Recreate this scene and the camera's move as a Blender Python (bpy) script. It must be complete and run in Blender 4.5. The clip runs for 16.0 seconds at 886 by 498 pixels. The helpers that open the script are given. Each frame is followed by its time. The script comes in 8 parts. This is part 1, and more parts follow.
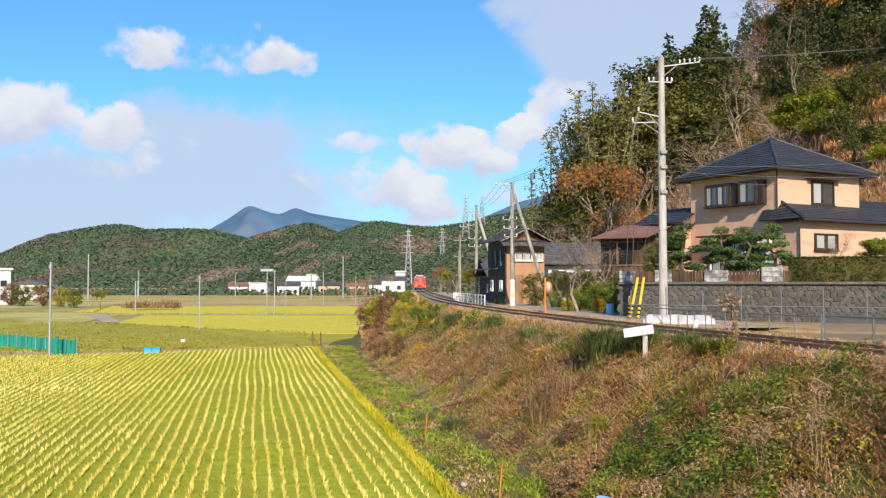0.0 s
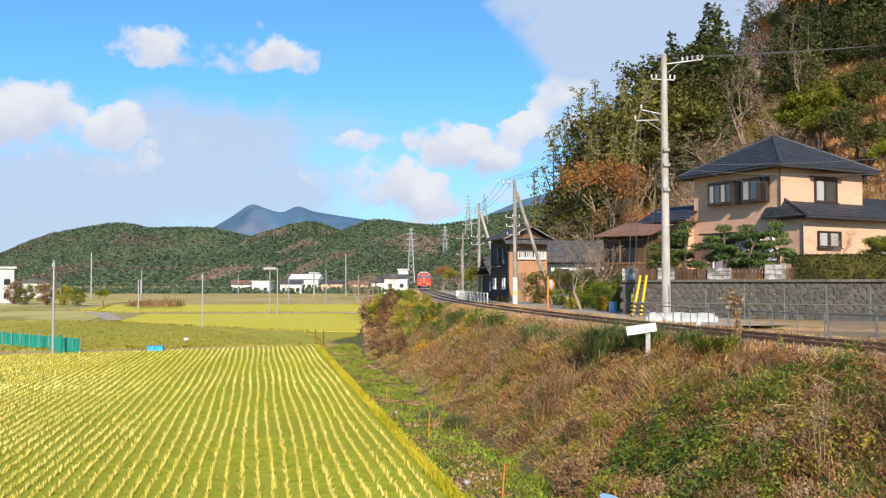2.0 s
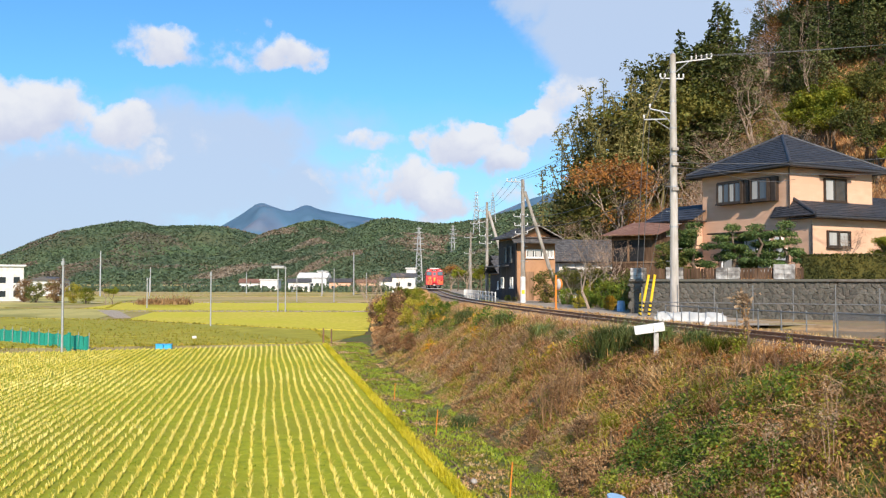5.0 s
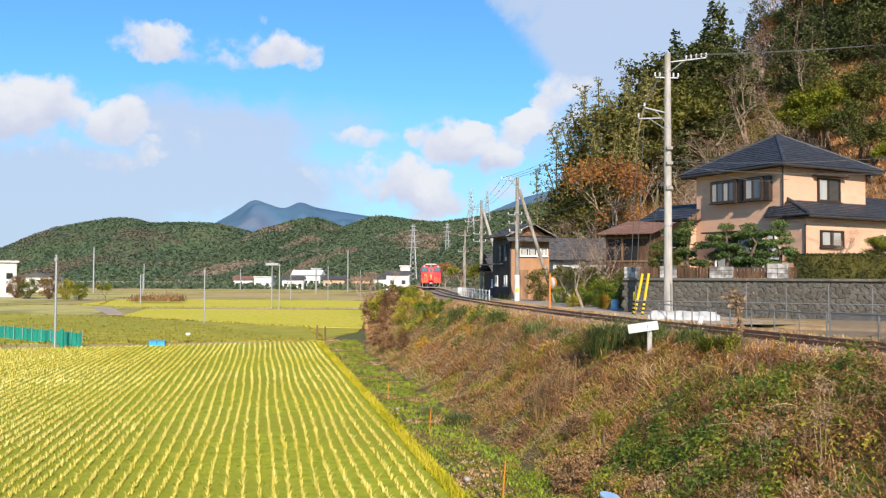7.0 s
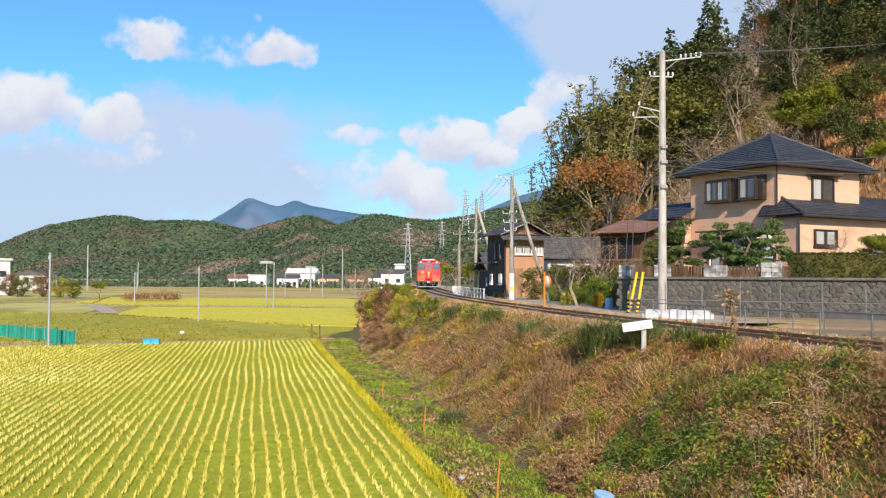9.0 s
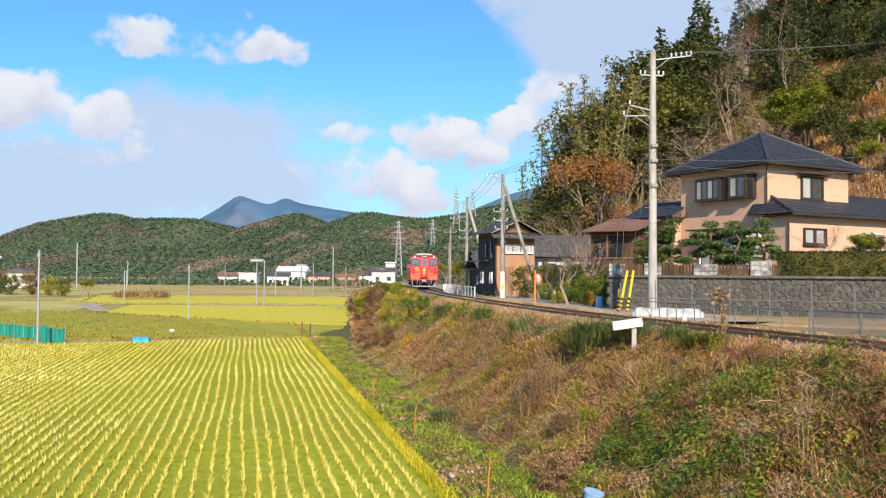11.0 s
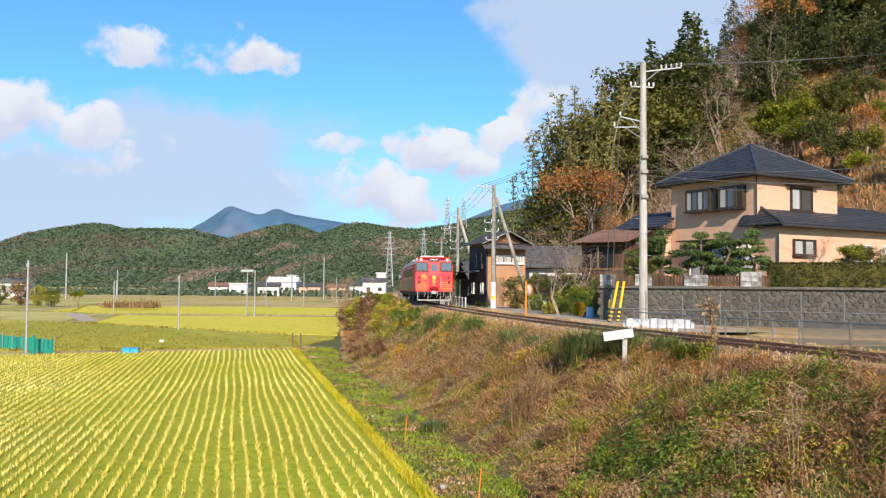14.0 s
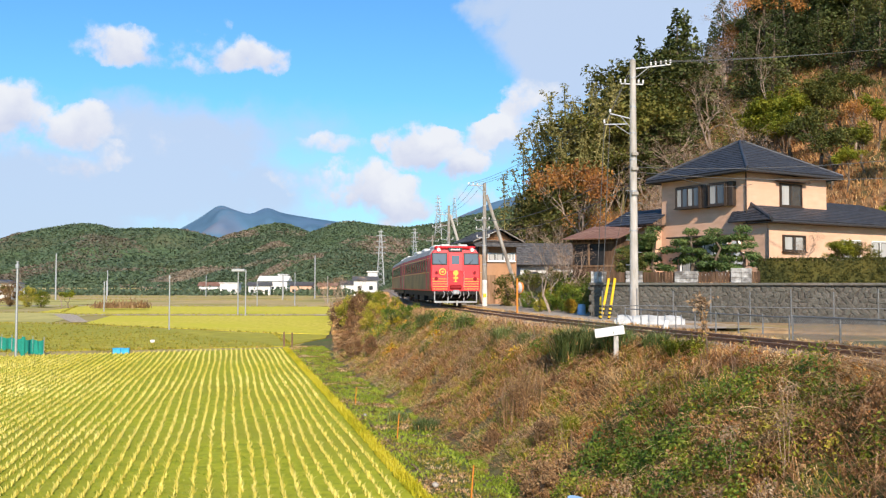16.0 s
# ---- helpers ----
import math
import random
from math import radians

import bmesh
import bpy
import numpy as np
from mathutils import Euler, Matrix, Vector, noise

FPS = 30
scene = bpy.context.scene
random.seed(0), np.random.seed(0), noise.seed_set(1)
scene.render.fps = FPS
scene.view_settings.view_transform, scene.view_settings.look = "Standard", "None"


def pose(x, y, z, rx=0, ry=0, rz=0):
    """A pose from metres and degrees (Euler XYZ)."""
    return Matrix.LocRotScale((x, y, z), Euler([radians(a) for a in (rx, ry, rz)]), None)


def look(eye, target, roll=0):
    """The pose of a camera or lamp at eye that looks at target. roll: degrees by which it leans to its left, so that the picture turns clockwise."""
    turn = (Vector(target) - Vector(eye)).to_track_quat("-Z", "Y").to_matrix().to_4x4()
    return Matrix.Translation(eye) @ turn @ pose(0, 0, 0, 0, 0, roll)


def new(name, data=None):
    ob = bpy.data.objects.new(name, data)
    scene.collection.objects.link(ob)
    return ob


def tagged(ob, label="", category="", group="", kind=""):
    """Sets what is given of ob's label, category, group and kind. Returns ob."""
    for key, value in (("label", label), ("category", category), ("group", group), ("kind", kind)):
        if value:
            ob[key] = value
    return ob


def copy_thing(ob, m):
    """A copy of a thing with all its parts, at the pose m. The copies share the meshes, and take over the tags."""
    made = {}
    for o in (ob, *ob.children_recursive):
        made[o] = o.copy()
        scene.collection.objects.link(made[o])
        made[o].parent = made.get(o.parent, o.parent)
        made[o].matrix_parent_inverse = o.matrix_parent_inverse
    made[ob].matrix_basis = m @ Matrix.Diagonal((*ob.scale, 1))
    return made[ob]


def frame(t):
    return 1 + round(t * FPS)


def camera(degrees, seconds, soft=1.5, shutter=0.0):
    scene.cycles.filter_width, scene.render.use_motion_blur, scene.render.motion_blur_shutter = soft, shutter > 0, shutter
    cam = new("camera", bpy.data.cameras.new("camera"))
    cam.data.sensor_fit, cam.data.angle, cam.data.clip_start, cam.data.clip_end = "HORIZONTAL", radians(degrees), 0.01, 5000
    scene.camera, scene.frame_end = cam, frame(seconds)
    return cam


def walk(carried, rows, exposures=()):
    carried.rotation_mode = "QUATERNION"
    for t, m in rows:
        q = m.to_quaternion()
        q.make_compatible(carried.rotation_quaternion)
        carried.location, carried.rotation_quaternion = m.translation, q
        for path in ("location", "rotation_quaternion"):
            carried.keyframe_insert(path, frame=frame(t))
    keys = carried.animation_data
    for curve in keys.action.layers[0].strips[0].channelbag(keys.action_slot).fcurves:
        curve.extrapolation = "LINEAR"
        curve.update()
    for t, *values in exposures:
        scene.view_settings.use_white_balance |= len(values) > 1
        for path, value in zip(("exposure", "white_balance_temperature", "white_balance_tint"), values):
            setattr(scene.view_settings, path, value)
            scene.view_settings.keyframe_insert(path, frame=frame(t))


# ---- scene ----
EYE_Z = 4.2


def aim(yaw, pitch, roll):
    """Pose of the hand-held camera: yaw to the right, pitch up, roll to the right, in degrees."""
    return Matrix.Translation((0, 0, EYE_Z)) @ pose(0, 0, 0, 90 + pitch, 0, -yaw) @ pose(0, 0, 0, 0, 0, -roll)


cam = camera(51.66, 16.0, soft=1.25)
walk(cam, [(t, aim(*a)) for t, *a in (
    (0, 0.000, 2.192, 0.000), (0.5, -0.04, 2.190, 0.031), (1, -0.089, 2.170, 0.07), (1.5, -0.106, 2.118, 0.07),
    (2, -0.167, 2.070, 0.062), (2.5, -0.586, 2.070, 0.019), (3, -0.644, 2.073, 0.016), (3.5, -0.660, 2.062, -0.020),
    (4, -0.663, 2.043, -0.018), (6.5, -0.521, 1.909, -0.303), (7, -0.303, 1.872, -0.314), (7.5, -0.076, 1.854, -0.314),
    (8, 0.061, 1.809, -0.332), (8.5, 0.054, 1.800, -0.348), (9, 0.030, 1.775, -0.388), (11.5, 0.712, 1.661, -0.436),
    (12, 0.784, 1.765, -0.430), (12.5, 0.991, 1.823, -0.438), (13, 1.058, 2.051, -0.464), (13.5, 1.057, 2.317, -0.500),
    (14, 1.169, 2.336, -0.492), (14.5, 1.375, 2.297, -0.349), (15, 1.530, 2.276, -0.228), (15.5, 1.664, 2.244, -0.136),
    (16, 1.731, 2.218, -0.094))], exposures=((0, 0.28), (8, 0.30), (12, 0.32), (16, 0.34)))

# ---- light ----
SUN_AZ, SUN_EL = radians(172), radians(30)     # azimuth clockwise from +y
sun_dir = Vector((math.sin(SUN_AZ) * math.cos(SUN_EL), math.cos(SUN_AZ) * math.cos(SUN_EL), math.sin(SUN_EL)))
sun = new("sun", bpy.data.lights.new("sun", "SUN"))
sun.data.energy, sun.data.angle, sun.data.color = 5.0, radians(0.55), (1.0, 0.845, 0.69)
sun.matrix_world = look(sun_dir * 100, (0, 0, 0))


def make_world():
    world = bpy.data.worlds.new("sky")
    scene.world = world
    world.use_nodes = True
    nt = world.node_tree
    nt.nodes.clear()
    N, L = nt.nodes.new, nt.links.new
    sky = N("ShaderNodeTexSky")
    sky.sky_type, sky.sun_disc = "NISHITA", False
    sky.sun_elevation, sky.sun_rotation = SUN_EL, SUN_AZ
    sky.air_density, sky.dust_density, sky.ozone_density = 1.0, 0.6, 2.0
    coord = N("ShaderNodeTexCoord")

    def math_node(op, a, b=None, c=None, clamp=False):
        n = N("ShaderNodeMath")
        n.operation, n.use_clamp = op, clamp
        for i, v in enumerate((a, b, c)):
            if v is None:
                continue
            if isinstance(v, (int, float)):
                n.inputs[i].default_value = v
            else:
                L(v, n.inputs[i])
        return n.outputs[0]

    sep = N("ShaderNodeSeparateXYZ")
    L(coord.outputs["Generated"], sep.inputs[0])
    X, Y, Z = sep.outputs
    # warped direction, so that the clouds have billowing outlines
    n1 = N("ShaderNodeTexNoise")
    n1.inputs["Scale"].default_value, n1.inputs["Detail"].default_value, n1.inputs["Roughness"].default_value = 24, 8, 0.58
    L(coord.outputs["Generated"], n1.inputs["Vector"])
    n2 = N("ShaderNodeTexNoise")
    n2.inputs["Scale"].default_value, n2.inputs["Detail"].default_value = 9, 6
    L(coord.outputs["Generated"], n2.inputs["Vector"])
    warp = N("ShaderNodeTexNoise")
    warp.inputs["Scale"].default_value, warp.inputs["Detail"].default_value, warp.inputs["Roughness"].default_value = 22, 6, 0.55
    L(coord.outputs["Generated"], warp.inputs["Vector"])
    wsep = N("ShaderNodeSeparateColor")
    L(warp.outputs["Color"], wsep.inputs[0])
    az = math_node("ADD", math_node("ARCTAN2", X, Y), math_node("MULTIPLY", math_node("SUBTRACT", wsep.outputs[0], 0.41), 0.085))
    el = math_node("ADD", math_node("ARCSINE", Z), math_node("MULTIPLY", math_node("SUBTRACT", wsep.outputs[1], 0.26), 0.055))
    puff, shade = None, None
    for cx, cz, rx, rz, amount in CLOUDS:
        dx = math_node("MULTIPLY", math_node("SUBTRACT", az, cx), 1.05 / rx)
        dz = math_node("MULTIPLY", math_node("SUBTRACT", el, cz), 1.05 / rz)
        d2 = math_node("ADD", math_node("MULTIPLY", dx, dx), math_node("MULTIPLY", dz, dz))
        v = math_node("MULTIPLY", math_node("SUBTRACT", 1.0, d2, clamp=True), amount)
        puff = v if puff is None else math_node("MAXIMUM", puff, v)
        w = math_node("MULTIPLY", v, dz)
        shade = w if shade is None else math_node("ADD", shade, w)
    rough = math_node("ADD", math_node("MULTIPLY", math_node("SUBTRACT", n1.outputs[0], 0.5), 3.0),
                      math_node("MULTIPLY", math_node("SUBTRACT", n2.outputs[0], 0.5), 1.8))
    dens = math_node("ADD", puff, math_node("MULTIPLY", rough, math_node("MINIMUM", math_node("MULTIPLY", puff, 3.0), 0.85)))
    cover = N("ShaderNodeMapRange")
    cover.interpolation_type = "SMOOTHSTEP"
    cover.inputs["From Min"].default_value, cover.inputs["From Max"].default_value = 0.16, 1.0
    L(dens, cover.inputs["Value"])
    # thin veil low over the horizon
    veil_band = math_node("SUBTRACT", 1.0, math_node("MULTIPLY", math_node("ABSOLUTE", math_node("SUBTRACT", el, 0.07)), 7.0), clamp=True)
    veil = math_node("MULTIPLY", math_node("MULTIPLY", veil_band, math_node("SUBTRACT", 0.95, math_node("MULTIPLY", az, 1.3))), math_node("ADD", n2.outputs[0], 0.12), clamp=True)
    # broad lavender-grey sheets with soft edges
    sheet = None
    for cx, cz, rx, rz, amount in VEILS:
        dx = math_node("MULTIPLY", math_node("SUBTRACT", az, cx), 1 / rx)
        dz = math_node("MULTIPLY", math_node("SUBTRACT", el, cz), 1 / rz)
        d2 = math_node("ADD", math_node("MULTIPLY", dx, dx), math_node("MULTIPLY", dz, dz))
        v = math_node("MULTIPLY", math_node("SUBTRACT", 1.0, d2, clamp=True), amount)
        sheet = v if sheet is None else math_node("MAXIMUM", sheet, v)
    sheet = math_node("ADD", sheet, math_node("MULTIPLY", rough, math_node("MINIMUM", math_node("MULTIPLY", sheet, 0.6), 0.26)))
    soft_cover = N("ShaderNodeMapRange")
    soft_cover.interpolation_type = "SMOOTHSTEP"
    soft_cover.inputs["From Min"].default_value, soft_cover.inputs["From Max"].default_value, soft_cover.inputs["To Max"].default_value = 0.02, 1.25, 0.92
    L(sheet, soft_cover.inputs["Value"])
    veil = math_node("MAXIMUM", math_node("MULTIPLY", veil, 0.85), soft_cover.outputs[0])
    total = cover.outputs[0]
    tone = N("ShaderNodeMapRange")
    tone.inputs["From Min"].default_value, tone.inputs["From Max"].default_value = -0.75, 0.58
    L(math_node("ADD", shade, math_node("MULTIPLY", rough, 0.55)), tone.inputs["Value"])
    white = N("ShaderNodeMix")
    white.data_type = "RGBA"
    L(tone.outputs[0], white.inputs[0])
    white.inputs[6].default_value, white.inputs[7].default_value = (4.45, 4.85, 6.1, 1), (6.15, 6.35, 6.8, 1)
    tint = N("ShaderNodeMix")
    tint.data_type, tint.blend_type = "RGBA", "MULTIPLY"
    tint.inputs[0].default_value = 1.0
    L(sky.outputs[0], tint.inputs[6])
    tint.inputs[7].default_value = SKY_TINT
    mix = N("ShaderNodeMix")
    mix.data_type = "RGBA"
    L(total, mix.inputs[0])
    hazy = N("ShaderNodeMix")
    hazy.data_type = "RGBA"
    L(veil, hazy.inputs[0])
    L(tint.outputs[2], hazy.inputs[6])
    hazy.inputs[7].default_value = (4.0, 4.85, 6.35, 1)
    L(hazy.outputs[2], mix.inputs[6])
    L(white.outputs[2], mix.inputs[7])
    bg = N("ShaderNodeBackground")
    bg.inputs["Strength"].default_value = 0.11
    L(mix.outputs[2], bg.inputs[0])
    out = N("ShaderNodeOutputWorld")
    L(bg.outputs[0], out.inputs[0])


SKY_TINT = (0.52, 0.98, 1.28, 1)
# clouds: azimuth, elevation, half width, half height (radians), density
CLOUDS = (
    (-0.300, 0.258, 0.062, 0.027, 1.15), (-0.268, 0.250, 0.045, 0.020, 0.8), (-0.175, 0.253, 0.060, 0.024, 1.15), (-0.205, 0.262, 0.035, 0.020, 0.8), (-0.222, 0.243, 0.045, 0.016, 0.8), (-0.198, 0.287, 0.012, 0.012, 0.35),
    (-0.245, 0.262, 0.040, 0.014, 0.35), (-0.425, 0.182, 0.070, 0.044, 1.5), (-0.475, 0.165, 0.080, 0.035, 1.3), (-0.352, 0.170, 0.055, 0.030, 1.15), (-0.335, 0.138, 0.050, 0.022, 0.9), (-0.40, 0.145, 0.05, 0.018, 0.6),
    (0.018, 0.162, 0.054, 0.036, 1.6), (0.058, 0.146, 0.040, 0.026, 1.35), (0.040, 0.142, 0.050, 0.016, 0.8), (0.080, 0.178, 0.036, 0.022, 0.8), (0.110, 0.180, 0.035, 0.020, 0.5), (0.128, 0.212, 0.036, 0.036, 0.8), (0.142, 0.195, 0.025, 0.030, 0.5),
    (-0.064, 0.162, 0.045, 0.018, 0.6), (-0.100, 0.165, 0.030, 0.010, 0.4), (-0.042, 0.114, 0.056, 0.040, 1.5), (-0.008, 0.104, 0.042, 0.030, 1.35), (-0.030, 0.082, 0.050, 0.026, 0.9), (-0.110, 0.120, 0.055, 0.018, 0.6), (-0.085, 0.104, 0.045, 0.018, 0.6),
    (-0.122, 0.076, 0.050, 0.012, 0.7), (0.072, 0.108, 0.060, 0.024, 0.6), (-0.27, 0.165, 0.06, 0.024, 0.5))
VEILS = (
    (-0.25, 0.158, 0.15, 0.060, 1.5), (-0.30, 0.112, 0.30, 0.060, 1.5), (-0.42, 0.085, 0.28, 0.085, 1.5), (-0.14, 0.165, 0.14, 0.055, 0.6), (-0.17, 0.090, 0.18, 0.040, 0.95),
    (0.20, 0.290, 0.130, 0.085, 2.3), (0.165, 0.245, 0.060, 0.060, 1.5), (0.26, 0.29, 0.14, 0.10, 2.2), (0.095, 0.305, 0.05, 0.022, 1.2), (0.105, 0.165, 0.06, 0.035, 0.7))
make_world()

# ---- materials ----


def material(name, colors, scale=4.0, rough=0.8, metal=0.0, bump=0.0, bump_scale=None, stretch=(1, 1, 1), obj_random=0.0, island_random=0.0,
             detail=6.0, second=None, second_scale=0.6, spec=0.3, coat=0.0):
    """Procedural material: colours spread by fine noise, a second colour in large patches, and relief."""
    m = bpy.data.materials.new(name)
    m.use_nodes = True
    nt = m.node_tree
    N, L = nt.nodes.new, nt.links.new
    bsdf = nt.nodes["Principled BSDF"]
    coord, mapping = N("ShaderNodeTexCoord"), N("ShaderNodeMapping")
    mapping.inputs["Scale"].default_value = stretch
    L(coord.outputs["Object"], mapping.inputs[0])
    tex = N("ShaderNodeTexNoise")
    tex.inputs["Scale"].default_value, tex.inputs["Detail"].default_value = scale, detail
    L(mapping.outputs[0], tex.inputs["Vector"])
    ramp = N("ShaderNodeValToRGB")
    el = ramp.color_ramp.elements
    while len(el) < len(colors):
        el.new(0.5)
    for i, c in enumerate(colors):
        el[i].position = 0.32 + 0.36 * i / max(1, len(colors) - 1)
        el[i].color = (*c, 1)
    L(tex.outputs[0], ramp.inputs[0])
    col = ramp.outputs[0]
    if second:
        t2 = N("ShaderNodeTexNoise")
        t2.inputs["Scale"].default_value, t2.inputs["Detail"].default_value = second_scale, 5
        L(coord.outputs["Object"], t2.inputs["Vector"])
        r2 = N("ShaderNodeMapRange")
        r2.inputs["From Min"].default_value, r2.inputs["From Max"].default_value = 0.45, 0.62
        L(t2.outputs[0], r2.inputs["Value"])
        mx = N("ShaderNodeMix")
        mx.data_type = "RGBA"
        L(r2.outputs[0], mx.inputs[0])
        L(col, mx.inputs[6])
        mx.inputs[7].default_value = (*second, 1)
        col = mx.outputs[2]
    for amount, node, socket in ((obj_random, "ShaderNodeObjectInfo", "Random"), (island_random, "ShaderNodeNewGeometry", "Random Per Island")):
        if amount:
            info, rng, hsv = N(node), N("ShaderNodeMapRange"), N("ShaderNodeHueSaturation")
            rng.inputs["To Min"].default_value, rng.inputs["To Max"].default_value = 1 - amount, 1 + amount
            L(info.outputs[socket], rng.inputs["Value"])
            L(rng.outputs[0], hsv.inputs["Value"])
            L(col, hsv.inputs["Color"])
            col = hsv.outputs[0]
    L(col, bsdf.inputs["Base Color"])
    bsdf.inputs["Roughness"].default_value, bsdf.inputs["Metallic"].default_value = rough, metal
    bsdf.inputs["Specular IOR Level"].default_value = spec
    bsdf.inputs["Coat Weight"].default_value = coat
    if bump:
        b, bt = N("ShaderNodeBump"), N("ShaderNodeTexNoise")
        bt.inputs["Scale"].default_value, bt.inputs["Detail"].default_value = bump_scale or scale * 3, 5
        L(mapping.outputs[0], bt.inputs["Vector"])
        b.inputs["Strength"].default_value, b.inputs["Distance"].default_value = bump, 0.05
        L(bt.outputs[0], b.inputs["Height"])
        L(b.outputs[0], bsdf.inputs["Normal"])
    return m


def leaf_material(name, colors, amount=0.45, translucent=0.25, large=0.25):
    """Foliage: colour differs leaf by leaf and in patches; some light passes through."""
    m = bpy.data.materials.new(name)
    m.use_nodes = True
    nt = m.node_tree
    N, L = nt.nodes.new, nt.links.new
    bsdf, out = nt.nodes["Principled BSDF"], nt.nodes["Material Output"]
    geo, ramp = N("ShaderNodeNewGeometry"), N("ShaderNodeValToRGB")
    el = ramp.color_ramp.elements
    while len(el) < len(colors):
        el.new(0.5)
    for i, c in enumerate(colors):
        el[i].position = i / max(1, len(colors) - 1)
        el[i].color = (*c, 1)
    coord, tex, add = N("ShaderNodeTexCoord"), N("ShaderNodeTexNoise"), N("ShaderNodeMath")
    tex.inputs["Scale"].default_value, tex.inputs["Detail"].default_value = large, 4
    L(geo.outputs["Position"], tex.inputs["Vector"])
    mul, sub = N("ShaderNodeMath"), N("ShaderNodeMath")
    mul.operation, mul.inputs[1].default_value = "MULTIPLY_ADD", amount
    mul.inputs[2].default_value = 0.5 - amount / 2
    L(geo.outputs["Random Per Island"], mul.inputs[0])
    sub.operation, sub.inputs[1].default_value, sub.inputs[2].default_value = "MULTIPLY_ADD", 2.2, -1.1
    L(tex.outputs[0], sub.inputs[0])
    add.operation = "ADD"
    L(mul.outputs[0], add.inputs[0])
    L(sub.outputs[0], add.inputs[1])
    L(add.outputs[0], ramp.inputs[0])
    info, rng, hsv = N("ShaderNodeObjectInfo"), N("ShaderNodeMapRange"), N("ShaderNodeHueSaturation")
    rng.inputs["To Min"].default_value, rng.inputs["To Max"].default_value = 0.75, 1.25
    L(info.outputs["Random"], rng.inputs["Value"])
    L(rng.outputs[0], hsv.inputs["Value"])
    L(ramp.outputs[0], hsv.inputs["Color"])
    L(hsv.outputs[0], bsdf.inputs["Base Color"])
    bsdf.inputs["Roughness"].default_value, bsdf.inputs["Specular IOR Level"].default_value = 0.6, 0.25
    if translucent:
        tr, mx = N("ShaderNodeBsdfTranslucent"), N("ShaderNodeMixShader")
        L(hsv.outputs[0], tr.inputs[0])
        mx.inputs[0].default_value = translucent
        L(bsdf.outputs[0], mx.inputs[1])
        L(tr.outputs[0], mx.inputs[2])
        L(mx.outputs[0], out.inputs[0])
    return m


def glass_material(name, tint=(0.04, 0.05, 0.055)):
    """A window seen from outside by day: dark room behind a reflecting pane."""
    m = bpy.data.materials.new(name)
    m.use_nodes = True
    b = m.node_tree.nodes["Principled BSDF"]
    b.inputs["Base Color"].default_value, b.inputs["Roughness"].default_value = (*tint, 1), 0.05
    b.inputs["Specular IOR Level"].default_value, b.inputs["Coat Weight"].default_value = 0.8, 1.0
    return m


M = {}
M["paddy"] = material("paddy_green", [(0.26, 0.295, 0.012), (0.355, 0.38, 0.016), (0.44, 0.435, 0.025)], 3.0, 0.9, bump=0.5, bump_scale=30, second=(0.33, 0.33, 0.02), second_scale=0.15)
M["straw"] = leaf_material("rice_stubble", [(0.50, 0.42, 0.06), (0.61, 0.52, 0.12), (0.72, 0.62, 0.22)], 0.6, 0.2, 0.1)
M["rice_edge"] = leaf_material("rice_edge", [(0.46, 0.43, 0.02), (0.66, 0.56, 0.03), (0.76, 0.64, 0.07)], 0.6, 0.25, 0.3)
M["grass"] = leaf_material("green_grass", [(0.20, 0.27, 0.022), (0.31, 0.39, 0.033), (0.46, 0.45, 0.08)], 0.5, 0.25, 0.9)
M["dry"] = leaf_material("dry_grass", [(0.50, 0.25, 0.10), (0.72, 0.40, 0.16), (0.82, 0.52, 0.22), (0.88, 0.66, 0.35)], 0.55, 0.15, 0.8)
M["paledry"] = leaf_material("pale_dead_grass", [(0.50, 0.29, 0.13), (0.68, 0.44, 0.22), (0.82, 0.62, 0.36)], 0.8, 0.1, 0.6)
M["rustleaf"] = leaf_material("withered_leaf", [(0.22, 0.11, 0.05), (0.40, 0.22, 0.10), (0.56, 0.36, 0.19)], 0.4, 0.15, 1.0)
M["olive"] = leaf_material("olive_weeds", [(0.16, 0.17, 0.02), (0.30, 0.28, 0.035), (0.46, 0.40, 0.05), (0.50, 0.33, 0.10)], 0.35, 0.25, 1.1)
M["weed"] = leaf_material("green_weeds", [(0.035, 0.072, 0.014), (0.085, 0.15, 0.022), (0.21, 0.26, 0.03), (0.38, 0.35, 0.045)], 0.28, 0.25, 1.3)
M["yellow"] = leaf_material("yellow_leaves", [(0.30, 0.28, 0.03), (0.50, 0.36, 0.03), (0.60, 0.27, 0.03)], 0.8, 0.3, 0.8)
M["tuft"] = leaf_material("dark_sedge", [(0.07, 0.10, 0.03), (0.135, 0.175, 0.05), (0.24, 0.26, 0.09)], 0.7, 0.15, 0.8)
M["plume"] = leaf_material("plume", [(0.32, 0.21, 0.12), (0.46, 0.33, 0.21)], 0.8, 0.2, 0.8)
M["soil"] = material("bank_soil", [(0.075, 0.052, 0.026), (0.14, 0.10, 0.05), (0.20, 0.155, 0.07)], 2.5, 0.95, bump=0.8, bump_scale=14, second=(0.10, 0.13, 0.03), second_scale=0.35)
M["ballast"] = material("ballast", [(0.20, 0.14, 0.095), (0.32, 0.23, 0.16), (0.42, 0.32, 0.23)], 22, 0.95, bump=1.0, bump_scale=30)
M["stone"] = material("ballast_stone", [(0.20, 0.155, 0.12), (0.36, 0.29, 0.235)], 6, 0.95, island_random=0.4)
M["rust"] = material("rail_rust", [(0.20, 0.10, 0.06), (0.32, 0.18, 0.11)], 20, 0.75, bump=0.3)
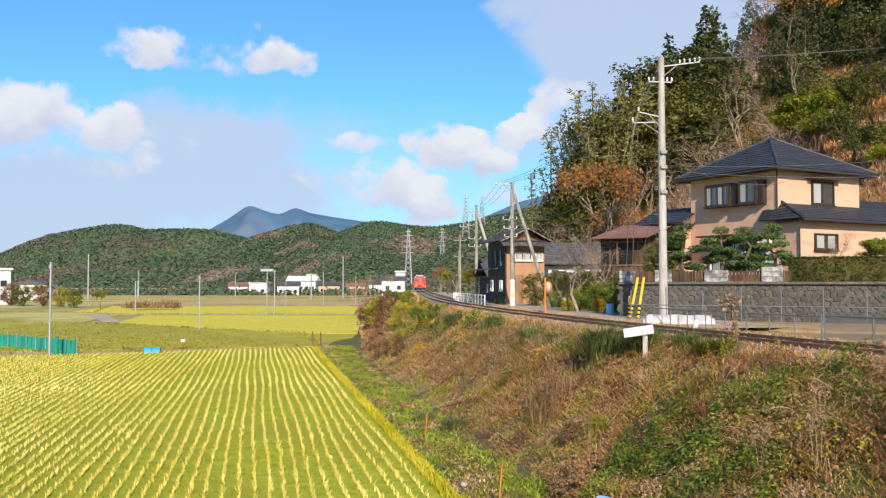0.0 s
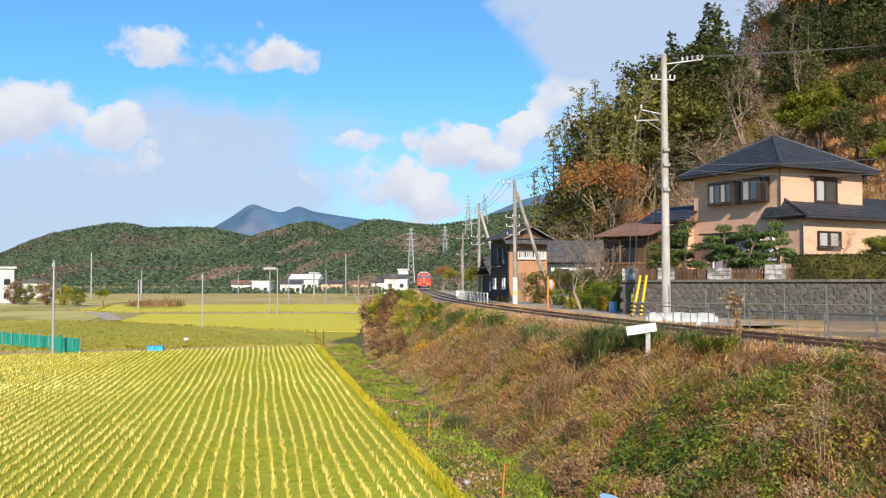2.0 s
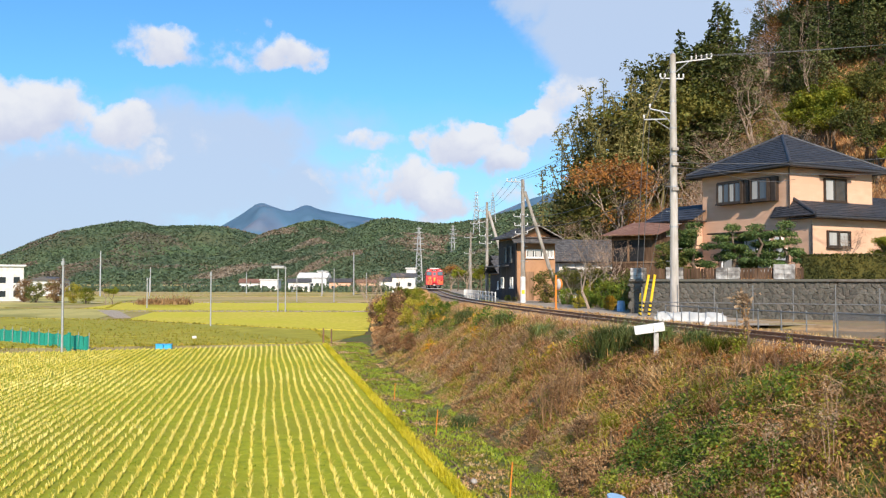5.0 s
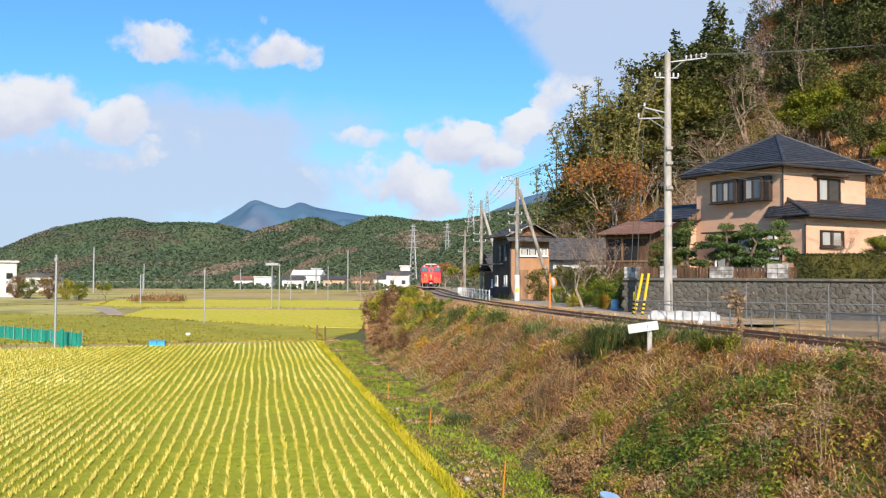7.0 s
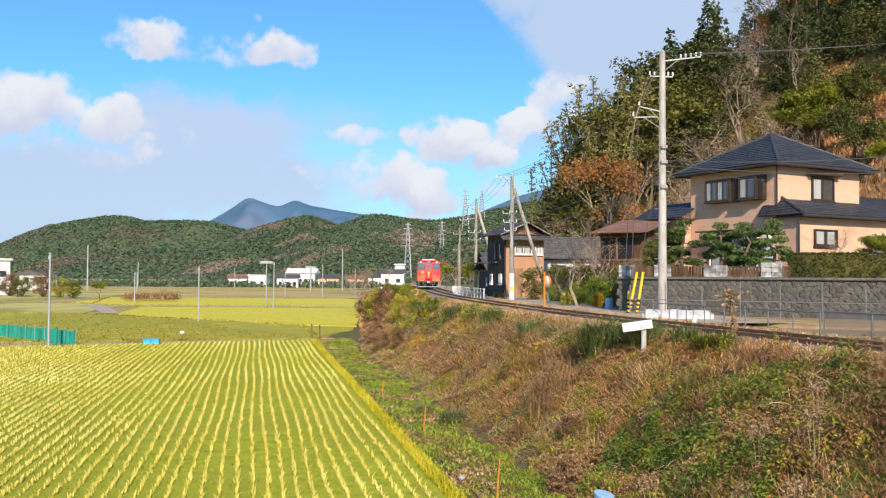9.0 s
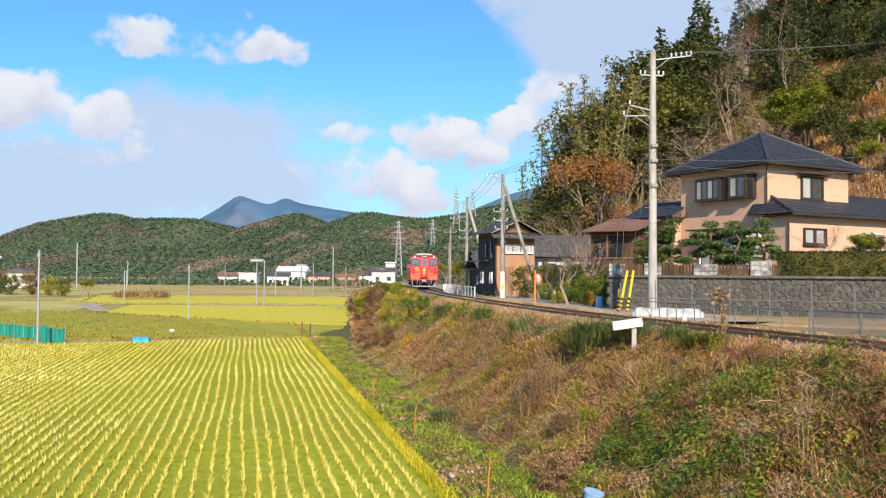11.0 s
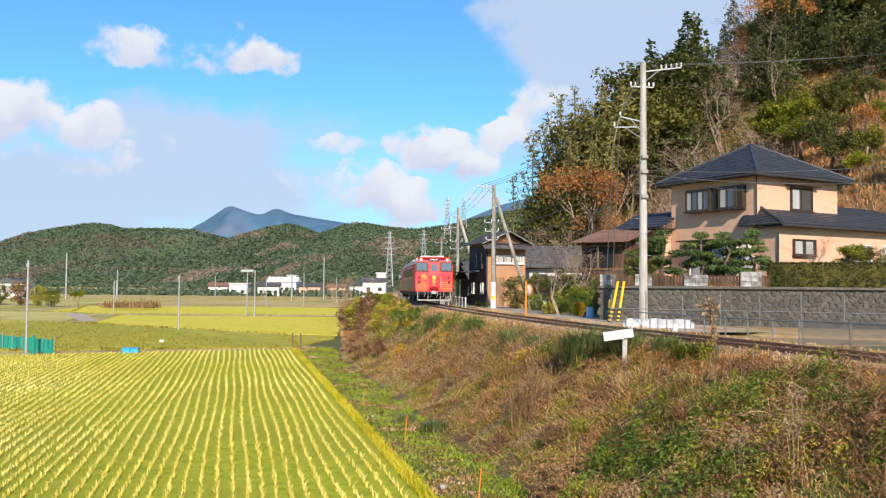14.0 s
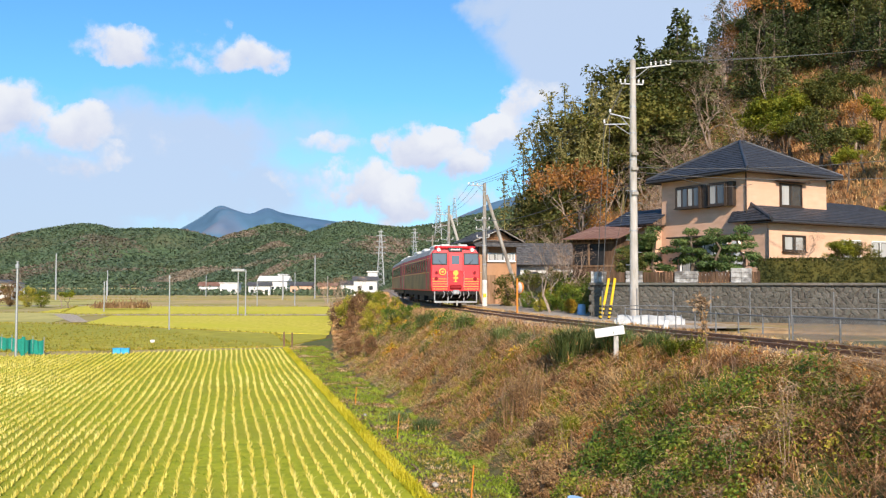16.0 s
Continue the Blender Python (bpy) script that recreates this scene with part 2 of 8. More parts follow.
M["railtop"] = material("rail_head", [(0.35, 0.34, 0.33), (0.5, 0.48, 0.46)], 10, 0.3, metal=0.9)
M["sleeper"] = material("sleeper", [(0.24, 0.18, 0.13), (0.36, 0.28, 0.21)], 12, 0.9, bump=0.4, obj_random=0.25)
M["bed"] = material("dry_garden_soil", [(0.23, 0.15, 0.075), (0.32, 0.21, 0.11), (0.40, 0.28, 0.15)], 3, 0.95, bump=0.5, bump_scale=14, second=(0.26, 0.20, 0.08), second_scale=0.5)
M["asphalt"] = material("asphalt", [(0.32, 0.26, 0.19), (0.43, 0.355, 0.27), (0.52, 0.44, 0.345)], 5, 0.9, bump=0.2, bump_scale=60)
M["concrete"] = material("concrete", [(0.38, 0.37, 0.34), (0.48, 0.46, 0.43), (0.56, 0.54, 0.50)], 3, 0.85, bump=0.25, bump_scale=25, stretch=(1, 1, 0.4))
M["block"] = material("stained_block", [(0.20, 0.19, 0.18), (0.40, 0.39, 0.37), (0.58, 0.57, 0.55)], 5, 0.9, bump=0.3, second=(0.13, 0.12, 0.11), second_scale=2.2, obj_random=0.15)
M["pole"] = material("pole_concrete", [(0.33, 0.30, 0.26), (0.44, 0.41, 0.37), (0.54, 0.51, 0.47)], 5, 0.8, bump=0.2, stretch=(1, 1, 0.25))
M["oldpole"] = material("old_pole", [(0.20, 0.17, 0.14), (0.32, 0.29, 0.25), (0.42, 0.39, 0.35)], 5, 0.85, bump=0.3, stretch=(1, 1, 0.25))
M["darkstone"] = material("wall_stone", [(0.070, 0.062, 0.052), (0.115, 0.102, 0.087), (0.155, 0.14, 0.12)], 5, 0.92, bump=0.9, bump_scale=9, second=(0.10, 0.10, 0.085), obj_random=0.22)
M["steel"] = material("galvanised", [(0.36, 0.37, 0.38), (0.46, 0.47, 0.48)], 12, 0.5, metal=0.5)
M["wire"] = material("wire", [(0.09, 0.09, 0.09), (0.16, 0.16, 0.16)], 10, 0.6)
M["white"] = material("white_paint", [(0.68, 0.67, 0.65), (0.80, 0.79, 0.77)], 3, 0.6, bump=0.1, second=(0.62, 0.60, 0.56), second_scale=1.5)
M["tile"] = material("roof_tile", [(0.022, 0.025, 0.032), (0.04, 0.044, 0.055), (0.06, 0.065, 0.08)], 4, 0.55, bump=0.12, obj_random=0.08, island_random=0.10, spec=0.5)
M["oldtile"] = material("old_roof", [(0.05, 0.048, 0.05), (0.09, 0.088, 0.09), (0.13, 0.125, 0.12)], 4, 0.7, bump=0.3, obj_random=0.2, island_random=0.2)
M["siding"] = material("siding_tan", [(0.62, 0.385, 0.26), (0.67, 0.42, 0.285), (0.71, 0.455, 0.315)], 1.2, 0.7, bump=0.15, bump_scale=40, stretch=(1, 1, 3), second=(0.65, 0.40, 0.27), second_scale=0.5, obj_random=0.03)
M["trim"] = material("brown_trim", [(0.045, 0.03, 0.024), (0.075, 0.05, 0.038)], 6, 0.5)
M["gutter"] = material("gutter", [(0.035, 0.035, 0.038), (0.06, 0.06, 0.065)], 6, 0.45)
M["glass"] = glass_material("window_glass")
# white cloth darkened to grey: the dimming by the window glass is in the colour
M["curtain"] = material("curtain", [(0.34, 0.34, 0.33), (0.46, 0.46, 0.44)], 2, 0.9, stretch=(8, 8, 0.3), bump=0.4)
M["frame"] = material("window_frame", [(0.035, 0.025, 0.02), (0.06, 0.045, 0.035)], 8, 0.4)
M["whiteframe"] = material("white_frame", [(0.70, 0.70, 0.68), (0.78, 0.78, 0.76)], 8, 0.4)
M["orange"] = material("orange_wall", [(0.36, 0.19, 0.10), (0.43, 0.235, 0.125), (0.48, 0.27, 0.15)], 1.5, 0.85, bump=0.3, bump_scale=18, second=(0.42, 0.24, 0.14), second_scale=0.7)
M["darkboard"] = material("charred_board", [(0.018, 0.018, 0.022), (0.032, 0.032, 0.04)], 6, 0.7, bump=0.4, stretch=(1, 1, 0.2), obj_random=0.3)
M["wood"] = material("weathered_wood", [(0.14, 0.08, 0.045), (0.22, 0.13, 0.075), (0.29, 0.185, 0.11)], 4, 0.85, bump=0.4, stretch=(1, 1, 0.2), obj_random=0.25)
M["darkwood"] = material("dark_wood", [(0.05, 0.028, 0.016), (0.10, 0.058, 0.034), (0.15, 0.09, 0.055)], 4, 0.85, bump=0.4, stretch=(1, 1, 0.2), obj_random=0.25)
M["lightboard"] = material("light_board", [(0.30, 0.19, 0.10), (0.42, 0.28, 0.16), (0.50, 0.35, 0.21)], 4, 0.85, bump=0.3, stretch=(1, 1, 3), obj_random=0.2)
M["scrub"] = leaf_material("hill_scrub", [(0.13, 0.07, 0.035), (0.26, 0.15, 0.07), (0.38, 0.25, 0.12)], 0.75, 0.1, 0.2)
M["rustroof"] = material("rusty_sheet", [(0.16, 0.075, 0.05), (0.24, 0.13, 0.09), (0.30, 0.19, 0.14)], 2.5, 0.7, bump=0.2, second=(0.20, 0.10, 0.07))
M["red"] = material("train_red", [(0.62, 0.012, 0.020), (0.70, 0.018, 0.028)], 1.5, 0.5, coat=0.1, second=(0.60, 0.014, 0.022), spec=0.5)
M["gold"] = material("train_gold", [(0.30, 0.17, 0.05), (0.38, 0.22, 0.075)], 1.5, 0.5, metal=0.0, second=(0.21, 0.125, 0.045))
M["maroon"] = material("train_maroon", [(0.40, 0.02, 0.03), (0.48, 0.03, 0.04)], 1.5, 0.5, coat=0.1, spec=0.4)
M["goldmark"] = material("gold_mark", [(0.75, 0.42, 0.06), (0.85, 0.50, 0.09)], 5, 0.4)
M["train_roof"] = material("train_roof", [(0.30, 0.30, 0.30), (0.42, 0.42, 0.41)], 3, 0.7, second=(0.26, 0.26, 0.26))
M["under"] = material("underframe", [(0.012, 0.012, 0.013), (0.03, 0.028, 0.026)], 8, 0.7)
M["grey"] = material("grey_metal", [(0.33, 0.33, 0.34), (0.45, 0.45, 0.45)], 5, 0.5, metal=0.3)
M["signyellow"] = material("yellow_guard", [(0.80, 0.50, 0.02), (0.88, 0.58, 0.04)], 6, 0.5)
M["black"] = material("black_plastic", [(0.012, 0.012, 0.013), (0.025, 0.025, 0.027)], 8, 0.5)
M["blue"] = material("blue_plastic", [(0.04, 0.34, 0.68), (0.08, 0.45, 0.78)], 4, 0.4)
M["paleblue"] = material("faded_blue_plastic", [(0.28, 0.48, 0.72), (0.38, 0.58, 0.80)], 4, 0.45)
M["net"] = material("green_net", [(0.01, 0.20, 0.15), (0.02, 0.28, 0.21)], 12, 0.8)
M["sheet"] = material("plastic_sheet", [(0.38, 0.39, 0.38), (0.58, 0.58, 0.56)], 3, 0.45, bump=0.6, bump_scale=6)
M["barkd"] = material("bark", [(0.07, 0.05, 0.035), (0.15, 0.11, 0.08), (0.22, 0.18, 0.13)], 8, 0.95, bump=0.6, stretch=(1, 1, 0.3))
M["barkl"] = material("pale_bark", [(0.20, 0.14, 0.10), (0.34, 0.255, 0.19), (0.46, 0.37, 0.28)], 8, 0.95, bump=0.4, stretch=(1, 1, 0.3))
M["cedar"] = leaf_material("cedar_leaf", [(0.036, 0.052, 0.018), (0.078, 0.100, 0.030), (0.155, 0.165, 0.050)], 0.7, 0.1, 0.12)
M["broad"] = leaf_material("broad_leaf", [(0.058, 0.072, 0.018), (0.125, 0.135, 0.030), (0.26, 0.22, 0.050)], 0.7, 0.2, 0.12)
M["lime"] = leaf_material("lime_leaf", [(0.10, 0.13, 0.014), (0.20, 0.22, 0.02), (0.33, 0.31, 0.035)], 0.4, 0.25, 0.8)
M["bamboo"] = leaf_material("bamboo_leaf", [(0.12, 0.115, 0.035), (0.23, 0.205, 0.065), (0.40, 0.34, 0.135)], 0.7, 0.25, 0.15)
M["autumn"] = leaf_material("autumn_leaf", [(0.26, 0.10, 0.03), (0.44, 0.19, 0.045), (0.54, 0.27, 0.07)], 0.7, 0.25, 0.3)
M["twig"] = leaf_material("bare_twigs", [(0.17, 0.10, 0.065), (0.31, 0.20, 0.13), (0.45, 0.32, 0.22)], 0.8, 0.0, 0.3)
M["pine"] = leaf_material("pine_needles", [(0.04, 0.075, 0.022), (0.085, 0.135, 0.038), (0.17, 0.21, 0.06)], 0.7, 0.1, 0.8)
M["hedge"] = leaf_material("hedge_leaf", [(0.035, 0.042, 0.010), (0.065, 0.070, 0.015), (0.15, 0.13, 0.026)], 0.7, 0.15, 0.8)
M["hillfloor"] = material("hill_floor", [(0.15, 0.09, 0.045), (0.30, 0.17, 0.08), (0.42, 0.25, 0.12)], 0.9, 0.95, bump=0.8, bump_scale=2, second=(0.10, 0.09, 0.03), second_scale=0.12)
M["field1"] = material("field_yellow", [(0.50, 0.43, 0.035), (0.62, 0.52, 0.05), (0.68, 0.57, 0.10)], 0.8, 0.9, bump=0.3, bump_scale=8, second=(0.58, 0.52, 0.03), second_scale=0.06, stretch=(3, 0.6, 1))
M["field2"] = material("field_olive", [(0.28, 0.255, 0.022), (0.39, 0.345, 0.032), (0.50, 0.43, 0.05)], 0.6, 0.9, bump=0.4, bump_scale=6, second=(0.33, 0.315, 0.035), second_scale=0.08, stretch=(1, 2, 1))
M["field3"] = material("field_straw", [(0.42, 0.36, 0.10), (0.52, 0.45, 0.14), (0.58, 0.50, 0.18)], 0.6, 0.9, bump=0.4, bump_scale=6, second=(0.30, 0.28, 0.07), second_scale=0.08)
M["plain"] = material("plain_ground", [(0.30, 0.235, 0.08), (0.42, 0.33, 0.13), (0.50, 0.41, 0.17)], 0.25, 0.95, bump=0.4, bump_scale=2, second=(0.30, 0.25, 0.06), second_scale=0.03)
# forest green paled and blued to carry the haze of distance
M["forest"] = leaf_material("far_forest", [(0.080, 0.118, 0.074), (0.102, 0.145, 0.080), (0.130, 0.172, 0.086)], 0.22, 0.0, 0.012)
M["brown_woods"] = leaf_material("far_brown_woods", [(0.13, 0.14, 0.09), (0.18, 0.155, 0.11), (0.24, 0.175, 0.13)], 0.25, 0.0, 0.012)
M["woods"] = material("far_woods", [(0.06, 0.10, 0.055), (0.085, 0.13, 0.06), (0.115, 0.16, 0.066)], 0.06, 1.0, detail=10, second=(0.10, 0.10, 0.055), second_scale=0.009)
M["field4"] = material("field_brown", [(0.36, 0.25, 0.10), (0.50, 0.36, 0.16), (0.58, 0.45, 0.21)], 0.3, 0.95, bump=0.3, bump_scale=3, second=(0.34, 0.30, 0.07), second_scale=0.03, stretch=(1, 3, 1))
M["fencesteel"] = material("weathered_pipe", [(0.17, 0.175, 0.175), (0.28, 0.28, 0.275)], 12, 0.55, metal=0.4)
# the blue stands for distance haze, put straight into the mountain's colour
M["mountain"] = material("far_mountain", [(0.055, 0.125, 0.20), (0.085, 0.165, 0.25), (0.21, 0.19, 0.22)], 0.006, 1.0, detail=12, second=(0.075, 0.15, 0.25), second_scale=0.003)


# ---- mesh helpers ----


def part(name, bm, mat, parent=None, label=""):
    """Links a bmesh as one mesh object under a thing or a part."""
    me = bpy.data.meshes.new(name)
    bm.to_mesh(me)
    bm.free()
    for m in mat if isinstance(mat, (list, tuple)) else [mat]:
        me.materials.append(m)
    ob = new(name, me)
    if parent:
        ob.parent = parent
    if label:
        ob["label"] = label
    return ob


def thing(name, label, category, m=None, group="", kind=""):
    ob = new(name)
    if m is not None:
        ob.matrix_basis = m
    return tagged(ob, label, category, group, kind)


def raw(name, verts, faces, mat, parent=None, mats=None, idx=None):
    me = bpy.data.meshes.new(name)
    me.from_pydata([tuple(v) for v in verts], [], [tuple(f) for f in faces])
    for m in mats or [mat]:
        me.materials.append(m)
    if idx is not None:
        me.polygons.foreach_set("material_index", np.asarray(idx, dtype=np.int32))
    ob = new(name, me)
    if parent:
        ob.parent = parent
    return ob


def box(bm, x0, y0, z0, x1, y1, z1, bevel=0.0, m=None):
    r = bmesh.ops.create_cube(bm, size=1)
    T = Matrix.Translation(((x0 + x1) / 2, (y0 + y1) / 2, (z0 + z1) / 2)) @ Matrix.Diagonal((abs(x1 - x0), abs(y1 - y0), abs(z1 - z0), 1))
    bmesh.ops.transform(bm, matrix=(m @ T) if m is not None else T, verts=r["verts"])
    if bevel:
        bmesh.ops.bevel(bm, geom=list({e for v in r["verts"] for e in v.link_edges}), offset=bevel, segments=1, affect="EDGES")
    return bm


def boxed(*a, **k):
    return box(bmesh.new(), *a, **k)


def tube(bm, p, q, r0, r1=None, n=8):
    p, q = Vector(p), Vector(q)
    d = q - p
    T = Matrix.Translation((p + q) / 2) @ d.to_track_quat("Z", "Y").to_matrix().to_4x4()
    bmesh.ops.create_cone(bm, cap_ends=n > 5, segments=n, radius1=r0, radius2=r0 if r1 is None else r1, depth=d.length, matrix=T)
    return bm


def poly(bm, pts):
    return bm.faces.new([bm.verts.new(p) for p in pts])


def prism(bm, pts, z0, z1):
    """A closed prism over the plan polygon pts (counter-clockwise)."""
    lo, hi = [bm.verts.new((x, y, z0)) for x, y in pts], [bm.verts.new((x, y, z1)) for x, y in pts]
    n = len(pts)
    bm.faces.new(lo[::-1]), bm.faces.new(hi)
    for i in range(n):
        bm.faces.new((lo[i], lo[(i + 1) % n], hi[(i + 1) % n], hi[i]))
    return bm


rng = np.random.default_rng(7)


def blades(pos, height, width, lean=0.5, n=3, seed=1, droop=0.4, aim_dir=None):
    """Grass: n curved blades at each place, two quads tapering to a tip. Returns verts and faces."""
    r = np.random.default_rng(seed)
    P = np.repeat(np.asarray(pos, float), n, axis=0)
    k = len(P)
    a = r.uniform(0, 2 * np.pi, k) if aim_dir is None else aim_dir + r.normal(0, 1.0, k)
    H = np.repeat(np.broadcast_to(height, len(pos)), n) * r.uniform(0.55, 1.15, k)
    W = width * r.uniform(0.7, 1.3, k)
    out = np.stack([np.cos(a), np.sin(a), np.zeros(k)], 1) * (lean * H * r.uniform(0.2, 1.3, k))[:, None]
    side = np.stack([-np.sin(a), np.cos(a), np.zeros(k)], 1) * W[:, None]
    up = np.zeros((k, 3))
    up[:, 2] = H
    base = P + out * 0.08
    mid = P + out * 0.45 + up * 0.62
    tip = P + out + up * (1 - droop * r.uniform(0, 1, k))[:, None]
    V = np.stack([base - side, base + side, mid + side * 0.7, mid - side * 0.7, tip], 1).reshape(-1, 3)
    i = np.arange(k)[:, None] * 5
    F4, F3 = i + [[0, 1, 2, 3]], i + [[3, 2, 4]]
    return V, [*map(tuple, F4), *map(tuple, F3)]


def canes(pos, length, height, width, seed, segs=6, aim_dir=None):
    """Long arching stems: narrow ribbons of several pieces that rise, bend over and come down again."""
    r = np.random.default_rng(seed)
    P = np.asarray(pos, float)
    k = len(P)
    a = r.uniform(0, 2 * np.pi, k) if aim_dir is None else aim_dir + r.normal(0, 0.8, k)
    L, H = length * r.uniform(0.5, 1.3, k), height * r.uniform(0.4, 1.3, k)
    bend = r.normal(0, 0.35, k)
    side = np.stack([-np.sin(a), np.cos(a), r.normal(0, 0.6, k)], 1) * width
    V = []
    for i in range(segs + 1):
        t = i / segs
        aa = a + bend * t
        c = P + np.stack([np.cos(aa) * L * t, np.sin(aa) * L * t, H * (2.6 * t - 2.3 * t * t)], 1)
        w = side * (1 - 0.8 * t)
        V += [c - w, c + w]
    V = np.stack(V, 1).reshape(-1, 3)
    base = np.arange(k) * (2 * segs + 2)
    F = [(b + 2 * i, b + 2 * i + 1, b + 2 * i + 3, b + 2 * i + 2) for b in base for i in range(segs)]
    return V, F


def leaves(centres, size, seed=2, flat=0.0, sprigs=False):
    """Small folded leaves (one bent quad each) with random turn at each centre; sprigs: pointed three-cornered ones."""
    r = np.random.default_rng(seed)
    C = np.asarray(centres, float)
    k = len(C)
    n = r.normal(size=(k, 3))
    n[:, 2] = np.abs(n[:, 2]) + flat
    n /= np.linalg.norm(n, axis=1)[:, None]
    t = np.cross(n, r.normal(size=(k, 3)))
    t /= np.linalg.norm(t, axis=1)[:, None] + 1e-9
    b = np.cross(n, t)
    s = (np.broadcast_to(size, k) * r.uniform(0.6, 1.4, k))[:, None]
    if sprigs:
        V = np.stack([C - t * s - b * s * 0.6, C + t * s * 1.2, C - t * s * 0.6 + b * s * 0.9], 1).reshape(-1, 3)
        return V, [*map(tuple, np.arange(k)[:, None] * 3 + [[0, 1, 2]])]
    V = np.stack([C - t * s, C - b * s * 0.55 + n * s * 0.15, C + t * s, C + b * s * 0.55 + n * s * 0.15], 1).reshape(-1, 3)
    i = np.arange(k)[:, None] * 4
    return V, [*map(tuple, i + [[0, 1, 2, 3]])]

# ---- plan of the railway and the land ----
TRACK = ((-60, 44.0), (-30, 28.4), (-15, 21.4), (0, 15.3), (10, 11.7), (20, 8.65), (28, 6.55), (36, 4.9), (45, 3.4), (54, 2.15), (63.5, 1.15), (73, 0.38), (82, -0.25), (95, -0.98),
         (118, -1.9), (150, -3.1), (206, -5.2), (260, -7.2), (330, -9.9))
_ty, _tx = np.array([p[0] for p in TRACK], float), np.array([p[1] for p in TRACK], float)
_yy = np.arange(-60, 330.01, 0.5)
_xx = np.interp(_yy, _ty, _tx)
for _ in range(6):
    _k = np.ones(9) / 9
    _xx[4:-4] = np.convolve(_xx, _k, "valid")


def track_x(y):
    return np.interp(y, _yy, _xx)


def rail_z(y):
    return 2.9 - 0.0026 * np.clip(np.asarray(y, float) - 60, 0, 150)


def edge_x(y):
    """The boundary of the near paddy, towards the embankment."""
    return 3.92 - 0.204 * np.asarray(y, float)


def toe_x(y):
    y = np.asarray(y, float)
    return np.maximum(edge_x(y) + 2.1, -0.088 * y - 0.1)


def smooth(a, b, v):
    t = np.clip((v - a) / (b - a), 0, 1)
    return t * t * (3 - 2 * t)


def hill_h(x, y):
    return (x - 8) * 0.811 + (y - 85) * 0.584


def hill_z(x, y):
    h = hill_h(x, y)
    return np.maximum(0, np.minimum(0.74 * h, np.minimum(1.3 * (x - 11.0), 15.6 + 0.85 * (x - 23.0))) - 0.6 * np.maximum(0, y - 116))


def ground_z(x, y):
    x, y = np.asarray(x, float), np.asarray(y, float)
    t, rz, toe = track_x(y), rail_z(y), toe_x(y)
    f = np.clip((x - toe) / np.maximum(t - 2.1 - toe, 0.5), 0, 1)
    bank = (rz - 0.27) * (0.65 * f + 0.35 * smooth(0, 1, f))
    lump = np.sin(1.3 * x + 0.7 * y) * np.sin(0.9 * y - 0.5 * x) + 0.5 * np.sin(2.9 * x + 1.1 * y + 1) * np.sin(2.3 * y - 0.8 * x)
    bank = bank + 0.17 * lump * 4 * f * (1 - f)
    z = np.where(x < t, bank, rz - 0.27)
    return z + np.where(x > t, hill_z(x, y), 0)


class Rows:
    """Collects vertices and faces of many pieces for one mesh."""

    def __init__(self):
        self.v, self.f, self.n = [], [], 0

    def add(self, V, F):
        self.v.append(np.asarray(V, float))
        self.f += [tuple(int(i) + self.n for i in f) for f in F]
        self.n += len(V)

    def make(self, name, mat, parent=None):
        return raw(name, np.concatenate(self.v), self.f, mat, parent)


def make_ground():
    xs = np.unique(np.concatenate([np.linspace(-3500, -200, 14), np.arange(-200, -20, 12), np.arange(-20, -12, 2), np.arange(-12, 26, 0.4), np.arange(26, 80, 2.0), np.arange(80, 200, 12), np.linspace(200, 3500, 14)]))
    ys = np.unique(np.concatenate([np.linspace(-3500, -60, 12), np.arange(-60, 0, 5), np.arange(0, 70, 0.8), np.arange(70, 220, 2.5), np.arange(220, 330, 12), np.linspace(330, 4500, 16)]))
    X, Y = np.meshgrid(xs, ys, indexing="ij")
    Z = ground_z(X, Y)
    fade = smooth(330, 260, np.abs(Y)) * smooth(170, 130, np.abs(X))
    Z = Z * fade
    onbank = (X > toe_x(Y)) & (X < track_x(Y) - 1.6)
    nz = np.array([[noise.noise((x * 0.8, y * 0.8, 0)) for y in ys] for x in xs])
    Z = Z + np.where(onbank, nz * 0.12, 0) - 0.03 * (X < toe_x(Y))
    V = np.stack([X, Y, Z], -1).reshape(-1, 3)
    ny = len(ys)
    F, idx = [], []
    for i in range(len(xs) - 1):
        xm = (xs[i] + xs[i + 1]) / 2
        for j in range(ny - 1):
            F.append((i * ny + j, (i + 1) * ny + j, (i + 1) * ny + j + 1, i * ny + j + 1))
            ym = (ys[j] + ys[j + 1]) / 2
            t, toe = track_x(ym), toe_x(ym)
            if abs(ym) > 330 or abs(xm) > 170:
                k = 0
            elif hill_z(xm, ym) > 0.3 and xm > t:
                k = 2
            elif xm > toe - 2.2:
                k = 1
            else:
                k = 0
            idx.append(k)
    ob = raw("ground", V, F, None, mats=[M["plain"], M["soil"], M["hillfloor"]], idx=idx)
    for p in ob.data.polygons:
        p.use_smooth = True
    tagged(ob, "valley floor with grassy railway embankment and brown hillside", "ground", kind="structure")


make_ground()


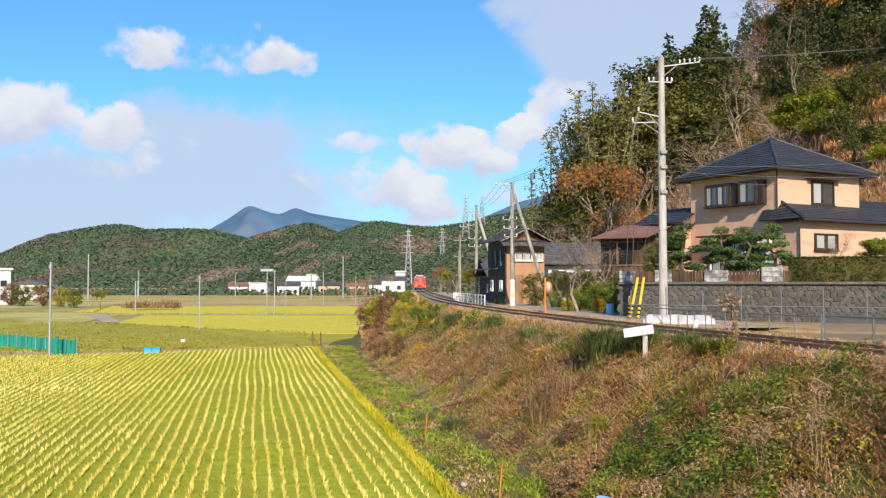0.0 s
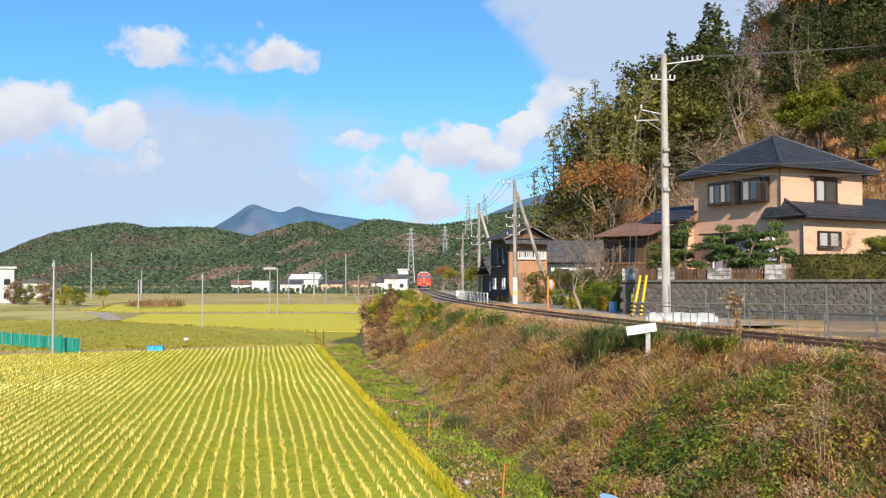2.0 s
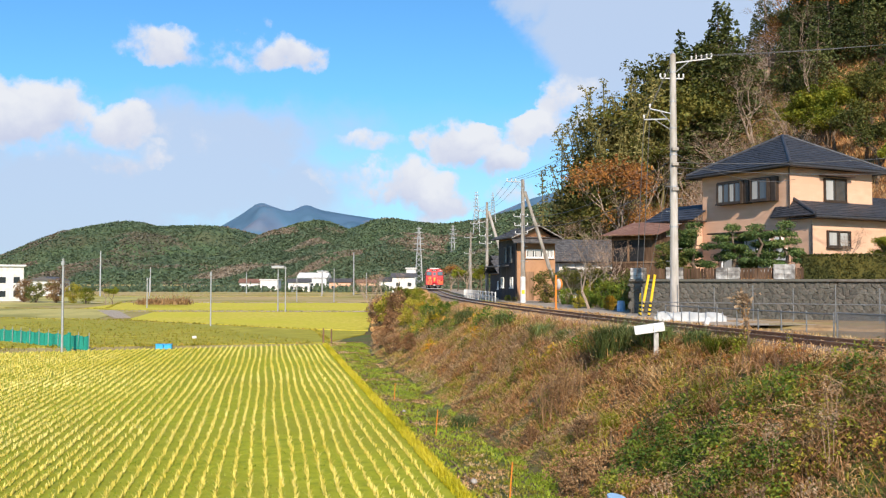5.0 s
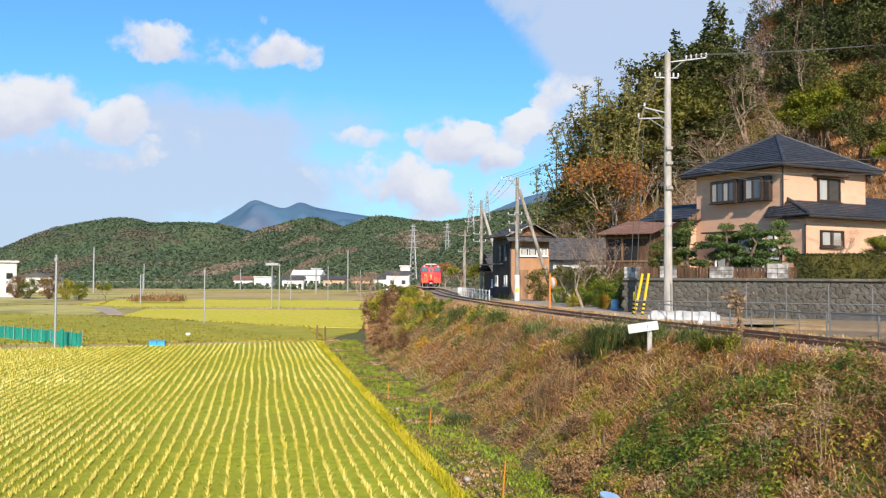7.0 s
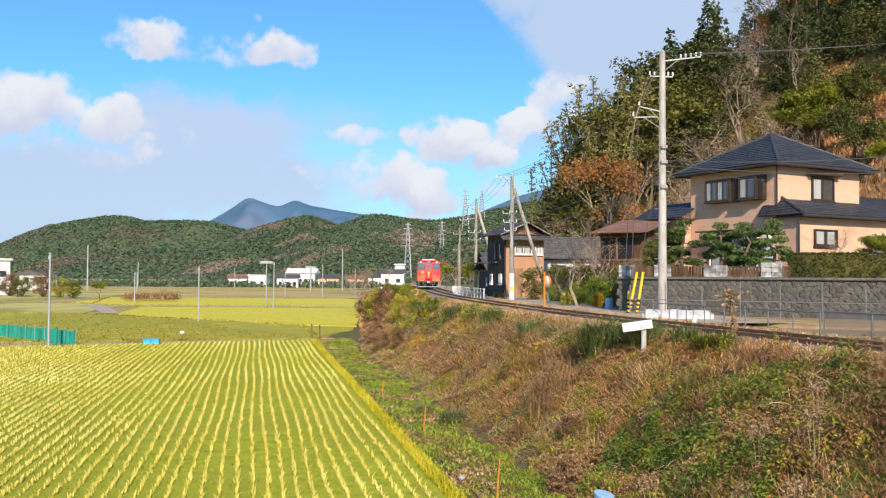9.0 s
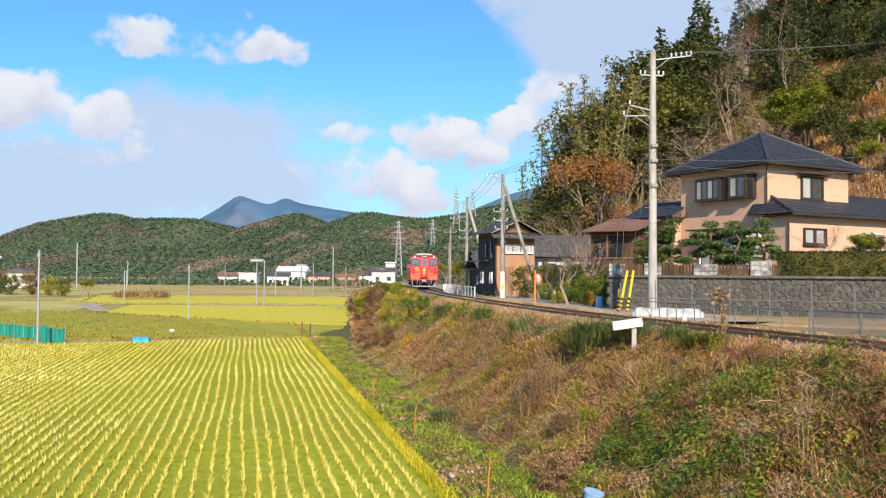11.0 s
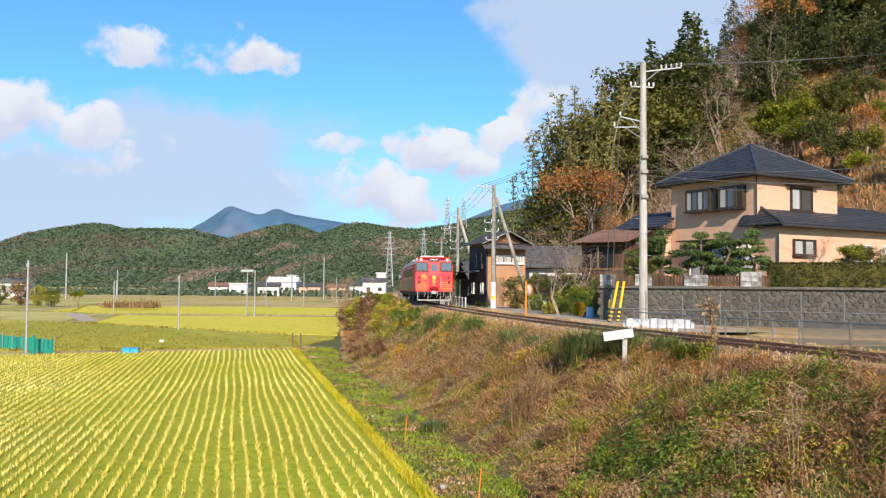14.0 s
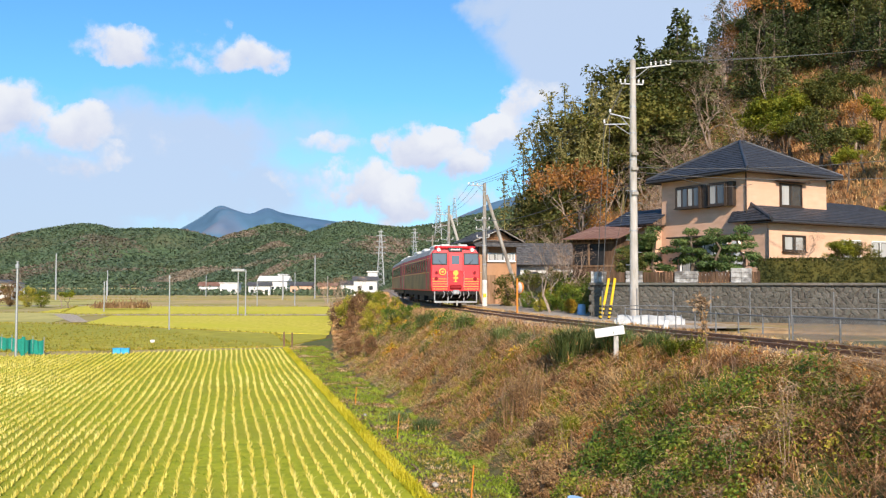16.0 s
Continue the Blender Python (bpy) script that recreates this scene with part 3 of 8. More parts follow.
def fields():
    """Paddies beyond the near one: flat sheets lying 2 to 6 cm above the plain."""
    def sheet(name, pts, mat, z, label):
        bm = bmesh.new()
        f = poly(bm, [(x, y, z) for x, y in pts])
        r = bmesh.ops.extrude_face_region(bm, geom=[f])
        bmesh.ops.translate(bm, verts=[v for v in r["geom"] if isinstance(v, bmesh.types.BMVert)], vec=(0, 0, 0.06))
        bmesh.ops.recalc_face_normals(bm, faces=bm.faces)
        tagged(part(name, bm, mat), label, "field", kind="structure")
    e = edge_x
    sheet("paddy_near", [(-45, 2), (e(2), 2), (e(60), 60), (-45, 44)], M["paddy"], -0.03, "cut rice paddy with green regrowth between stubble rows")
    sheet("paddy_olive", [(-60, 49), (e(60) - 0.6, 62.0), (-7.0, 72), (-7.3, 76.5), (-12, 78.0), (-36, 96), (-75, 108), (-75, 70)], M["field2"], -0.03, "olive fallow paddy with dry weeds")
    sheet("paddy_yellow", [(-11.6, 79), (-7.2, 77), (-9.0, 100), (-11.0, 122), (-40, 122), (-35, 98)], M["field1"], -0.03, "bright yellow-green harvested paddy")
    sheet("paddy_straw", [(-76, 110), (-39, 99), (-44, 124), (-52, 134), (-110, 140)], M["field3"], -0.03, "pale straw-coloured harvested paddy")
    sheet("paddy_yellow", [(-11.5, 128), (-13.4, 150), (-15.4, 172), (-62, 172), (-56, 138), (-46, 128)], M["field1"], -0.03, "yellow harvested paddy behind a field path")
    sheet("paddy_yellow", [(-16.2, 180), (-21, 236), (-70, 236), (-66, 180)], M["field4"], -0.03, "distant straw-brown harvested paddy")
    sheet("paddy_straw", [(-70, 142), (-64, 176), (-72, 240), (-150, 240), (-130, 150)], M["field3"], -0.03, "distant straw-coloured paddy")
    sheet("paddy_olive", [(-23, 245), (-28, 330), (-220, 330), (-160, 245)], M["field4"], -0.03, "distant brown and olive field")
    # field paths
    sheet("field_path", [(-11.2, 124), (-11.4, 126.6), (-47, 126.6), (-46, 124)], M["asphalt"], 0.01, "pale worn field path")
    sheet("field_path", [(-37.5, 101), (-36.0, 102), (-47, 128), (-49.5, 127)], M["asphalt"], 0.015, "pale worn field path")
    sheet("field_path", [(-18, 174), (-17.8, 177.5), (-120, 177.5), (-120, 174)], M["asphalt"], 0.01, "pale worn field path")


fields()


def railway():
    # ballast bed
    ys = np.concatenate([np.arange(-20, 70, 0.6), np.arange(70, 300, 2.0)])
    prof = ((-2.15, -0.34), (-1.45, -0.12), (-0.5, -0.10), (0.5, -0.10), (1.45, -0.12), (2.0, -0.34))
    V, F = [], []
    for y in ys:
        for dx, dz in prof:
            V.append((track_x(y) + dx, y, rail_z(y) - 0.02 + dz + 0.02 * noise.noise((dx * 3, y * 2, 1))))
    n = len(prof)
    for j in range(len(ys) - 1):
        for i in range(n - 1):
            F.append((j * n + i, j * n + i + 1, (j + 1) * n + i + 1, (j + 1) * n + i))
    tagged(raw("trackbed", V, F, M["ballast"]), "grey-brown railway ballast bed, partly overgrown", "track bed", kind="structure")
    # loose ballast stones beside the rails, near part
    r = np.random.default_rng(3)
    rows = Rows()
    tet = np.array([(0, 0, 0.6), (1, 0, 0), (-0.5, 0.87, 0), (-0.5, -0.87, 0), (0, 0, -0.4)])
    for y in r.uniform(13, 45, 5000):
        dx = r.uniform(-2.1, 1.8)
        s = r.uniform(0.02, 0.045)
        a = r.uniform(0, 6.28)
        R = np.array([[math.cos(a), -math.sin(a), 0], [math.sin(a), math.cos(a), 0], [0, 0, 1]])
        z = rail_z(y) - 0.02 + np.interp(dx, [p[0] for p in prof], [p[1] for p in prof]) + 0.01
        rows.add((tet * s) @ R + (track_x(y) + dx, y, z), ((0, 1, 2), (0, 2, 3), (0, 3, 1), (4, 2, 1), (4, 3, 2), (4, 1, 3)))
    tagged(rows.make("ballast_stones", M["stone"]), "loose grey ballast stones on the railway", "stones", kind="stuff")
    track = thing("railway_track", "rusty narrow-gauge rails on sleepers over ballast", "track", kind="structure")
    for side in (-0.533, 0.533):
        ys2 = np.concatenate([np.arange(-20, 70, 1.0), np.arange(70, 300, 3.0)])
        pr = ((-0.065, -0.15), (-0.065, -0.135), (-0.012, -0.12), (-0.012, -0.04), (-0.034, -0.03), (-0.034, 0.0), (0.034, 0.0), (0.034, -0.03), (0.012, -0.04), (0.012, -0.12), (0.065, -0.135), (0.065, -0.15))
        V, F, idx = [], [], []
        for y in ys2:
            for dx, dz in pr:
                V.append((track_x(y) + side + dx, y, rail_z(y) + dz))
        n = len(pr)
        for j in range(len(ys2) - 1):
            for i in range(n):
                F.append((j * n + i, j * n + (i + 1) % n, (j + 1) * n + (i + 1) % n, (j + 1) * n + i))
                idx.append(1 if i == 5 else 0)
        raw("rail", V, F, None, track, mats=[M["rust"], M["railtop"]], idx=idx)
    first = part("sleeper", boxed(-1.0, -0.11, -0.08, 1.0, 0.11, 0.08, bevel=0.02), M["sleeper"], track)
    first.matrix_basis = Matrix.Translation((float(track_x(10)), 10, float(rail_z(10)) - 0.225))
    for k in range(1, 160):
        y = 10 + k * 0.62
        ob = new("sleeper", first.data)
        ob.parent = track
        slope = math.atan2(float(track_x(y + 0.5) - track_x(y - 0.5)), 1.0)
        ob.matrix_basis = Matrix.Translation((float(track_x(y)), y, float(rail_z(y)) - 0.225)) @ Matrix.Rotation(-slope, 4, "Z")


railway()


def road():
    """The narrow lane that runs beside the track, beyond it, and the yards."""
    ys = np.concatenate([np.arange(30, 80, 1.0), np.arange(80, 200, 3.0)])
    V, F = [], []
    for y in ys:
        w = 2.9 + 0.6 * math.sin(y * 0.05)
        off = 2.4
        for dx, dz in ((off, -0.30), (off, 0.0), (off + w, 0.02), (off + w, -0.30)):
            V.append((track_x(y) + dx, y, rail_z(y) - 0.14 + dz))
    for j in range(len(ys) - 1):
        for i in range(3):
            F.append((j * 4 + i, j * 4 + i + 1, (j + 1) * 4 + i + 1, (j + 1) * 4 + i))
    tagged(raw("road", V, F, M["asphalt"]), "narrow grey asphalt lane beside the railway", "road", kind="structure")
    # level crossing apron
    bm = bmesh.new()
    prism(bm, [(6.0, 34.4), (8.6, 33.0), (10.6, 36.5), (6.5, 40)], 2.6, 2.775)
    tagged(part("road_apron", bm, M["asphalt"]), "worn asphalt apron at the lane's end", "road", kind="structure")


road()

# ---- far land ----


def ridge(name, label, dist, profile, mat, depth, amp, seed, base=-2.0, step=6.0, canopy=0.0):
    """A range of hills: its crest follows smooth heights along x at that distance, with spurs and hollows."""
    px, ph = [p[0] for p in profile], [p[1] for p in profile]
    xs = np.arange(px[0], px[-1] + step, step)
    h = np.interp(xs, px, ph)
    k = np.ones(3) / 3
    h = np.convolve(np.pad(h, 1, "edge"), k, "valid")
    rows_y = np.linspace(-1, 0.0, 110 if canopy else 48)
    tall = np.random.default_rng(int(seed)).random((110, len(xs)))
    V, F = [], []
    for iu, u in enumerate(rows_y):
        for ix, (x, hh) in enumerate(zip(xs, h)):
            s = (1 - abs(u)) ** 0.9 if u < 0 else 1 - u * u * 2
            n = noise.fractal(((x - 0.5 * u * depth) / (dist * 0.09) + seed, u * 2.2, seed), 1.0, 2.0, 3)
            z = base + hh * (s + amp * n * min(1, abs(u) * 3) * min(1, (1 + u) * 2))
            z += canopy * (tall[iu, ix] + 0.8 * noise.noise((x / 14, u * depth / 14, seed))) if canopy else 0.0
            yy = dist + u * depth
            V.append((x * yy / dist, yy, max(base, z)))
    n = len(xs)
    for j in range(len(rows_y) - 1):
        for i in range(n - 1):
            F.append((j * n + i, j * n + i + 1, (j + 1) * n + i + 1, (j + 1) * n + i))
    ob = raw(name, V, F, mat)
    for p in ob.data.polygons:
        p.use_smooth = not canopy
    tagged(ob, label, "hill" if canopy else "mountain", kind="structure")
    return np.array(V).reshape(len(rows_y), n, 3)


def canopy(name, V, size, count, mat, label, seed, tall=0.9):
    """Tree crowns covering a far hill, as many turned sprigs."""
    r = np.random.default_rng(seed)
    i, j = r.integers(0, V.shape[0] - 1, count), r.integers(0, V.shape[1] - 1, count)
    a, b = r.random((count, 1)), r.random((count, 1))
    P = (V[i, j] * (1 - b) + V[i, j + 1] * b) * (1 - a) + (V[i + 1, j] * (1 - b) + V[i + 1, j + 1] * b) * a
    P[:, 2] += r.random(count) ** 2 * size * tall
    spot = np.array([noise.fractal((p[0] / (75 * size), (p[1] + 2 * p[2]) / (85 * size), seed), 1.0, 2.0, 3) for p in P]) + r.normal(0, 0.05, count)
    for brown in (False, True):
        Q = P[(spot > 0.24) == brown]
        W, F = leaves(Q, size, seed + brown, 0.6, True)
        tagged(raw("brown_woods" if brown else name, W, F, M["brown_woods"] if brown else mat), "bare and rusty-brown woods in patches on far hills" if brown else label, "woods", kind="stuff")


def px_profile(dist, pts, drop=0.0):
    """Crest points from (bearing tangent, rise tangent) pairs at that distance."""
    return [(b * dist, EYE_Z + r * dist - drop) for b, r in pts]


HILLS = (  # three folds of wooded hills, one behind another
    ("hill_range", 1500, 520, 1.6, 110000, ((-0.90, 0.012), (-0.62, 0.016), (-0.494, 0.027), (-0.463, 0.041), (-0.432, 0.052), (-0.40, 0.058), (-0.37, 0.0635), (-0.346, 0.0635), (-0.333, 0.060), (-0.32, 0.058),
     (-0.278, 0.0592), (-0.247, 0.0574), (-0.231, 0.053), (-0.216, 0.0494), (-0.19, 0.040), (-0.16, 0.026), (-0.14, 0.012))),
    ("hill_fold", 1200, 400, 1.3, 80000, ((-0.30, 0.004), (-0.26, 0.014), (-0.24, 0.028), (-0.222, 0.042), (-0.206, 0.051), (-0.185, 0.0562), (-0.173, 0.0605), (-0.154, 0.0648), (-0.136, 0.063), (-0.123, 0.058),
     (-0.11, 0.052), (-0.09, 0.042), (-0.06, 0.026), (-0.035, 0.008))),
    ("hill_shoulder", 1000, 330, 1.1, 80000, ((-0.19, 0.002), (-0.165, 0.013), (-0.148, 0.025), (-0.136, 0.038), (-0.117, 0.053), (-0.099, 0.0605), (-0.086, 0.066), (-0.065, 0.067), (-0.04, 0.063), (-0.01, 0.060),
     (0.03, 0.066), (0.06, 0.074), (0.1, 0.083), (0.2, 0.10))))
for name, dist, depth, size, count, prof in HILLS:
    V = ridge(name, "wooded green hills with brown autumn patches", dist, px_profile(dist, prof, -3.5), M["woods"], depth, 0.26, dist / 300, step=dist * 0.0035, canopy=dist * 0.0009)
    canopy("hill_woods", V, size, count, M["forest"], "dense mixed woods on far hills", 5 + dist)
MOUNT = ((-0.34, 0.03), (-0.265, 0.055), (-0.235, 0.072), (-0.213, 0.0875), (-0.197, 0.0815), (-0.182, 0.0765), (-0.174, 0.078), (-0.163, 0.0855), (-0.147, 0.0785), (-0.115, 0.073), (-0.08, 0.068), (-0.03, 0.05), (0.01, 0.055), (0.04, 0.072), (0.085, 0.091), (0.14, 0.105), (0.2, 0.11))
ridge("mountain_range", "distant twin-peaked mountain, its haze painted in as blue", 3400, px_profile(3400, MOUNT), M["mountain"], 900, 0.36, 9.0, step=16)
HILL_MID = ((-0.035, 0.0), (-0.015, 0.028), (0.01, 0.043), (0.03, 0.056), (0.05, 0.066), (0.07, 0.076), (0.10, 0.083), (0.2, 0.1))
V = ridge("spur_hill", "wooded spur behind the village", 380, px_profile(380, HILL_MID, 1.5), M["woods"], 110, 0.2, 6.0, step=1.5, canopy=2.4)
canopy("spur_woods", V, 0.55, 45000, M["forest"], "dense woods on the valley spur", 6)

# ---- houses ----


def tiled_slope(parent, a, b, c, d, mat, nu=10, nv=8, name="roof", thick=0.05, wave=0.010):
    """A tiled roof slope: a,b the eave corners, c,d the upper corners (d above a). Courses step like tiles."""
    a, b, c, d = map(Vector, (a, b, c, d))
    nrm = (b - a).cross(d - a).normalized()
    rows = Rows()
    for j in range(nv):
        v0, v1 = j / nv, (j + 1) / nv
        l0, r0, l1, r1 = a.lerp(d, v0), b.lerp(c, v0), a.lerp(d, v1), b.lerp(c, v1)
        m = max(2, round(nu * (r0 - l0).length / max((b - a).length, 0.01)))
        for i in range(m):
            u0, u1 = i / m, (i + 1) / m
            p0, p1, p2, p3 = l0.lerp(r0, u0), l0.lerp(r0, u1), l1.lerp(r1, u1), l1.lerp(r1, u0)
            um = (u0 + u1) / 2
            q0, q1 = l0.lerp(r0, um), l1.lerp(r1, um)
            lift, low = nrm * thick, nrm * (thick - wave)
            base = nrm * -0.02
            rows.add([p0 + low + lift * 0.5, q0 + lift * 1.5, p1 + low + lift * 0.5, p2 + low, q1 + lift, p3 + low, p0 + base, p1 + base],
                     ((0, 1, 4, 5), (1, 2, 3, 4), (6, 1, 0), (6, 7, 1), (7, 2, 1)))
    return rows.make(name, mat, parent)


def window(parent, w, h, m, mat_frame, panes=2, curtain=True, depth=0.10, sill=True, name="window"):
    """A sliding window: outer frame, panes with sashes, greyed curtain on the pane; x along the wall, y out of it."""
    f = 0.05
    bm = bmesh.new()
    for x0, z0, x1, z1 in ((-w / 2, -h / 2, w / 2, -h / 2 + f), (-w / 2, h / 2 - f, w / 2, h / 2), (-w / 2, -h / 2 + f, -w / 2 + f, h / 2 - f), (w / 2 - f, -h / 2 + f, w / 2, h / 2 - f)):
        box(bm, x0, 0.0, z0, x1, depth, z1)
    wi = part(name, bm, mat_frame, parent)
    wi.matrix_basis = m
    iw = (w - 2 * f) / panes
    for i in range(panes):
        x0 = -w / 2 + f + i * iw
        pane = part("pane", boxed(x0 + 0.025, 0.028, -h / 2 + f + 0.03, x0 + iw - 0.025, 0.036, h / 2 - f - 0.03), M["glass"], wi)
        bm = bmesh.new()
        for q in ((x0, -h / 2 + f, x0 + 0.03, h / 2 - f), (x0 + iw - 0.03, -h / 2 + f, x0 + iw, h / 2 - f), (x0 + 0.03, -h / 2 + f, x0 + iw - 0.03, -h / 2 + f + 0.035), (x0 + 0.03, h / 2 - f - 0.035, x0 + iw - 0.03, h / 2 - f)):
            box(bm, q[0], 0.022, q[1], q[2], 0.062, q[3])
        part("sash", bm, mat_frame, wi)
        if curtain and (i % 2 == 1 or curtain == 2):
            part("curtain", boxed(x0 + iw * 0.2, 0.038, -h / 2 + f + 0.05, x0 + iw * 0.85, 0.042, h / 2 - f - 0.06), M["curtain"], wi, "white curtain on the pane, greyed as if seen through glass")
    if sill:
        part("sill", boxed(-w / 2 - 0.05, 0.0, -h / 2 - 0.06, w / 2 + 0.05, depth + 0.06, -h / 2), mat_frame, wi)
    return wi


def on_front(x, z, y):
    """On a wall that faces local -y."""
    return Matrix.Translation((x, y, z)) @ Matrix.Rotation(math.pi, 4, "Z")


def on_side(y, z, x):
    """On a wall that faces local -x."""
    return Matrix.Translation((x, y, z)) @ Matrix.Rotation(math.pi / 2, 4, "Z")


def siding(parent, x0, y0, x1, y1, z0, z1, mat, course=0.3):
    """A storey's walls in horizontal boards, each course leaning out a little at its foot."""
    n = max(1, round((z1 - z0) / course))
    for k in range(n):
        a, b = z0 + (z1 - z0) * k / n, z0 + (z1 - z0) * (k + 1) / n
        bm = bmesh.new()
        lo = [bm.verts.new(p) for p in ((x0 - 0.005, y0 - 0.005, a), (x1 + 0.005, y0 - 0.005, a), (x1 + 0.005, y1 + 0.005, a), (x0 - 0.005, y1 + 0.005, a))]
        hi = [bm.verts.new(p) for p in ((x0, y0, b), (x1, y0, b), (x1, y1, b), (x0, y1, b))]
        bm.faces.new(lo[::-1]), bm.faces.new(hi)
        for i in range(4):
            bm.faces.new((lo[i], lo[(i + 1) % 4], hi[(i + 1) % 4], hi[i]))
        part("wall_board", bm, mat, parent)


def big_house():
    G = 4.55
    h = thing("house", "two-storey house with tan siding and dark tiled hip roof", "house", pose(17.2, 47.0, G, 0, 0, 29.2))
    W, D = 6.5, 6.1
    E2 = 5.62
    siding(h, 0, 0, W, D, 2.6, E2, M["siding"])
    siding(h, 0, -0.02, W, D, 0.0, 2.6, M["siding"])
    # single-storey wing towards the garden
    siding(h, 0.02, -1.35, 12.5, -0.05, 0.0, 2.85, M["siding"])
    siding(h, W + 0.05, -0.05, 12.5, 5.0, 0.0, 2.85, M["siding"])
    # upper hip roof
    o, rise = 0.62, 2.08
    c = [(-o, -o, E2 - 0.02), (W + o, -o, E2 - 0.02), (W + o, D + o, E2 - 0.02), (-o, D + o, E2 - 0.02)]
    ra, rb = (W / 2 - 0.2, D / 2, E2 + rise), (W / 2 + 0.2, D / 2, E2 + rise)
    roof = part("roof", prism(bmesh.new(), [(-o + 0.1, -o + 0.1), (W + o - 0.1, -o + 0.1), (W + o - 0.1, D + o - 0.1), (-o + 0.1, D + o - 0.1)], E2 - 0.10, E2 - 0.03), M["trim"], h, "dark tiled hip roof")
    tiled_slope(roof, c[0], c[1], rb, ra, M["tile"], 22, 15, "roof_slope", 0.06, 0.006)
    tiled_slope(roof, c[1], c[2], rb, rb, M["tile"], 22, 15, "roof_slope", 0.06, 0.006)
    tiled_slope(roof, c[2], c[3], ra, rb, M["tile"], 22, 15, "roof_slope", 0.06, 0.006)
    tiled_slope(roof, c[3], c[0], ra, ra, M["tile"], 22, 15, "roof_slope", 0.06, 0.006)
    for p, q in ((c[0], ra), (c[1], rb), (c[2], rb), (c[3], ra), (ra, rb)):
        bm = tube(bmesh.new(), Vector(p) + Vector((0, 0, 0.09)), Vector(q) + Vector((0, 0, 0.09)), 0.085, 0.085, 8)
        part("ridge_cap", bm, M["tile"], roof)
    for i in range(4):
        p, q = Vector(c[i]), Vector(c[(i + 1) % 4])
        part("gutter", tube(bmesh.new(), p + Vector((0, 0, -0.06)), q + Vector((0, 0, -0.06)), 0.065, None, 8), M["gutter"], h)
    part("downpipe", tube(bmesh.new(), (-0.06, -0.06, 2.7), (-0.06, -0.06, E2 - 0.1), 0.035), M["trim"], h)
    part("downpipe", tube(bmesh.new(), (-0.05, -1.42, 0), (-0.05, -1.42, 2.5), 0.035), M["gutter"], h)
    # lower roof over the wing
    z0, z1 = 2.92, 3.80
    low = part("lower_roof", boxed(-0.3, -1.8, 2.80, 13.0, -0.02, 2.86), M["trim"], h, "dark tiled lean-to roof")
    tiled_slope(low, (-0.38, -1.9, z0), (13.2, -1.9, z0), (13.2, 0.0, z1), (0.35, 0.0, z1), M["tile"], 46, 8, "roof_slope")
    tiled_slope(low, (-0.38, 0.9, z0), (-0.38, -1.9, z0), (0.35, 0.0, z1), (0.0, 0.9, z0 + 0.55), M["tile"], 10, 6, "roof_slope")
    tiled_slope(low, (W + 0.05, 0.0, z1), (13.2, 0.0, z1), (13.2, 2.6, z1 + 0.75), (W + 0.05, 2.6, z1 + 0.75), M["tile"], 24, 8, "roof_slope")
    part("ridge_cap", tube(bmesh.new(), (-0.38, -1.9, z0 + 0.10), (0.35, 0, z1 + 0.10), 0.085), M["tile"], low)
    part("gutter", tube(bmesh.new(), (-0.38, -1.93, z0 - 0.06), (13.2, -1.93, z0 - 0.06), 0.06), M["gutter"], h)
    # annexe at the far left
    siding(h, -0.6, 6.15, 2.0, 9.6, 0.0, 3.0, M["siding"])
    ann = part("annexe_roof", boxed(-0.85, 5.8, 3.02, 2.0, 9.8, 3.08), M["trim"], h, "small dark tiled roof")
    tiled_slope(ann, (-1.05, 10.0, 3.1), (-1.05, 5.7, 3.1), (0.9, 5.9, 4.1), (0.9, 10.0, 4.1), M["tile"], 12, 6, "roof_slope")
    # windows
    for y, w in ((3.72, 1.75), (1.62, 1.15)):
        bay = part("bay_box", boxed(-0.36, y - w / 2 - 0.06, 3.84, -0.02, y + w / 2 + 0.06, 5.12, bevel=0.02), M["frame"], h, "projecting dark bay window")
        window(bay, w, 1.15, on_side(y, 4.48, -0.36), M["frame"], 4 if w > 1.5 else 2, True)
        part("shutter_box", boxed(-0.30, y - w / 2 - 0.42, 3.82, -0.02, y - w / 2 - 0.07, 5.12, bevel=0.02), M["frame"], h)
    window(h, 1.75, 1.25, on_front(3.45, 4.48, -0.02), M["frame"], 2, True)
    part("window_hood", boxed(2.2, -0.42, 5.17, 4.65, -0.02, 5.27, bevel=0.02), M["trim"], h)
    window(h, 1.75, 0.85, on_front(1.95, 1.8, -1.37), M["frame"], 2, 2)
    window(h, 3.4, 1.9, on_side(2.9, 1.15, -0.03), M["whiteframe"], 4, True)
    part("awning", boxed(-0.9, 0.9, 2.22, -0.02, 4.9, 2.30, bevel=0.02), M["trim"], h, "flat brown awning over the garden window")
    part("door_panel", boxed(-0.10, 0.15, 0.05, -0.02, 0.8, 1.35), M["white"], h, "white side door")
    part("heater_box", boxed(-0.32, 0.35, 1.45, -0.02, 0.75, 1.95, bevel=0.02), M["white"], h, "white wall-mounted heater")
    window(h, 1.6, 1.9, on_front(6.6, 1.15, -1.37), M["whiteframe"], 2, 2)
    window(h, 1.6, 1.9, on_front(9.2, 1.15, -1.37), M["whiteframe"], 2, 2)


big_house()

WALL = ((7.9, 41.0), (18.6, 35.2), (30.0, 31.5))      # foot line of the retaining wall


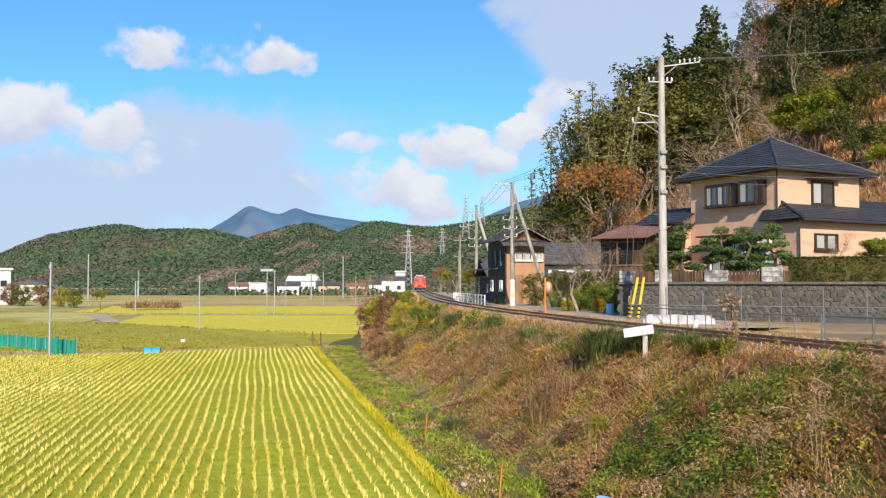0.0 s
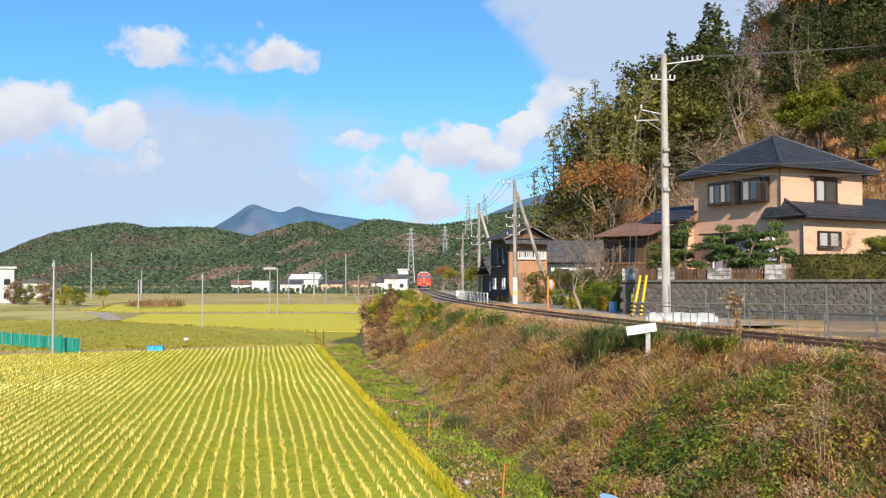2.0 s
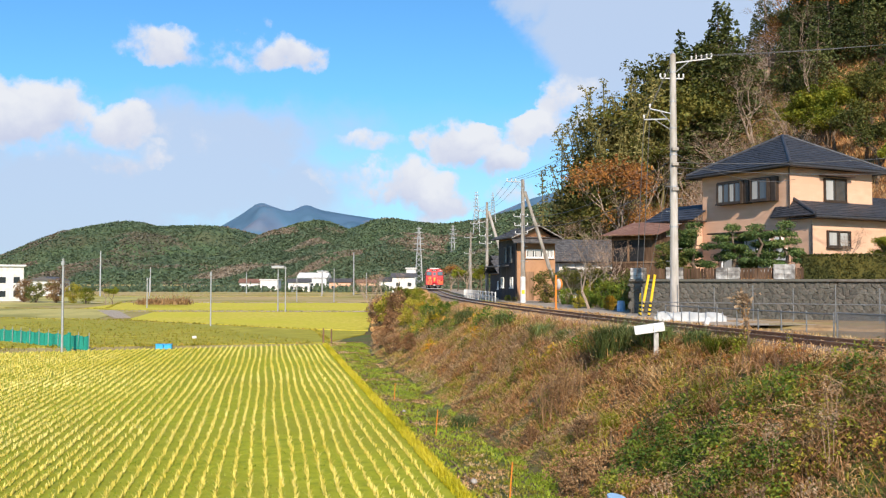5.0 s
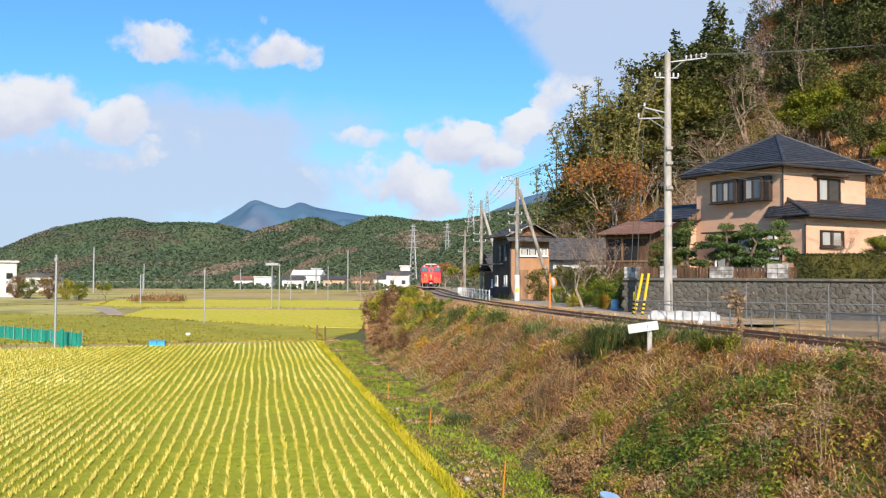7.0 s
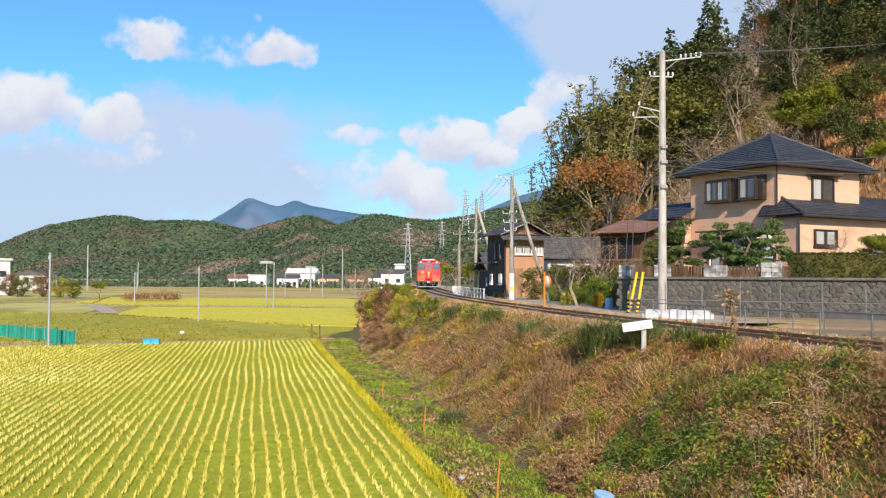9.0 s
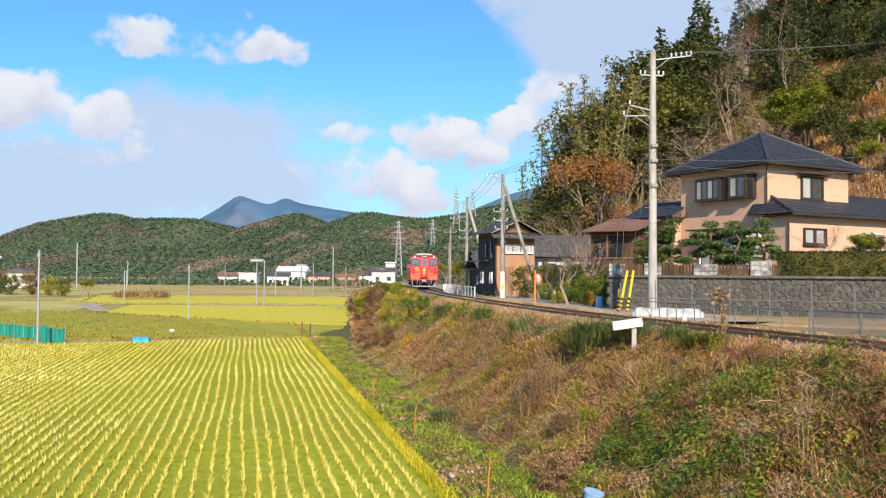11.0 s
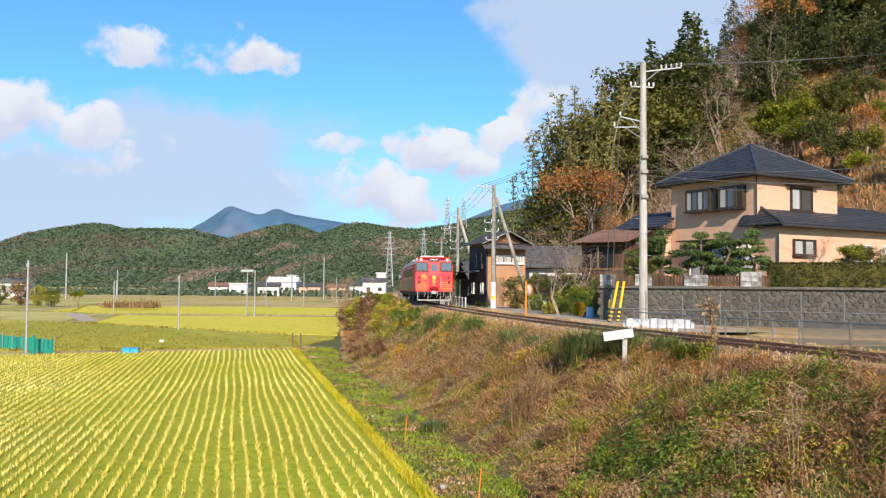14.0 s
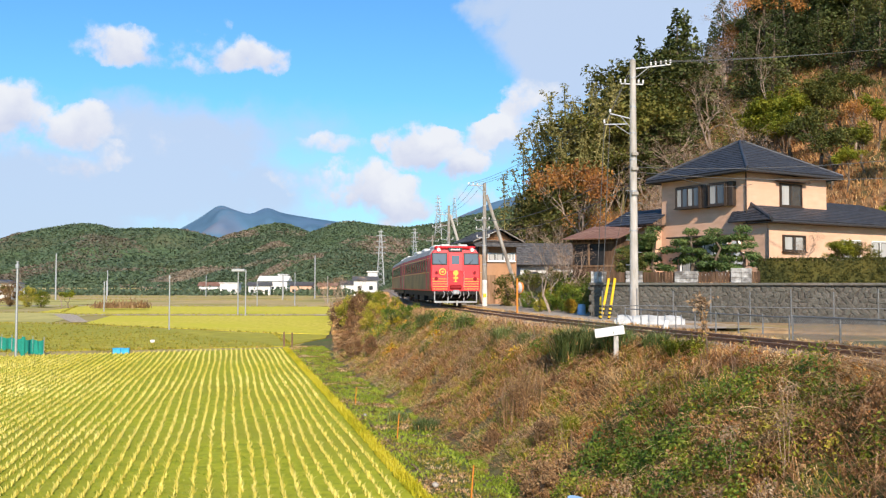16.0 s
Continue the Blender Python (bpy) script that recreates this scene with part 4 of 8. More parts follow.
def terrace():
    top = 4.2
    bm = prism(bmesh.new(), [(7.9, 41.25), (18.7, 35.45), (40, 28.5), (46, 50), (26, 64), (12, 60), (9.75, 50.5)], 2.3, top + 0.02)
    tagged(part("terrace", bm, M["soil"]), "raised garden terrace of bare earth", "terrace", kind="structure")
    wall = thing("retaining_wall", "dark grey rough stone retaining wall", "wall", kind="structure")
    r = random.Random(4)
    shapes = []
    for s in range(6):
        bm = bmesh.new()
        box(bm, -0.235, -0.09, -0.17, 0.235, 0.09, 0.17, bevel=0.05)
        for v in bm.verts:
            v.co += Vector((r.uniform(-0.03, 0.03), r.uniform(-0.035, 0.035), r.uniform(-0.03, 0.03)))
        ob = part("wall_stone", bm, M["darkstone"], wall)
        shapes.append(ob)
    count = 0
    for (xa, ya), (xb, yb) in zip(WALL, WALL[1:]):
        L = math.hypot(xb - xa, yb - ya)
        ang = math.atan2(yb - ya, xb - xa)
        T = Matrix.Translation((xa, ya, 0)) @ Matrix.Rotation(ang, 4, "Z")
        core = part("wall_core", boxed(0, 0.02, 2.3, L + 0.1, 0.38, top - 0.02), M["darkstone"], wall)
        core.matrix_basis = T
        cap = part("wall_coping", boxed(-0.05, -0.12, top - 0.02, L + 0.1, 0.40, top + 0.09, bevel=0.02), M["darkstone"], wall)
        cap.matrix_basis = T
        if xa > 15:
            L = min(L, 3.0)
        for row in range(7):
            for k in range(int(L / 0.31) + 1):
                x = k * 0.31 + (row % 2) * 0.15
                ob = shapes[count] if count < 6 else new("wall_stone", shapes[count % 6].data)
                ob.parent = wall
                ob.matrix_basis = T @ Matrix.Translation((x, 0.0, 2.68 + row * 0.225)) @ Matrix.Rotation(radians(r.uniform(-90, 90)), 4, "Y") @ Matrix.Diagonal((0.66 * r.uniform(0.7, 1.2), 0.26, 0.62 * r.uniform(0.6, 1.2), 1))
                count += 1


terrace()


def old_house():
    """The narrow two-storey house by the lane: ochre front, near-black boarded side."""
    h = thing("house", "narrow old two-storey house with ochre front and black boarded side", "house", pose(4.72, 68.0, 2.6, 0, 0, 15))
    W, D, E = 3.0, 4.3, 4.75
    part("wall", boxed(0, 0, 0, W, D, E), M["orange"], h, "ochre plaster wall")
    for k in range(12):
        y0 = k * D / 12
        part("board", boxed(-0.06, y0 + 0.006, 0.1, -0.002, y0 + D / 12 - 0.006, E - 0.05), M["darkboard"], h)
    for f in ([(-0.02, -0.02, E), (W, -0.02, E), (W / 2, -0.02, E + 1.0)], [(-0.02, D, E), (W / 2, D, E + 1.0), (W, D, E)]):
        bm = bmesh.new()
        poly(bm, f)
        bmesh.ops.solidify(bm, geom=bm.faces[:], thickness=0.06)
        part("gable", bm, M["orange"], h)
    roof = part("roof", boxed(-0.5, -0.5, E + 0.02, W + 0.5, -0.04, E + 0.08), M["trim"], h, "grey sheet gable roof")
    for s, (xe, xr) in enumerate(((-0.7, W / 2), (W + 0.4, W / 2))):
        a, b = (xe, -0.7, E + 0.02), (xe, D + 0.5, E + 0.02)
        c, d = (xr, D + 0.5, E + 0.98), (xr, -0.7, E + 0.98)
        tiled_slope(roof, *((b, a, d, c) if s == 0 else (a, b, c, d)), M["oldtile"], 16, 7, "roof_slope")
        bm = bmesh.new()
        tube(bm, Vector(a) + Vector((0, 0, -0.02)), Vector(d) + Vector((0, 0, -0.02)), 0.04, None, 4)
        part("barge_board", bm, M["oldpole"], roof)
    # skirt roof across the front, between gable and windows
    tiled_slope(roof, (-0.6, -0.95, E - 0.35), (W + 0.35, -0.95, E - 0.35), (W + 0.35, 0, E + 0.12), (-0.6, 0, E + 0.12), M["oldtile"], 14, 3, "skirt_roof")
    window(h, 1.35, 0.62, on_front(1.35, 3.65, -0.01), M["whiteframe"], 2, 2)
    window(h, 0.6, 0.62, on_front(2.55, 3.65, -0.01), M["whiteframe"], 2, 2)
    for y in (1.2, 2.4):
        window(h, 0.55, 1.25, on_side(y, 3.6, -0.06), M["oldtile"], 1, False, sill=False)
    window(h, 0.5, 0.8, on_side(1.0, 1.5, -0.06), M["whiteframe"], 1, False)
    window(h, 0.5, 0.8, on_side(3.2, 1.5, -0.06), M["whiteframe"], 1, False)
    part("lean_to_roof", boxed(-0.95, 0.9, 2.75, -0.06, D, 2.85, bevel=0.02, m=Matrix.Translation((0, 0, 0)) @ Matrix.Rotation(radians(-6), 4, "Y")), M["oldtile"], h)
    part("wood_panel", boxed(0.35, -0.05, 0.1, 1.3, -0.004, 2.3), M["wood"], h, "weathered brown board panel")
    part("downpipe", tube(bmesh.new(), (-0.1, -0.06, 0), (-0.1, -0.06, E - 0.4), 0.045), M["trim"], h)
    # rear wing with grey tiled roof and pale wall
    w = thing("house", "low house with grey tiled roof and pale plaster wall", "house", pose(8.4, 73.0, 2.6, 0, 0, 8))
    part("wall", boxed(0, 0, 0, 5.4, 5, 3.1), M["white"], w)
    r2 = part("roof", boxed(-0.3, -0.4, 3.05, 5.7, 5.3, 3.13), M["trim"], w, "grey tiled roof")
    tiled_slope(r2, (-0.5, -0.7, 3.15), (5.9, -0.7, 3.15), (5.9, 2.5, 5.0), (-0.5, 2.5, 5.0), M["oldtile"], 26, 12, "roof_slope")
    tiled_slope(r2, (5.9, 5.7, 3.15), (-0.5, 5.7, 3.15), (-0.5, 2.5, 5.0), (5.9, 2.5, 5.0), M["oldtile"], 26, 12, "roof_slope")
    window(w, 1.1, 0.9, on_front(0.9, 2.2, -0.01), M["oldtile"], 2, False)
    part("lean_to_roof", boxed(-0.4, -1.9, 2.0, 3.2, 0.0, 2.1, bevel=0.02, m=Matrix.Rotation(radians(7), 4, "X")), M["oldtile"], w)
    # houses further along the lane
    for x, y, s, lab in ((4.3, 80.0, 0.9, "small old house with dark walls and grey roof"), (4.9, 92.0, 1.1, "old wooden house with grey tiled roof")):
        g = thing("house", lab, "house", pose(x, y, 2.5, 0, 0, 10))
        part("wall", boxed(0, 0, 0, 4 * s, 5 * s, 2.6 * s), M["wood"], g)
        part("board_wall", boxed(-0.05, 0.0, 0.0, -0.003, 5 * s, 2.5 * s), M["darkboard"], g)
        rr = part("roof", boxed(-0.2, -0.3, 2.6 * s, 4 * s + 0.2, 5 * s + 0.3, 2.6 * s + 0.06), M["trim"], g, "grey tiled roof")
        tiled_slope(rr, (-0.6, -0.6, 2.6 * s), (4 * s + 0.6, -0.6, 2.6 * s), (4 * s + 0.6, 2.5 * s, 3.9 * s), (-0.6, 2.5 * s, 3.9 * s), M["oldtile"], 14, 7, "roof_slope")
        tiled_slope(rr, (4 * s + 0.6, 5 * s + 0.6, 2.6 * s), (-0.6, 5 * s + 0.6, 2.6 * s), (-0.6, 2.5 * s, 3.9 * s), (4 * s + 0.6, 2.5 * s, 3.9 * s), M["oldtile"], 14, 7, "roof_slope")
        window(g, 0.8 * s, 0.8 * s, on_side(1.2 * s, 1.5 * s, -0.06), M["whiteframe"], 2, False)


old_house()


def shed():
    s = thing("shed", "brown wooden shed with rusty sheet roof", "shed", pose(9.0, 52.0, 3.0, 0, 0, -33))
    W, D = 2.5, 3.4
    for k in range(14):
        x0 = k * W / 14
        part("board", boxed(x0 + 0.006, -0.05, 1.5, x0 + W / 14 - 0.006, 0.0, 3.75), M["darkwood"], s)
    part("wall", boxed(0, 0.003, -0.4, W, D, 3.75), M["darkwood"], s)
    for k in range(18):
        y0 = k * D / 18
        part("board", boxed(W + 0.003, y0 + 0.006, 1.2, W + 0.05, y0 + D / 18 - 0.006, 3.85 + 0.9 * k / 18), M["darkwood"], s)
    for z in (2.25, 3.55):
        part("rail", boxed(0.0, -0.10, z - 0.05, W, -0.06, z + 0.05), M["wood"], s)
    part("post", boxed(0.95, -0.11, 2.3, 1.05, -0.06, 3.55), M["wood"], s)
    part("lower_wall", boxed(0.05, -0.06, 0.0, W - 0.05, -0.003, 1.45), M["darkstone"], s)
    # no real hole: a black plate on the boards stands for the shade inside
    part("opening", boxed(0.12, -0.06, 2.3, 1.9, -0.052, 3.5), M["black"], s, "black plate painted in for the shade of the shed's open front")
    bm = bmesh.new()
    n = 22
    for i in range(n):
        x0, x1 = -0.35 + i * (W + 0.9) / n, -0.35 + (i + 1) * (W + 0.9) / n
        zf = 0.03 * (i % 2)
        v = [(x0, -0.9, 3.75 + zf), (x1, -0.9, 3.78 - zf), (x1, D + 0.5, 4.75 - zf), (x0, D + 0.5, 4.72 + zf)]
        poly(bm, v)
    bmesh.ops.remove_doubles(bm, verts=bm.verts[:], dist=0.032)
    bmesh.ops.solidify(bm, geom=bm.faces[:], thickness=0.04)
    part("roof", bm, M["rustroof"], s, "rusty corrugated sheet roof")


shed()


# ---- poles and wires ----


def wire(points, r=0.012, sag=0.4, n=12, label="thin black overhead wire"):
    cu = bpy.data.curves.new("overhead_wire", "CURVE")
    cu.dimensions, cu.bevel_depth, cu.bevel_resolution = "3D", r, 0
    for p, q in zip(points, points[1:]):
        p, q = Vector(p), Vector(q)
        sp = cu.splines.new("POLY")
        sp.points.add(n)
        for i in range(n + 1):
            t = i / n
            c = p.lerp(q, t)
            sp.points[i].co = (c.x, c.y, c.z - sag * 4 * t * (1 - t), 1)
    cu.materials.append(M["wire"])
    return tagged(new("overhead_wire", cu), label, "wire", "overhead wires")


def insulator(parent, p, up=1):
    bm = bmesh.new()
    for k in range(3):
        tube(bm, (p[0], p[1], p[2] + up * k * 0.05), (p[0], p[1], p[2] + up * (k * 0.05 + 0.05)), 0.045, 0.025, 8)
    part("insulator", bm, M["white"], parent)


def utility_pole(x, y, z0, z1, label, mat, r0=0.17, arms=(), steps=True):
    p = thing("utility_pole", label, "utility pole", pose(x, y, z0), "utility poles")
    H = z1 - z0
    part("shaft", tube(bmesh.new(), (0, 0, -0.3), (0, 0, H), r0, r0 * 0.66, 14), mat, p)
    part("cap", tube(bmesh.new(), (0, 0, H), (0, 0, H + 0.06), r0 * 0.72, r0 * 0.5, 12), M["steel"], p)
    for zz in (0.35, 0.5, 0.62, 0.72, 0.82, 0.93):
        part("band", tube(bmesh.new(), (0, 0, H * zz), (0, 0, H * zz + 0.06), r0 * (1.05 - 0.33 * zz), None, 14), M["steel"], p)
    for a, b, ends in arms:
        arm = part("cross_arm", tube(bmesh.new(), a, b, 0.032, None, 6), M["steel"], p)
        part("arm_brace", tube(bmesh.new(), Vector(a).lerp(Vector(b), 0.45), (0, 0, min(a[2], b[2]) - 0.45), 0.02, None, 5), M["steel"], p)
        for e in ends:
            insulator(p, Vector(a).lerp(Vector(b), e) + Vector((0, 0, 0.05)))
    if steps:
        for k in range(8):
            zz = 2.4 + k * 0.5
            s = 1 if k % 2 else -1
            part("step_bolt", tube(bmesh.new(), (0, 0, zz), (s * (r0 + 0.14), 0, zz), 0.012, None, 5), M["steel"], p)
    return p


P1 = (8.80, 36.6)
pole = utility_pole(*P1, 2.6, 13.30, "tall pale concrete utility pole with steel cross arms", M["pole"], 0.18, (
    ((-0.05, 0, 10.35), (1.55, 0, 10.55), (0.5, 0.62, 0.75, 0.88, 1.0)), ((-0.5, 0, 9.75), (0.42, 0, 9.72), (0.0, 0.2, 0.8, 1.0)),
    ((-0.95, -0.1, 8.5), (0, 0, 8.3), (0.0,)), ((-1.2, -0.15, 8.05), (-0.25, 0, 8.1), (0.0,))))
for z in (6.2, 5.2, 6.8):
    part("cable_clamp", boxed(-0.1, -0.24, z, 0.16, -0.1, z + 0.14, bevel=0.02), M["oldpole"], pole)
P2 = (4.62, 61.0)
pole2 = utility_pole(*P2, 2.6, 10.95, "weathered concrete utility pole beside the old house", M["oldpole"], 0.17, (
    ((-1.05, 0, 8.25), (0.1, 0, 8.2), (0.0, 0.25, 0.5)), ((-0.6, 0, 5.9), (0.3, 0, 5.9), (0.0, 0.5, 1.0)), ((-0.55, 0, 5.3), (0.3, 0, 5.3), (0.0, 0.5, 1.0)), ((-0.5, 0, 4.75), (0.3, 0, 4.75), (0.0, 1.0))))
part("sleeve", tube(bmesh.new(), (0, 0, 0.05), (0, 0, 1.9), 0.178, None, 14), M["white"], pole2, "white plastic sleeve with yellow mark")
part("marker", boxed(-0.10, -0.192, 0.75, 0.10, -0.181, 1.0), M["signyellow"], pole2)
part("strut", tube(bmesh.new(), (0.12, 0, 7.6), (2.65, 0.3, -0.2), 0.11, 0.14, 12), M["oldpole"], pole2, "slanting concrete prop")
P3 = (3.1, 85.0)
pole3 = utility_pole(*P3, 2.5, 11.5, "weathered concrete utility pole with slanting prop", M["oldpole"], 0.17, (
    ((-1.1, 0, 8.2), (0.2, 0, 8.2), (0.0, 0.4, 0.7)), ((-0.7, 0, 5.9), (0.4, 0, 5.9), (0.0, 0.5, 1.0)), ((-0.7, 0, 5.2), (0.4, 0, 5.2), (0.0, 0.5, 1.0)), ((-1.5, 0, 7.0), (-0.1, 0, 7.2), (0.0, 0.5))), False)
part("strut", tube(bmesh.new(), (0.12, 0, 8.2), (2.7, 0.3, -0.2), 0.13, 0.16, 12), M["pole"], pole3, "slanting pale concrete prop")
P4 = (2.2, 118.0)
utility_pole(*P4, 2.4, 10.5, "thin distant utility pole beside the railway", M["oldpole"], 0.16, (((-0.8, 0, 7.4), (0.8, 0, 7.4), (0.0, 0.5, 1.0)),), False)
utility_pole(2.6, 150.0, 2.3, 9.5, "thin distant utility pole beside the railway", M["oldpole"], 0.16, (((-0.8, 0, 6.4), (0.8, 0, 6.4), (0.0, 1.0)),), False)
PR = (34.0, 30.0)
for k in range(3):
    a = (P1[0] + 0.75 + 0.3 * k, P1[1], 13.22 + 0.04 * k)
    b = (P2[0] - 1.0 + 0.45 * k, P2[1], 10.98)
    c = (P3[0] - 1.1 + 0.4 * k, P3[1], 10.85)
    wire([a, b], 0.011, 0.8)
    wire([b, c, (P4[0] - 0.8 + 0.8 * k, P4[1], 9.9)], 0.012, 0.5)
    wire([a, (PR[0] + 0.4 * k, PR[1], 15.2)], 0.008, 0.7)
for k, (z1, z2) in enumerate(((9.1, 8.5), (8.3, 7.9))):
    wire([(P1[0], P1[1], z1), (P2[0], P2[1], z2), (P3[0], P3[1], z2), (P4[0], P4[1], 8.2)], 0.016, 0.7)
wire([(P1[0] + 0.1, P1[1], 8.95), (24.0, 31.0, 9.6)], 0.012, 0.5)
wire([(P1[0] + 0.1, P1[1], 8.75), (24.0, 31.0, 8.6)], 0.012, 0.5)
wire([(P1[0] + 0.1, P1[1], 9.3), (17.4, 46.6, 9.4)], 0.012, 0.5)
wire([(P1[0] - 0.95, P1[1] - 0.1, 11.1), (P1[0] - 1.0, P1[1] + 1.2, 4.4)], 0.014, 0.0)
wire([(P1[0] - 1.2, P1[1] - 0.15, 10.65), (P1[0] - 1.25, P1[1] + 1.2, 4.4)], 0.014, 0.0)
wire([(P1[0] - 0.95, P1[1] - 0.1, 11.1), (P1[0] - 0.1, P1[1], 13.0)], 0.010, 0.0)
wire([(P1[0] - 1.2, P1[1] - 0.15, 10.65), (P1[0] - 0.1, P1[1], 12.8)], 0.010, 0.0)
wire([(P1[0] - 0.1, P1[1], 8.6), (P1[0] - 0.75, P1[1] + 1.4, 4.3)], 0.010, 0.0)


def guy_guard(x, y, z0, z1, tilt):
    g = thing("guy_wire_guard", "yellow plastic guy-wire guard with black stripes", "guard", pose(x, y, z0, 0, tilt, 0), "guy wire guards")
    part("tube", tube(bmesh.new(), (0, 0, -0.1), (0, 0, z1 - z0), 0.055, None, 10), M["signyellow"], g)
    for k in range(4):
        part("stripe", tube(bmesh.new(), (0, 0, 0.12 + k * 0.17), (0, 0, 0.20 + k * 0.17), 0.058, None, 10), M["black"], g)


guy_guard(7.70, 37.9, 2.62, 4.5, 11)
guy_guard(8.02, 37.9, 2.62, 4.5, 9)
guy_guard(7.78, 38.5, 2.62, 3.7, 4)


def field_pole(x, y, h, label, mat, r=0.06, lamp=False):
    p = thing("field_pole", label, "pole", pose(x, y, -0.02), "poles in the fields")
    part("shaft", tube(bmesh.new(), (0, 0, -0.1), (0, 0, h), r, r * 0.75, 10), mat, p)
    part("cap", tube(bmesh.new(), (0, 0, h), (0, 0, h + 0.05), r * 1.3, r * 1.3, 10), M["steel"], p)
    if lamp:
        part("lamp_head", boxed(-0.9, -0.3, h - 0.4, 0.9, 0.3, h, bevel=0.08), M["steel"], p)
    else:
        part("fitting", boxed(-0.09, -0.09, h - 0.35, 0.09, 0.09, h - 0.1, bevel=0.02), M["steel"], p)


for x, y, h, r, lamp in ((-22.8, 53.2, 5.45, 0.075, 0), (-22.4, 84.3, 5.0, 0.075, 0), (-22.8, 124, 6.1, 0.09, 0), (-24.2, 126, 6.3, 0.09, 1), (-28.6, 262, 12.3, 0.22, 0), (-47, 140, 4.6, 0.1, 0),
                         (-93, 240, 12.0, 0.22, 0), (-108, 325, 9.0, 0.2, 0), (-30, 175, 4.8, 0.1, 0), (-23, 176, 6.5, 0.1, 0), (-60, 180, 4.8, 0.1, 0), (-36, 250, 7, 0.16, 1), (-50, 260, 6, 0.14, 0), (-68, 300, 7, 0.16, 0), (-20, 210, 6.0, 0.12, 0), (-43, 300, 7.5, 0.16, 0)):
    field_pole(x, y, h, "slim grey steel pole standing between the paddies", M["steel"], r, bool(lamp))


def pylon(x, y, z, h, w):
    p = thing("pylon", "grey steel lattice transmission tower on a far hill", "pylon", pose(x, y, z), "pylons")
    rr = 0.085 * h / 10
    for sx in (-1, 1):
        for sy in (-1, 1):
            part("leg", tube(bmesh.new(), (sx * w, sy * w, -3), (sx * w * 0.16, sy * w * 0.16, h), rr, rr * 0.6, 5), M["steel"], p)
    lv = np.linspace(0, 0.94, 11)
    for f in range(4):
        bm = bmesh.new()
        for a, b in zip(lv, lv[1:]):
            wa, wb = w * (1 - 0.84 * a), w * (1 - 0.84 * b)
            c = [(-1, -1), (1, -1), (1, 1), (-1, 1), (-1, -1)]
            (ax, ay), (bx, by) = c[f], c[f + 1]
            tube(bm, (ax * wa, ay * wa, a * h), (bx * wb, by * wb, b * h), rr * 0.5, None, 4)
            tube(bm, (bx * wa, by * wa, a * h), (ax * wb, ay * wb, b * h), rr * 0.5, None, 4)
        part("bracing", bm, M["steel"], p)
    for z, l in ((0.60, 0.085), (0.70, 0.085), (0.80, 0.085), (0.90, 0.075), (0.97, 0.045)):
        part("arm", tube(bmesh.new(), (-h * l, 0, z * h), (h * l, 0, z * h), rr, None, 5), M["steel"], p)


pylon(-23.5, 620, 2, 39, 2.7)
pylon(-0.6, 780, 14, 38, 2.6)
pylon(16, 640, 40, 27, 2.4)
pylon(30, 700, 52, 20, 2.2)


# ---- beside the railway ----


def guard_rail():
    g = thing("guard_rail", "white painted metal guard rail along the lane", "guard rail")
    ys = list(np.arange(66, 96, 2.0))
    for y in ys:
        x = float(track_x(y)) + 2.05
        part("post", tube(bmesh.new(), (x, y, float(rail_z(y)) - 0.35), (x, y, float(rail_z(y)) + 0.55), 0.05), M["white"], g)
    for a, b in zip(ys, ys[1:]):
        for dz in (0.2, 0.48):
            part("rail", tube(bmesh.new(), (float(track_x(a)) + 2.05, a, float(rail_z(a)) + dz), (float(track_x(b)) + 2.05, b, float(rail_z(b)) + dz), 0.028), M["white"], g)
    b = thing("barrier_board", "white board fixed by the end of the guard rail", "sign", pose(float(track_x(90)) + 2.1, 90, 2.35))
    part("panel", boxed(-0.4, -0.03, 0.45, 0.4, 0.03, 1.0, bevel=0.01), M["white"], b)
    part("post", tube(bmesh.new(), (0.0, 0.06, -0.2), (0.0, 0.06, 0.9), 0.04), M["white"], b)


guard_rail()


def mirror_post():
    m = thing("road_mirror", "orange post with round orange-rimmed traffic mirror", "traffic mirror", pose(5.02, 45.0, 2.55))
    part("post", tube(bmesh.new(), (0, 0, -0.1), (0, 0, 1.95), 0.045), M["orange_paint"], m)
    part("rim", tube(bmesh.new(), (0.12, 0.02, 1.5), (0.20, 0.055, 1.5), 0.30, 0.27, 20), M["orange_paint"], m)
    part("back_shell", tube(bmesh.new(), (0.06, -0.005, 1.5), (0.12, 0.02, 1.5), 0.14, 0.27, 20), M["white"], m)
    part("bracket", tube(bmesh.new(), (0, 0, 1.5), (0.10, 0.015, 1.5), 0.02), M["orange_paint"], m)


M["orange_paint"] = material("orange_paint", [(0.72, 0.22, 0.03), (0.80, 0.28, 0.05)], 6, 0.5)
mirror_post()


def sign_box():
    """White trackside board on a weathered post, on top of the bank."""
    s = thing("trackside_marker", "white slanted trackside marker box on a weathered post", "marker", pose(4.90, 23.0, 2.3, 0, 0, -12))
    part("post", boxed(-0.06 + 0.16, -0.06, -0.4, 0.06 + 0.16, 0.06, 0.62, bevel=0.015), M["concrete"], s)
    T = Matrix.Translation((0, 0, 0.72)) @ Matrix.Rotation(radians(-9), 4, "Y")
    part("panel", boxed(-0.37, -0.10, -0.11, 0.37, -0.07, 0.11, bevel=0.008, m=T), M["white"], s, "white front panel")
    part("top", boxed(-0.37, -0.07, 0.08, 0.37, 0.14, 0.11, bevel=0.008, m=T), M["grey"], s)
    part("back", boxed(-0.37, 0.11, -0.11, 0.37, 0.14, 0.08, m=T), M["grey"], s)


sign_box()


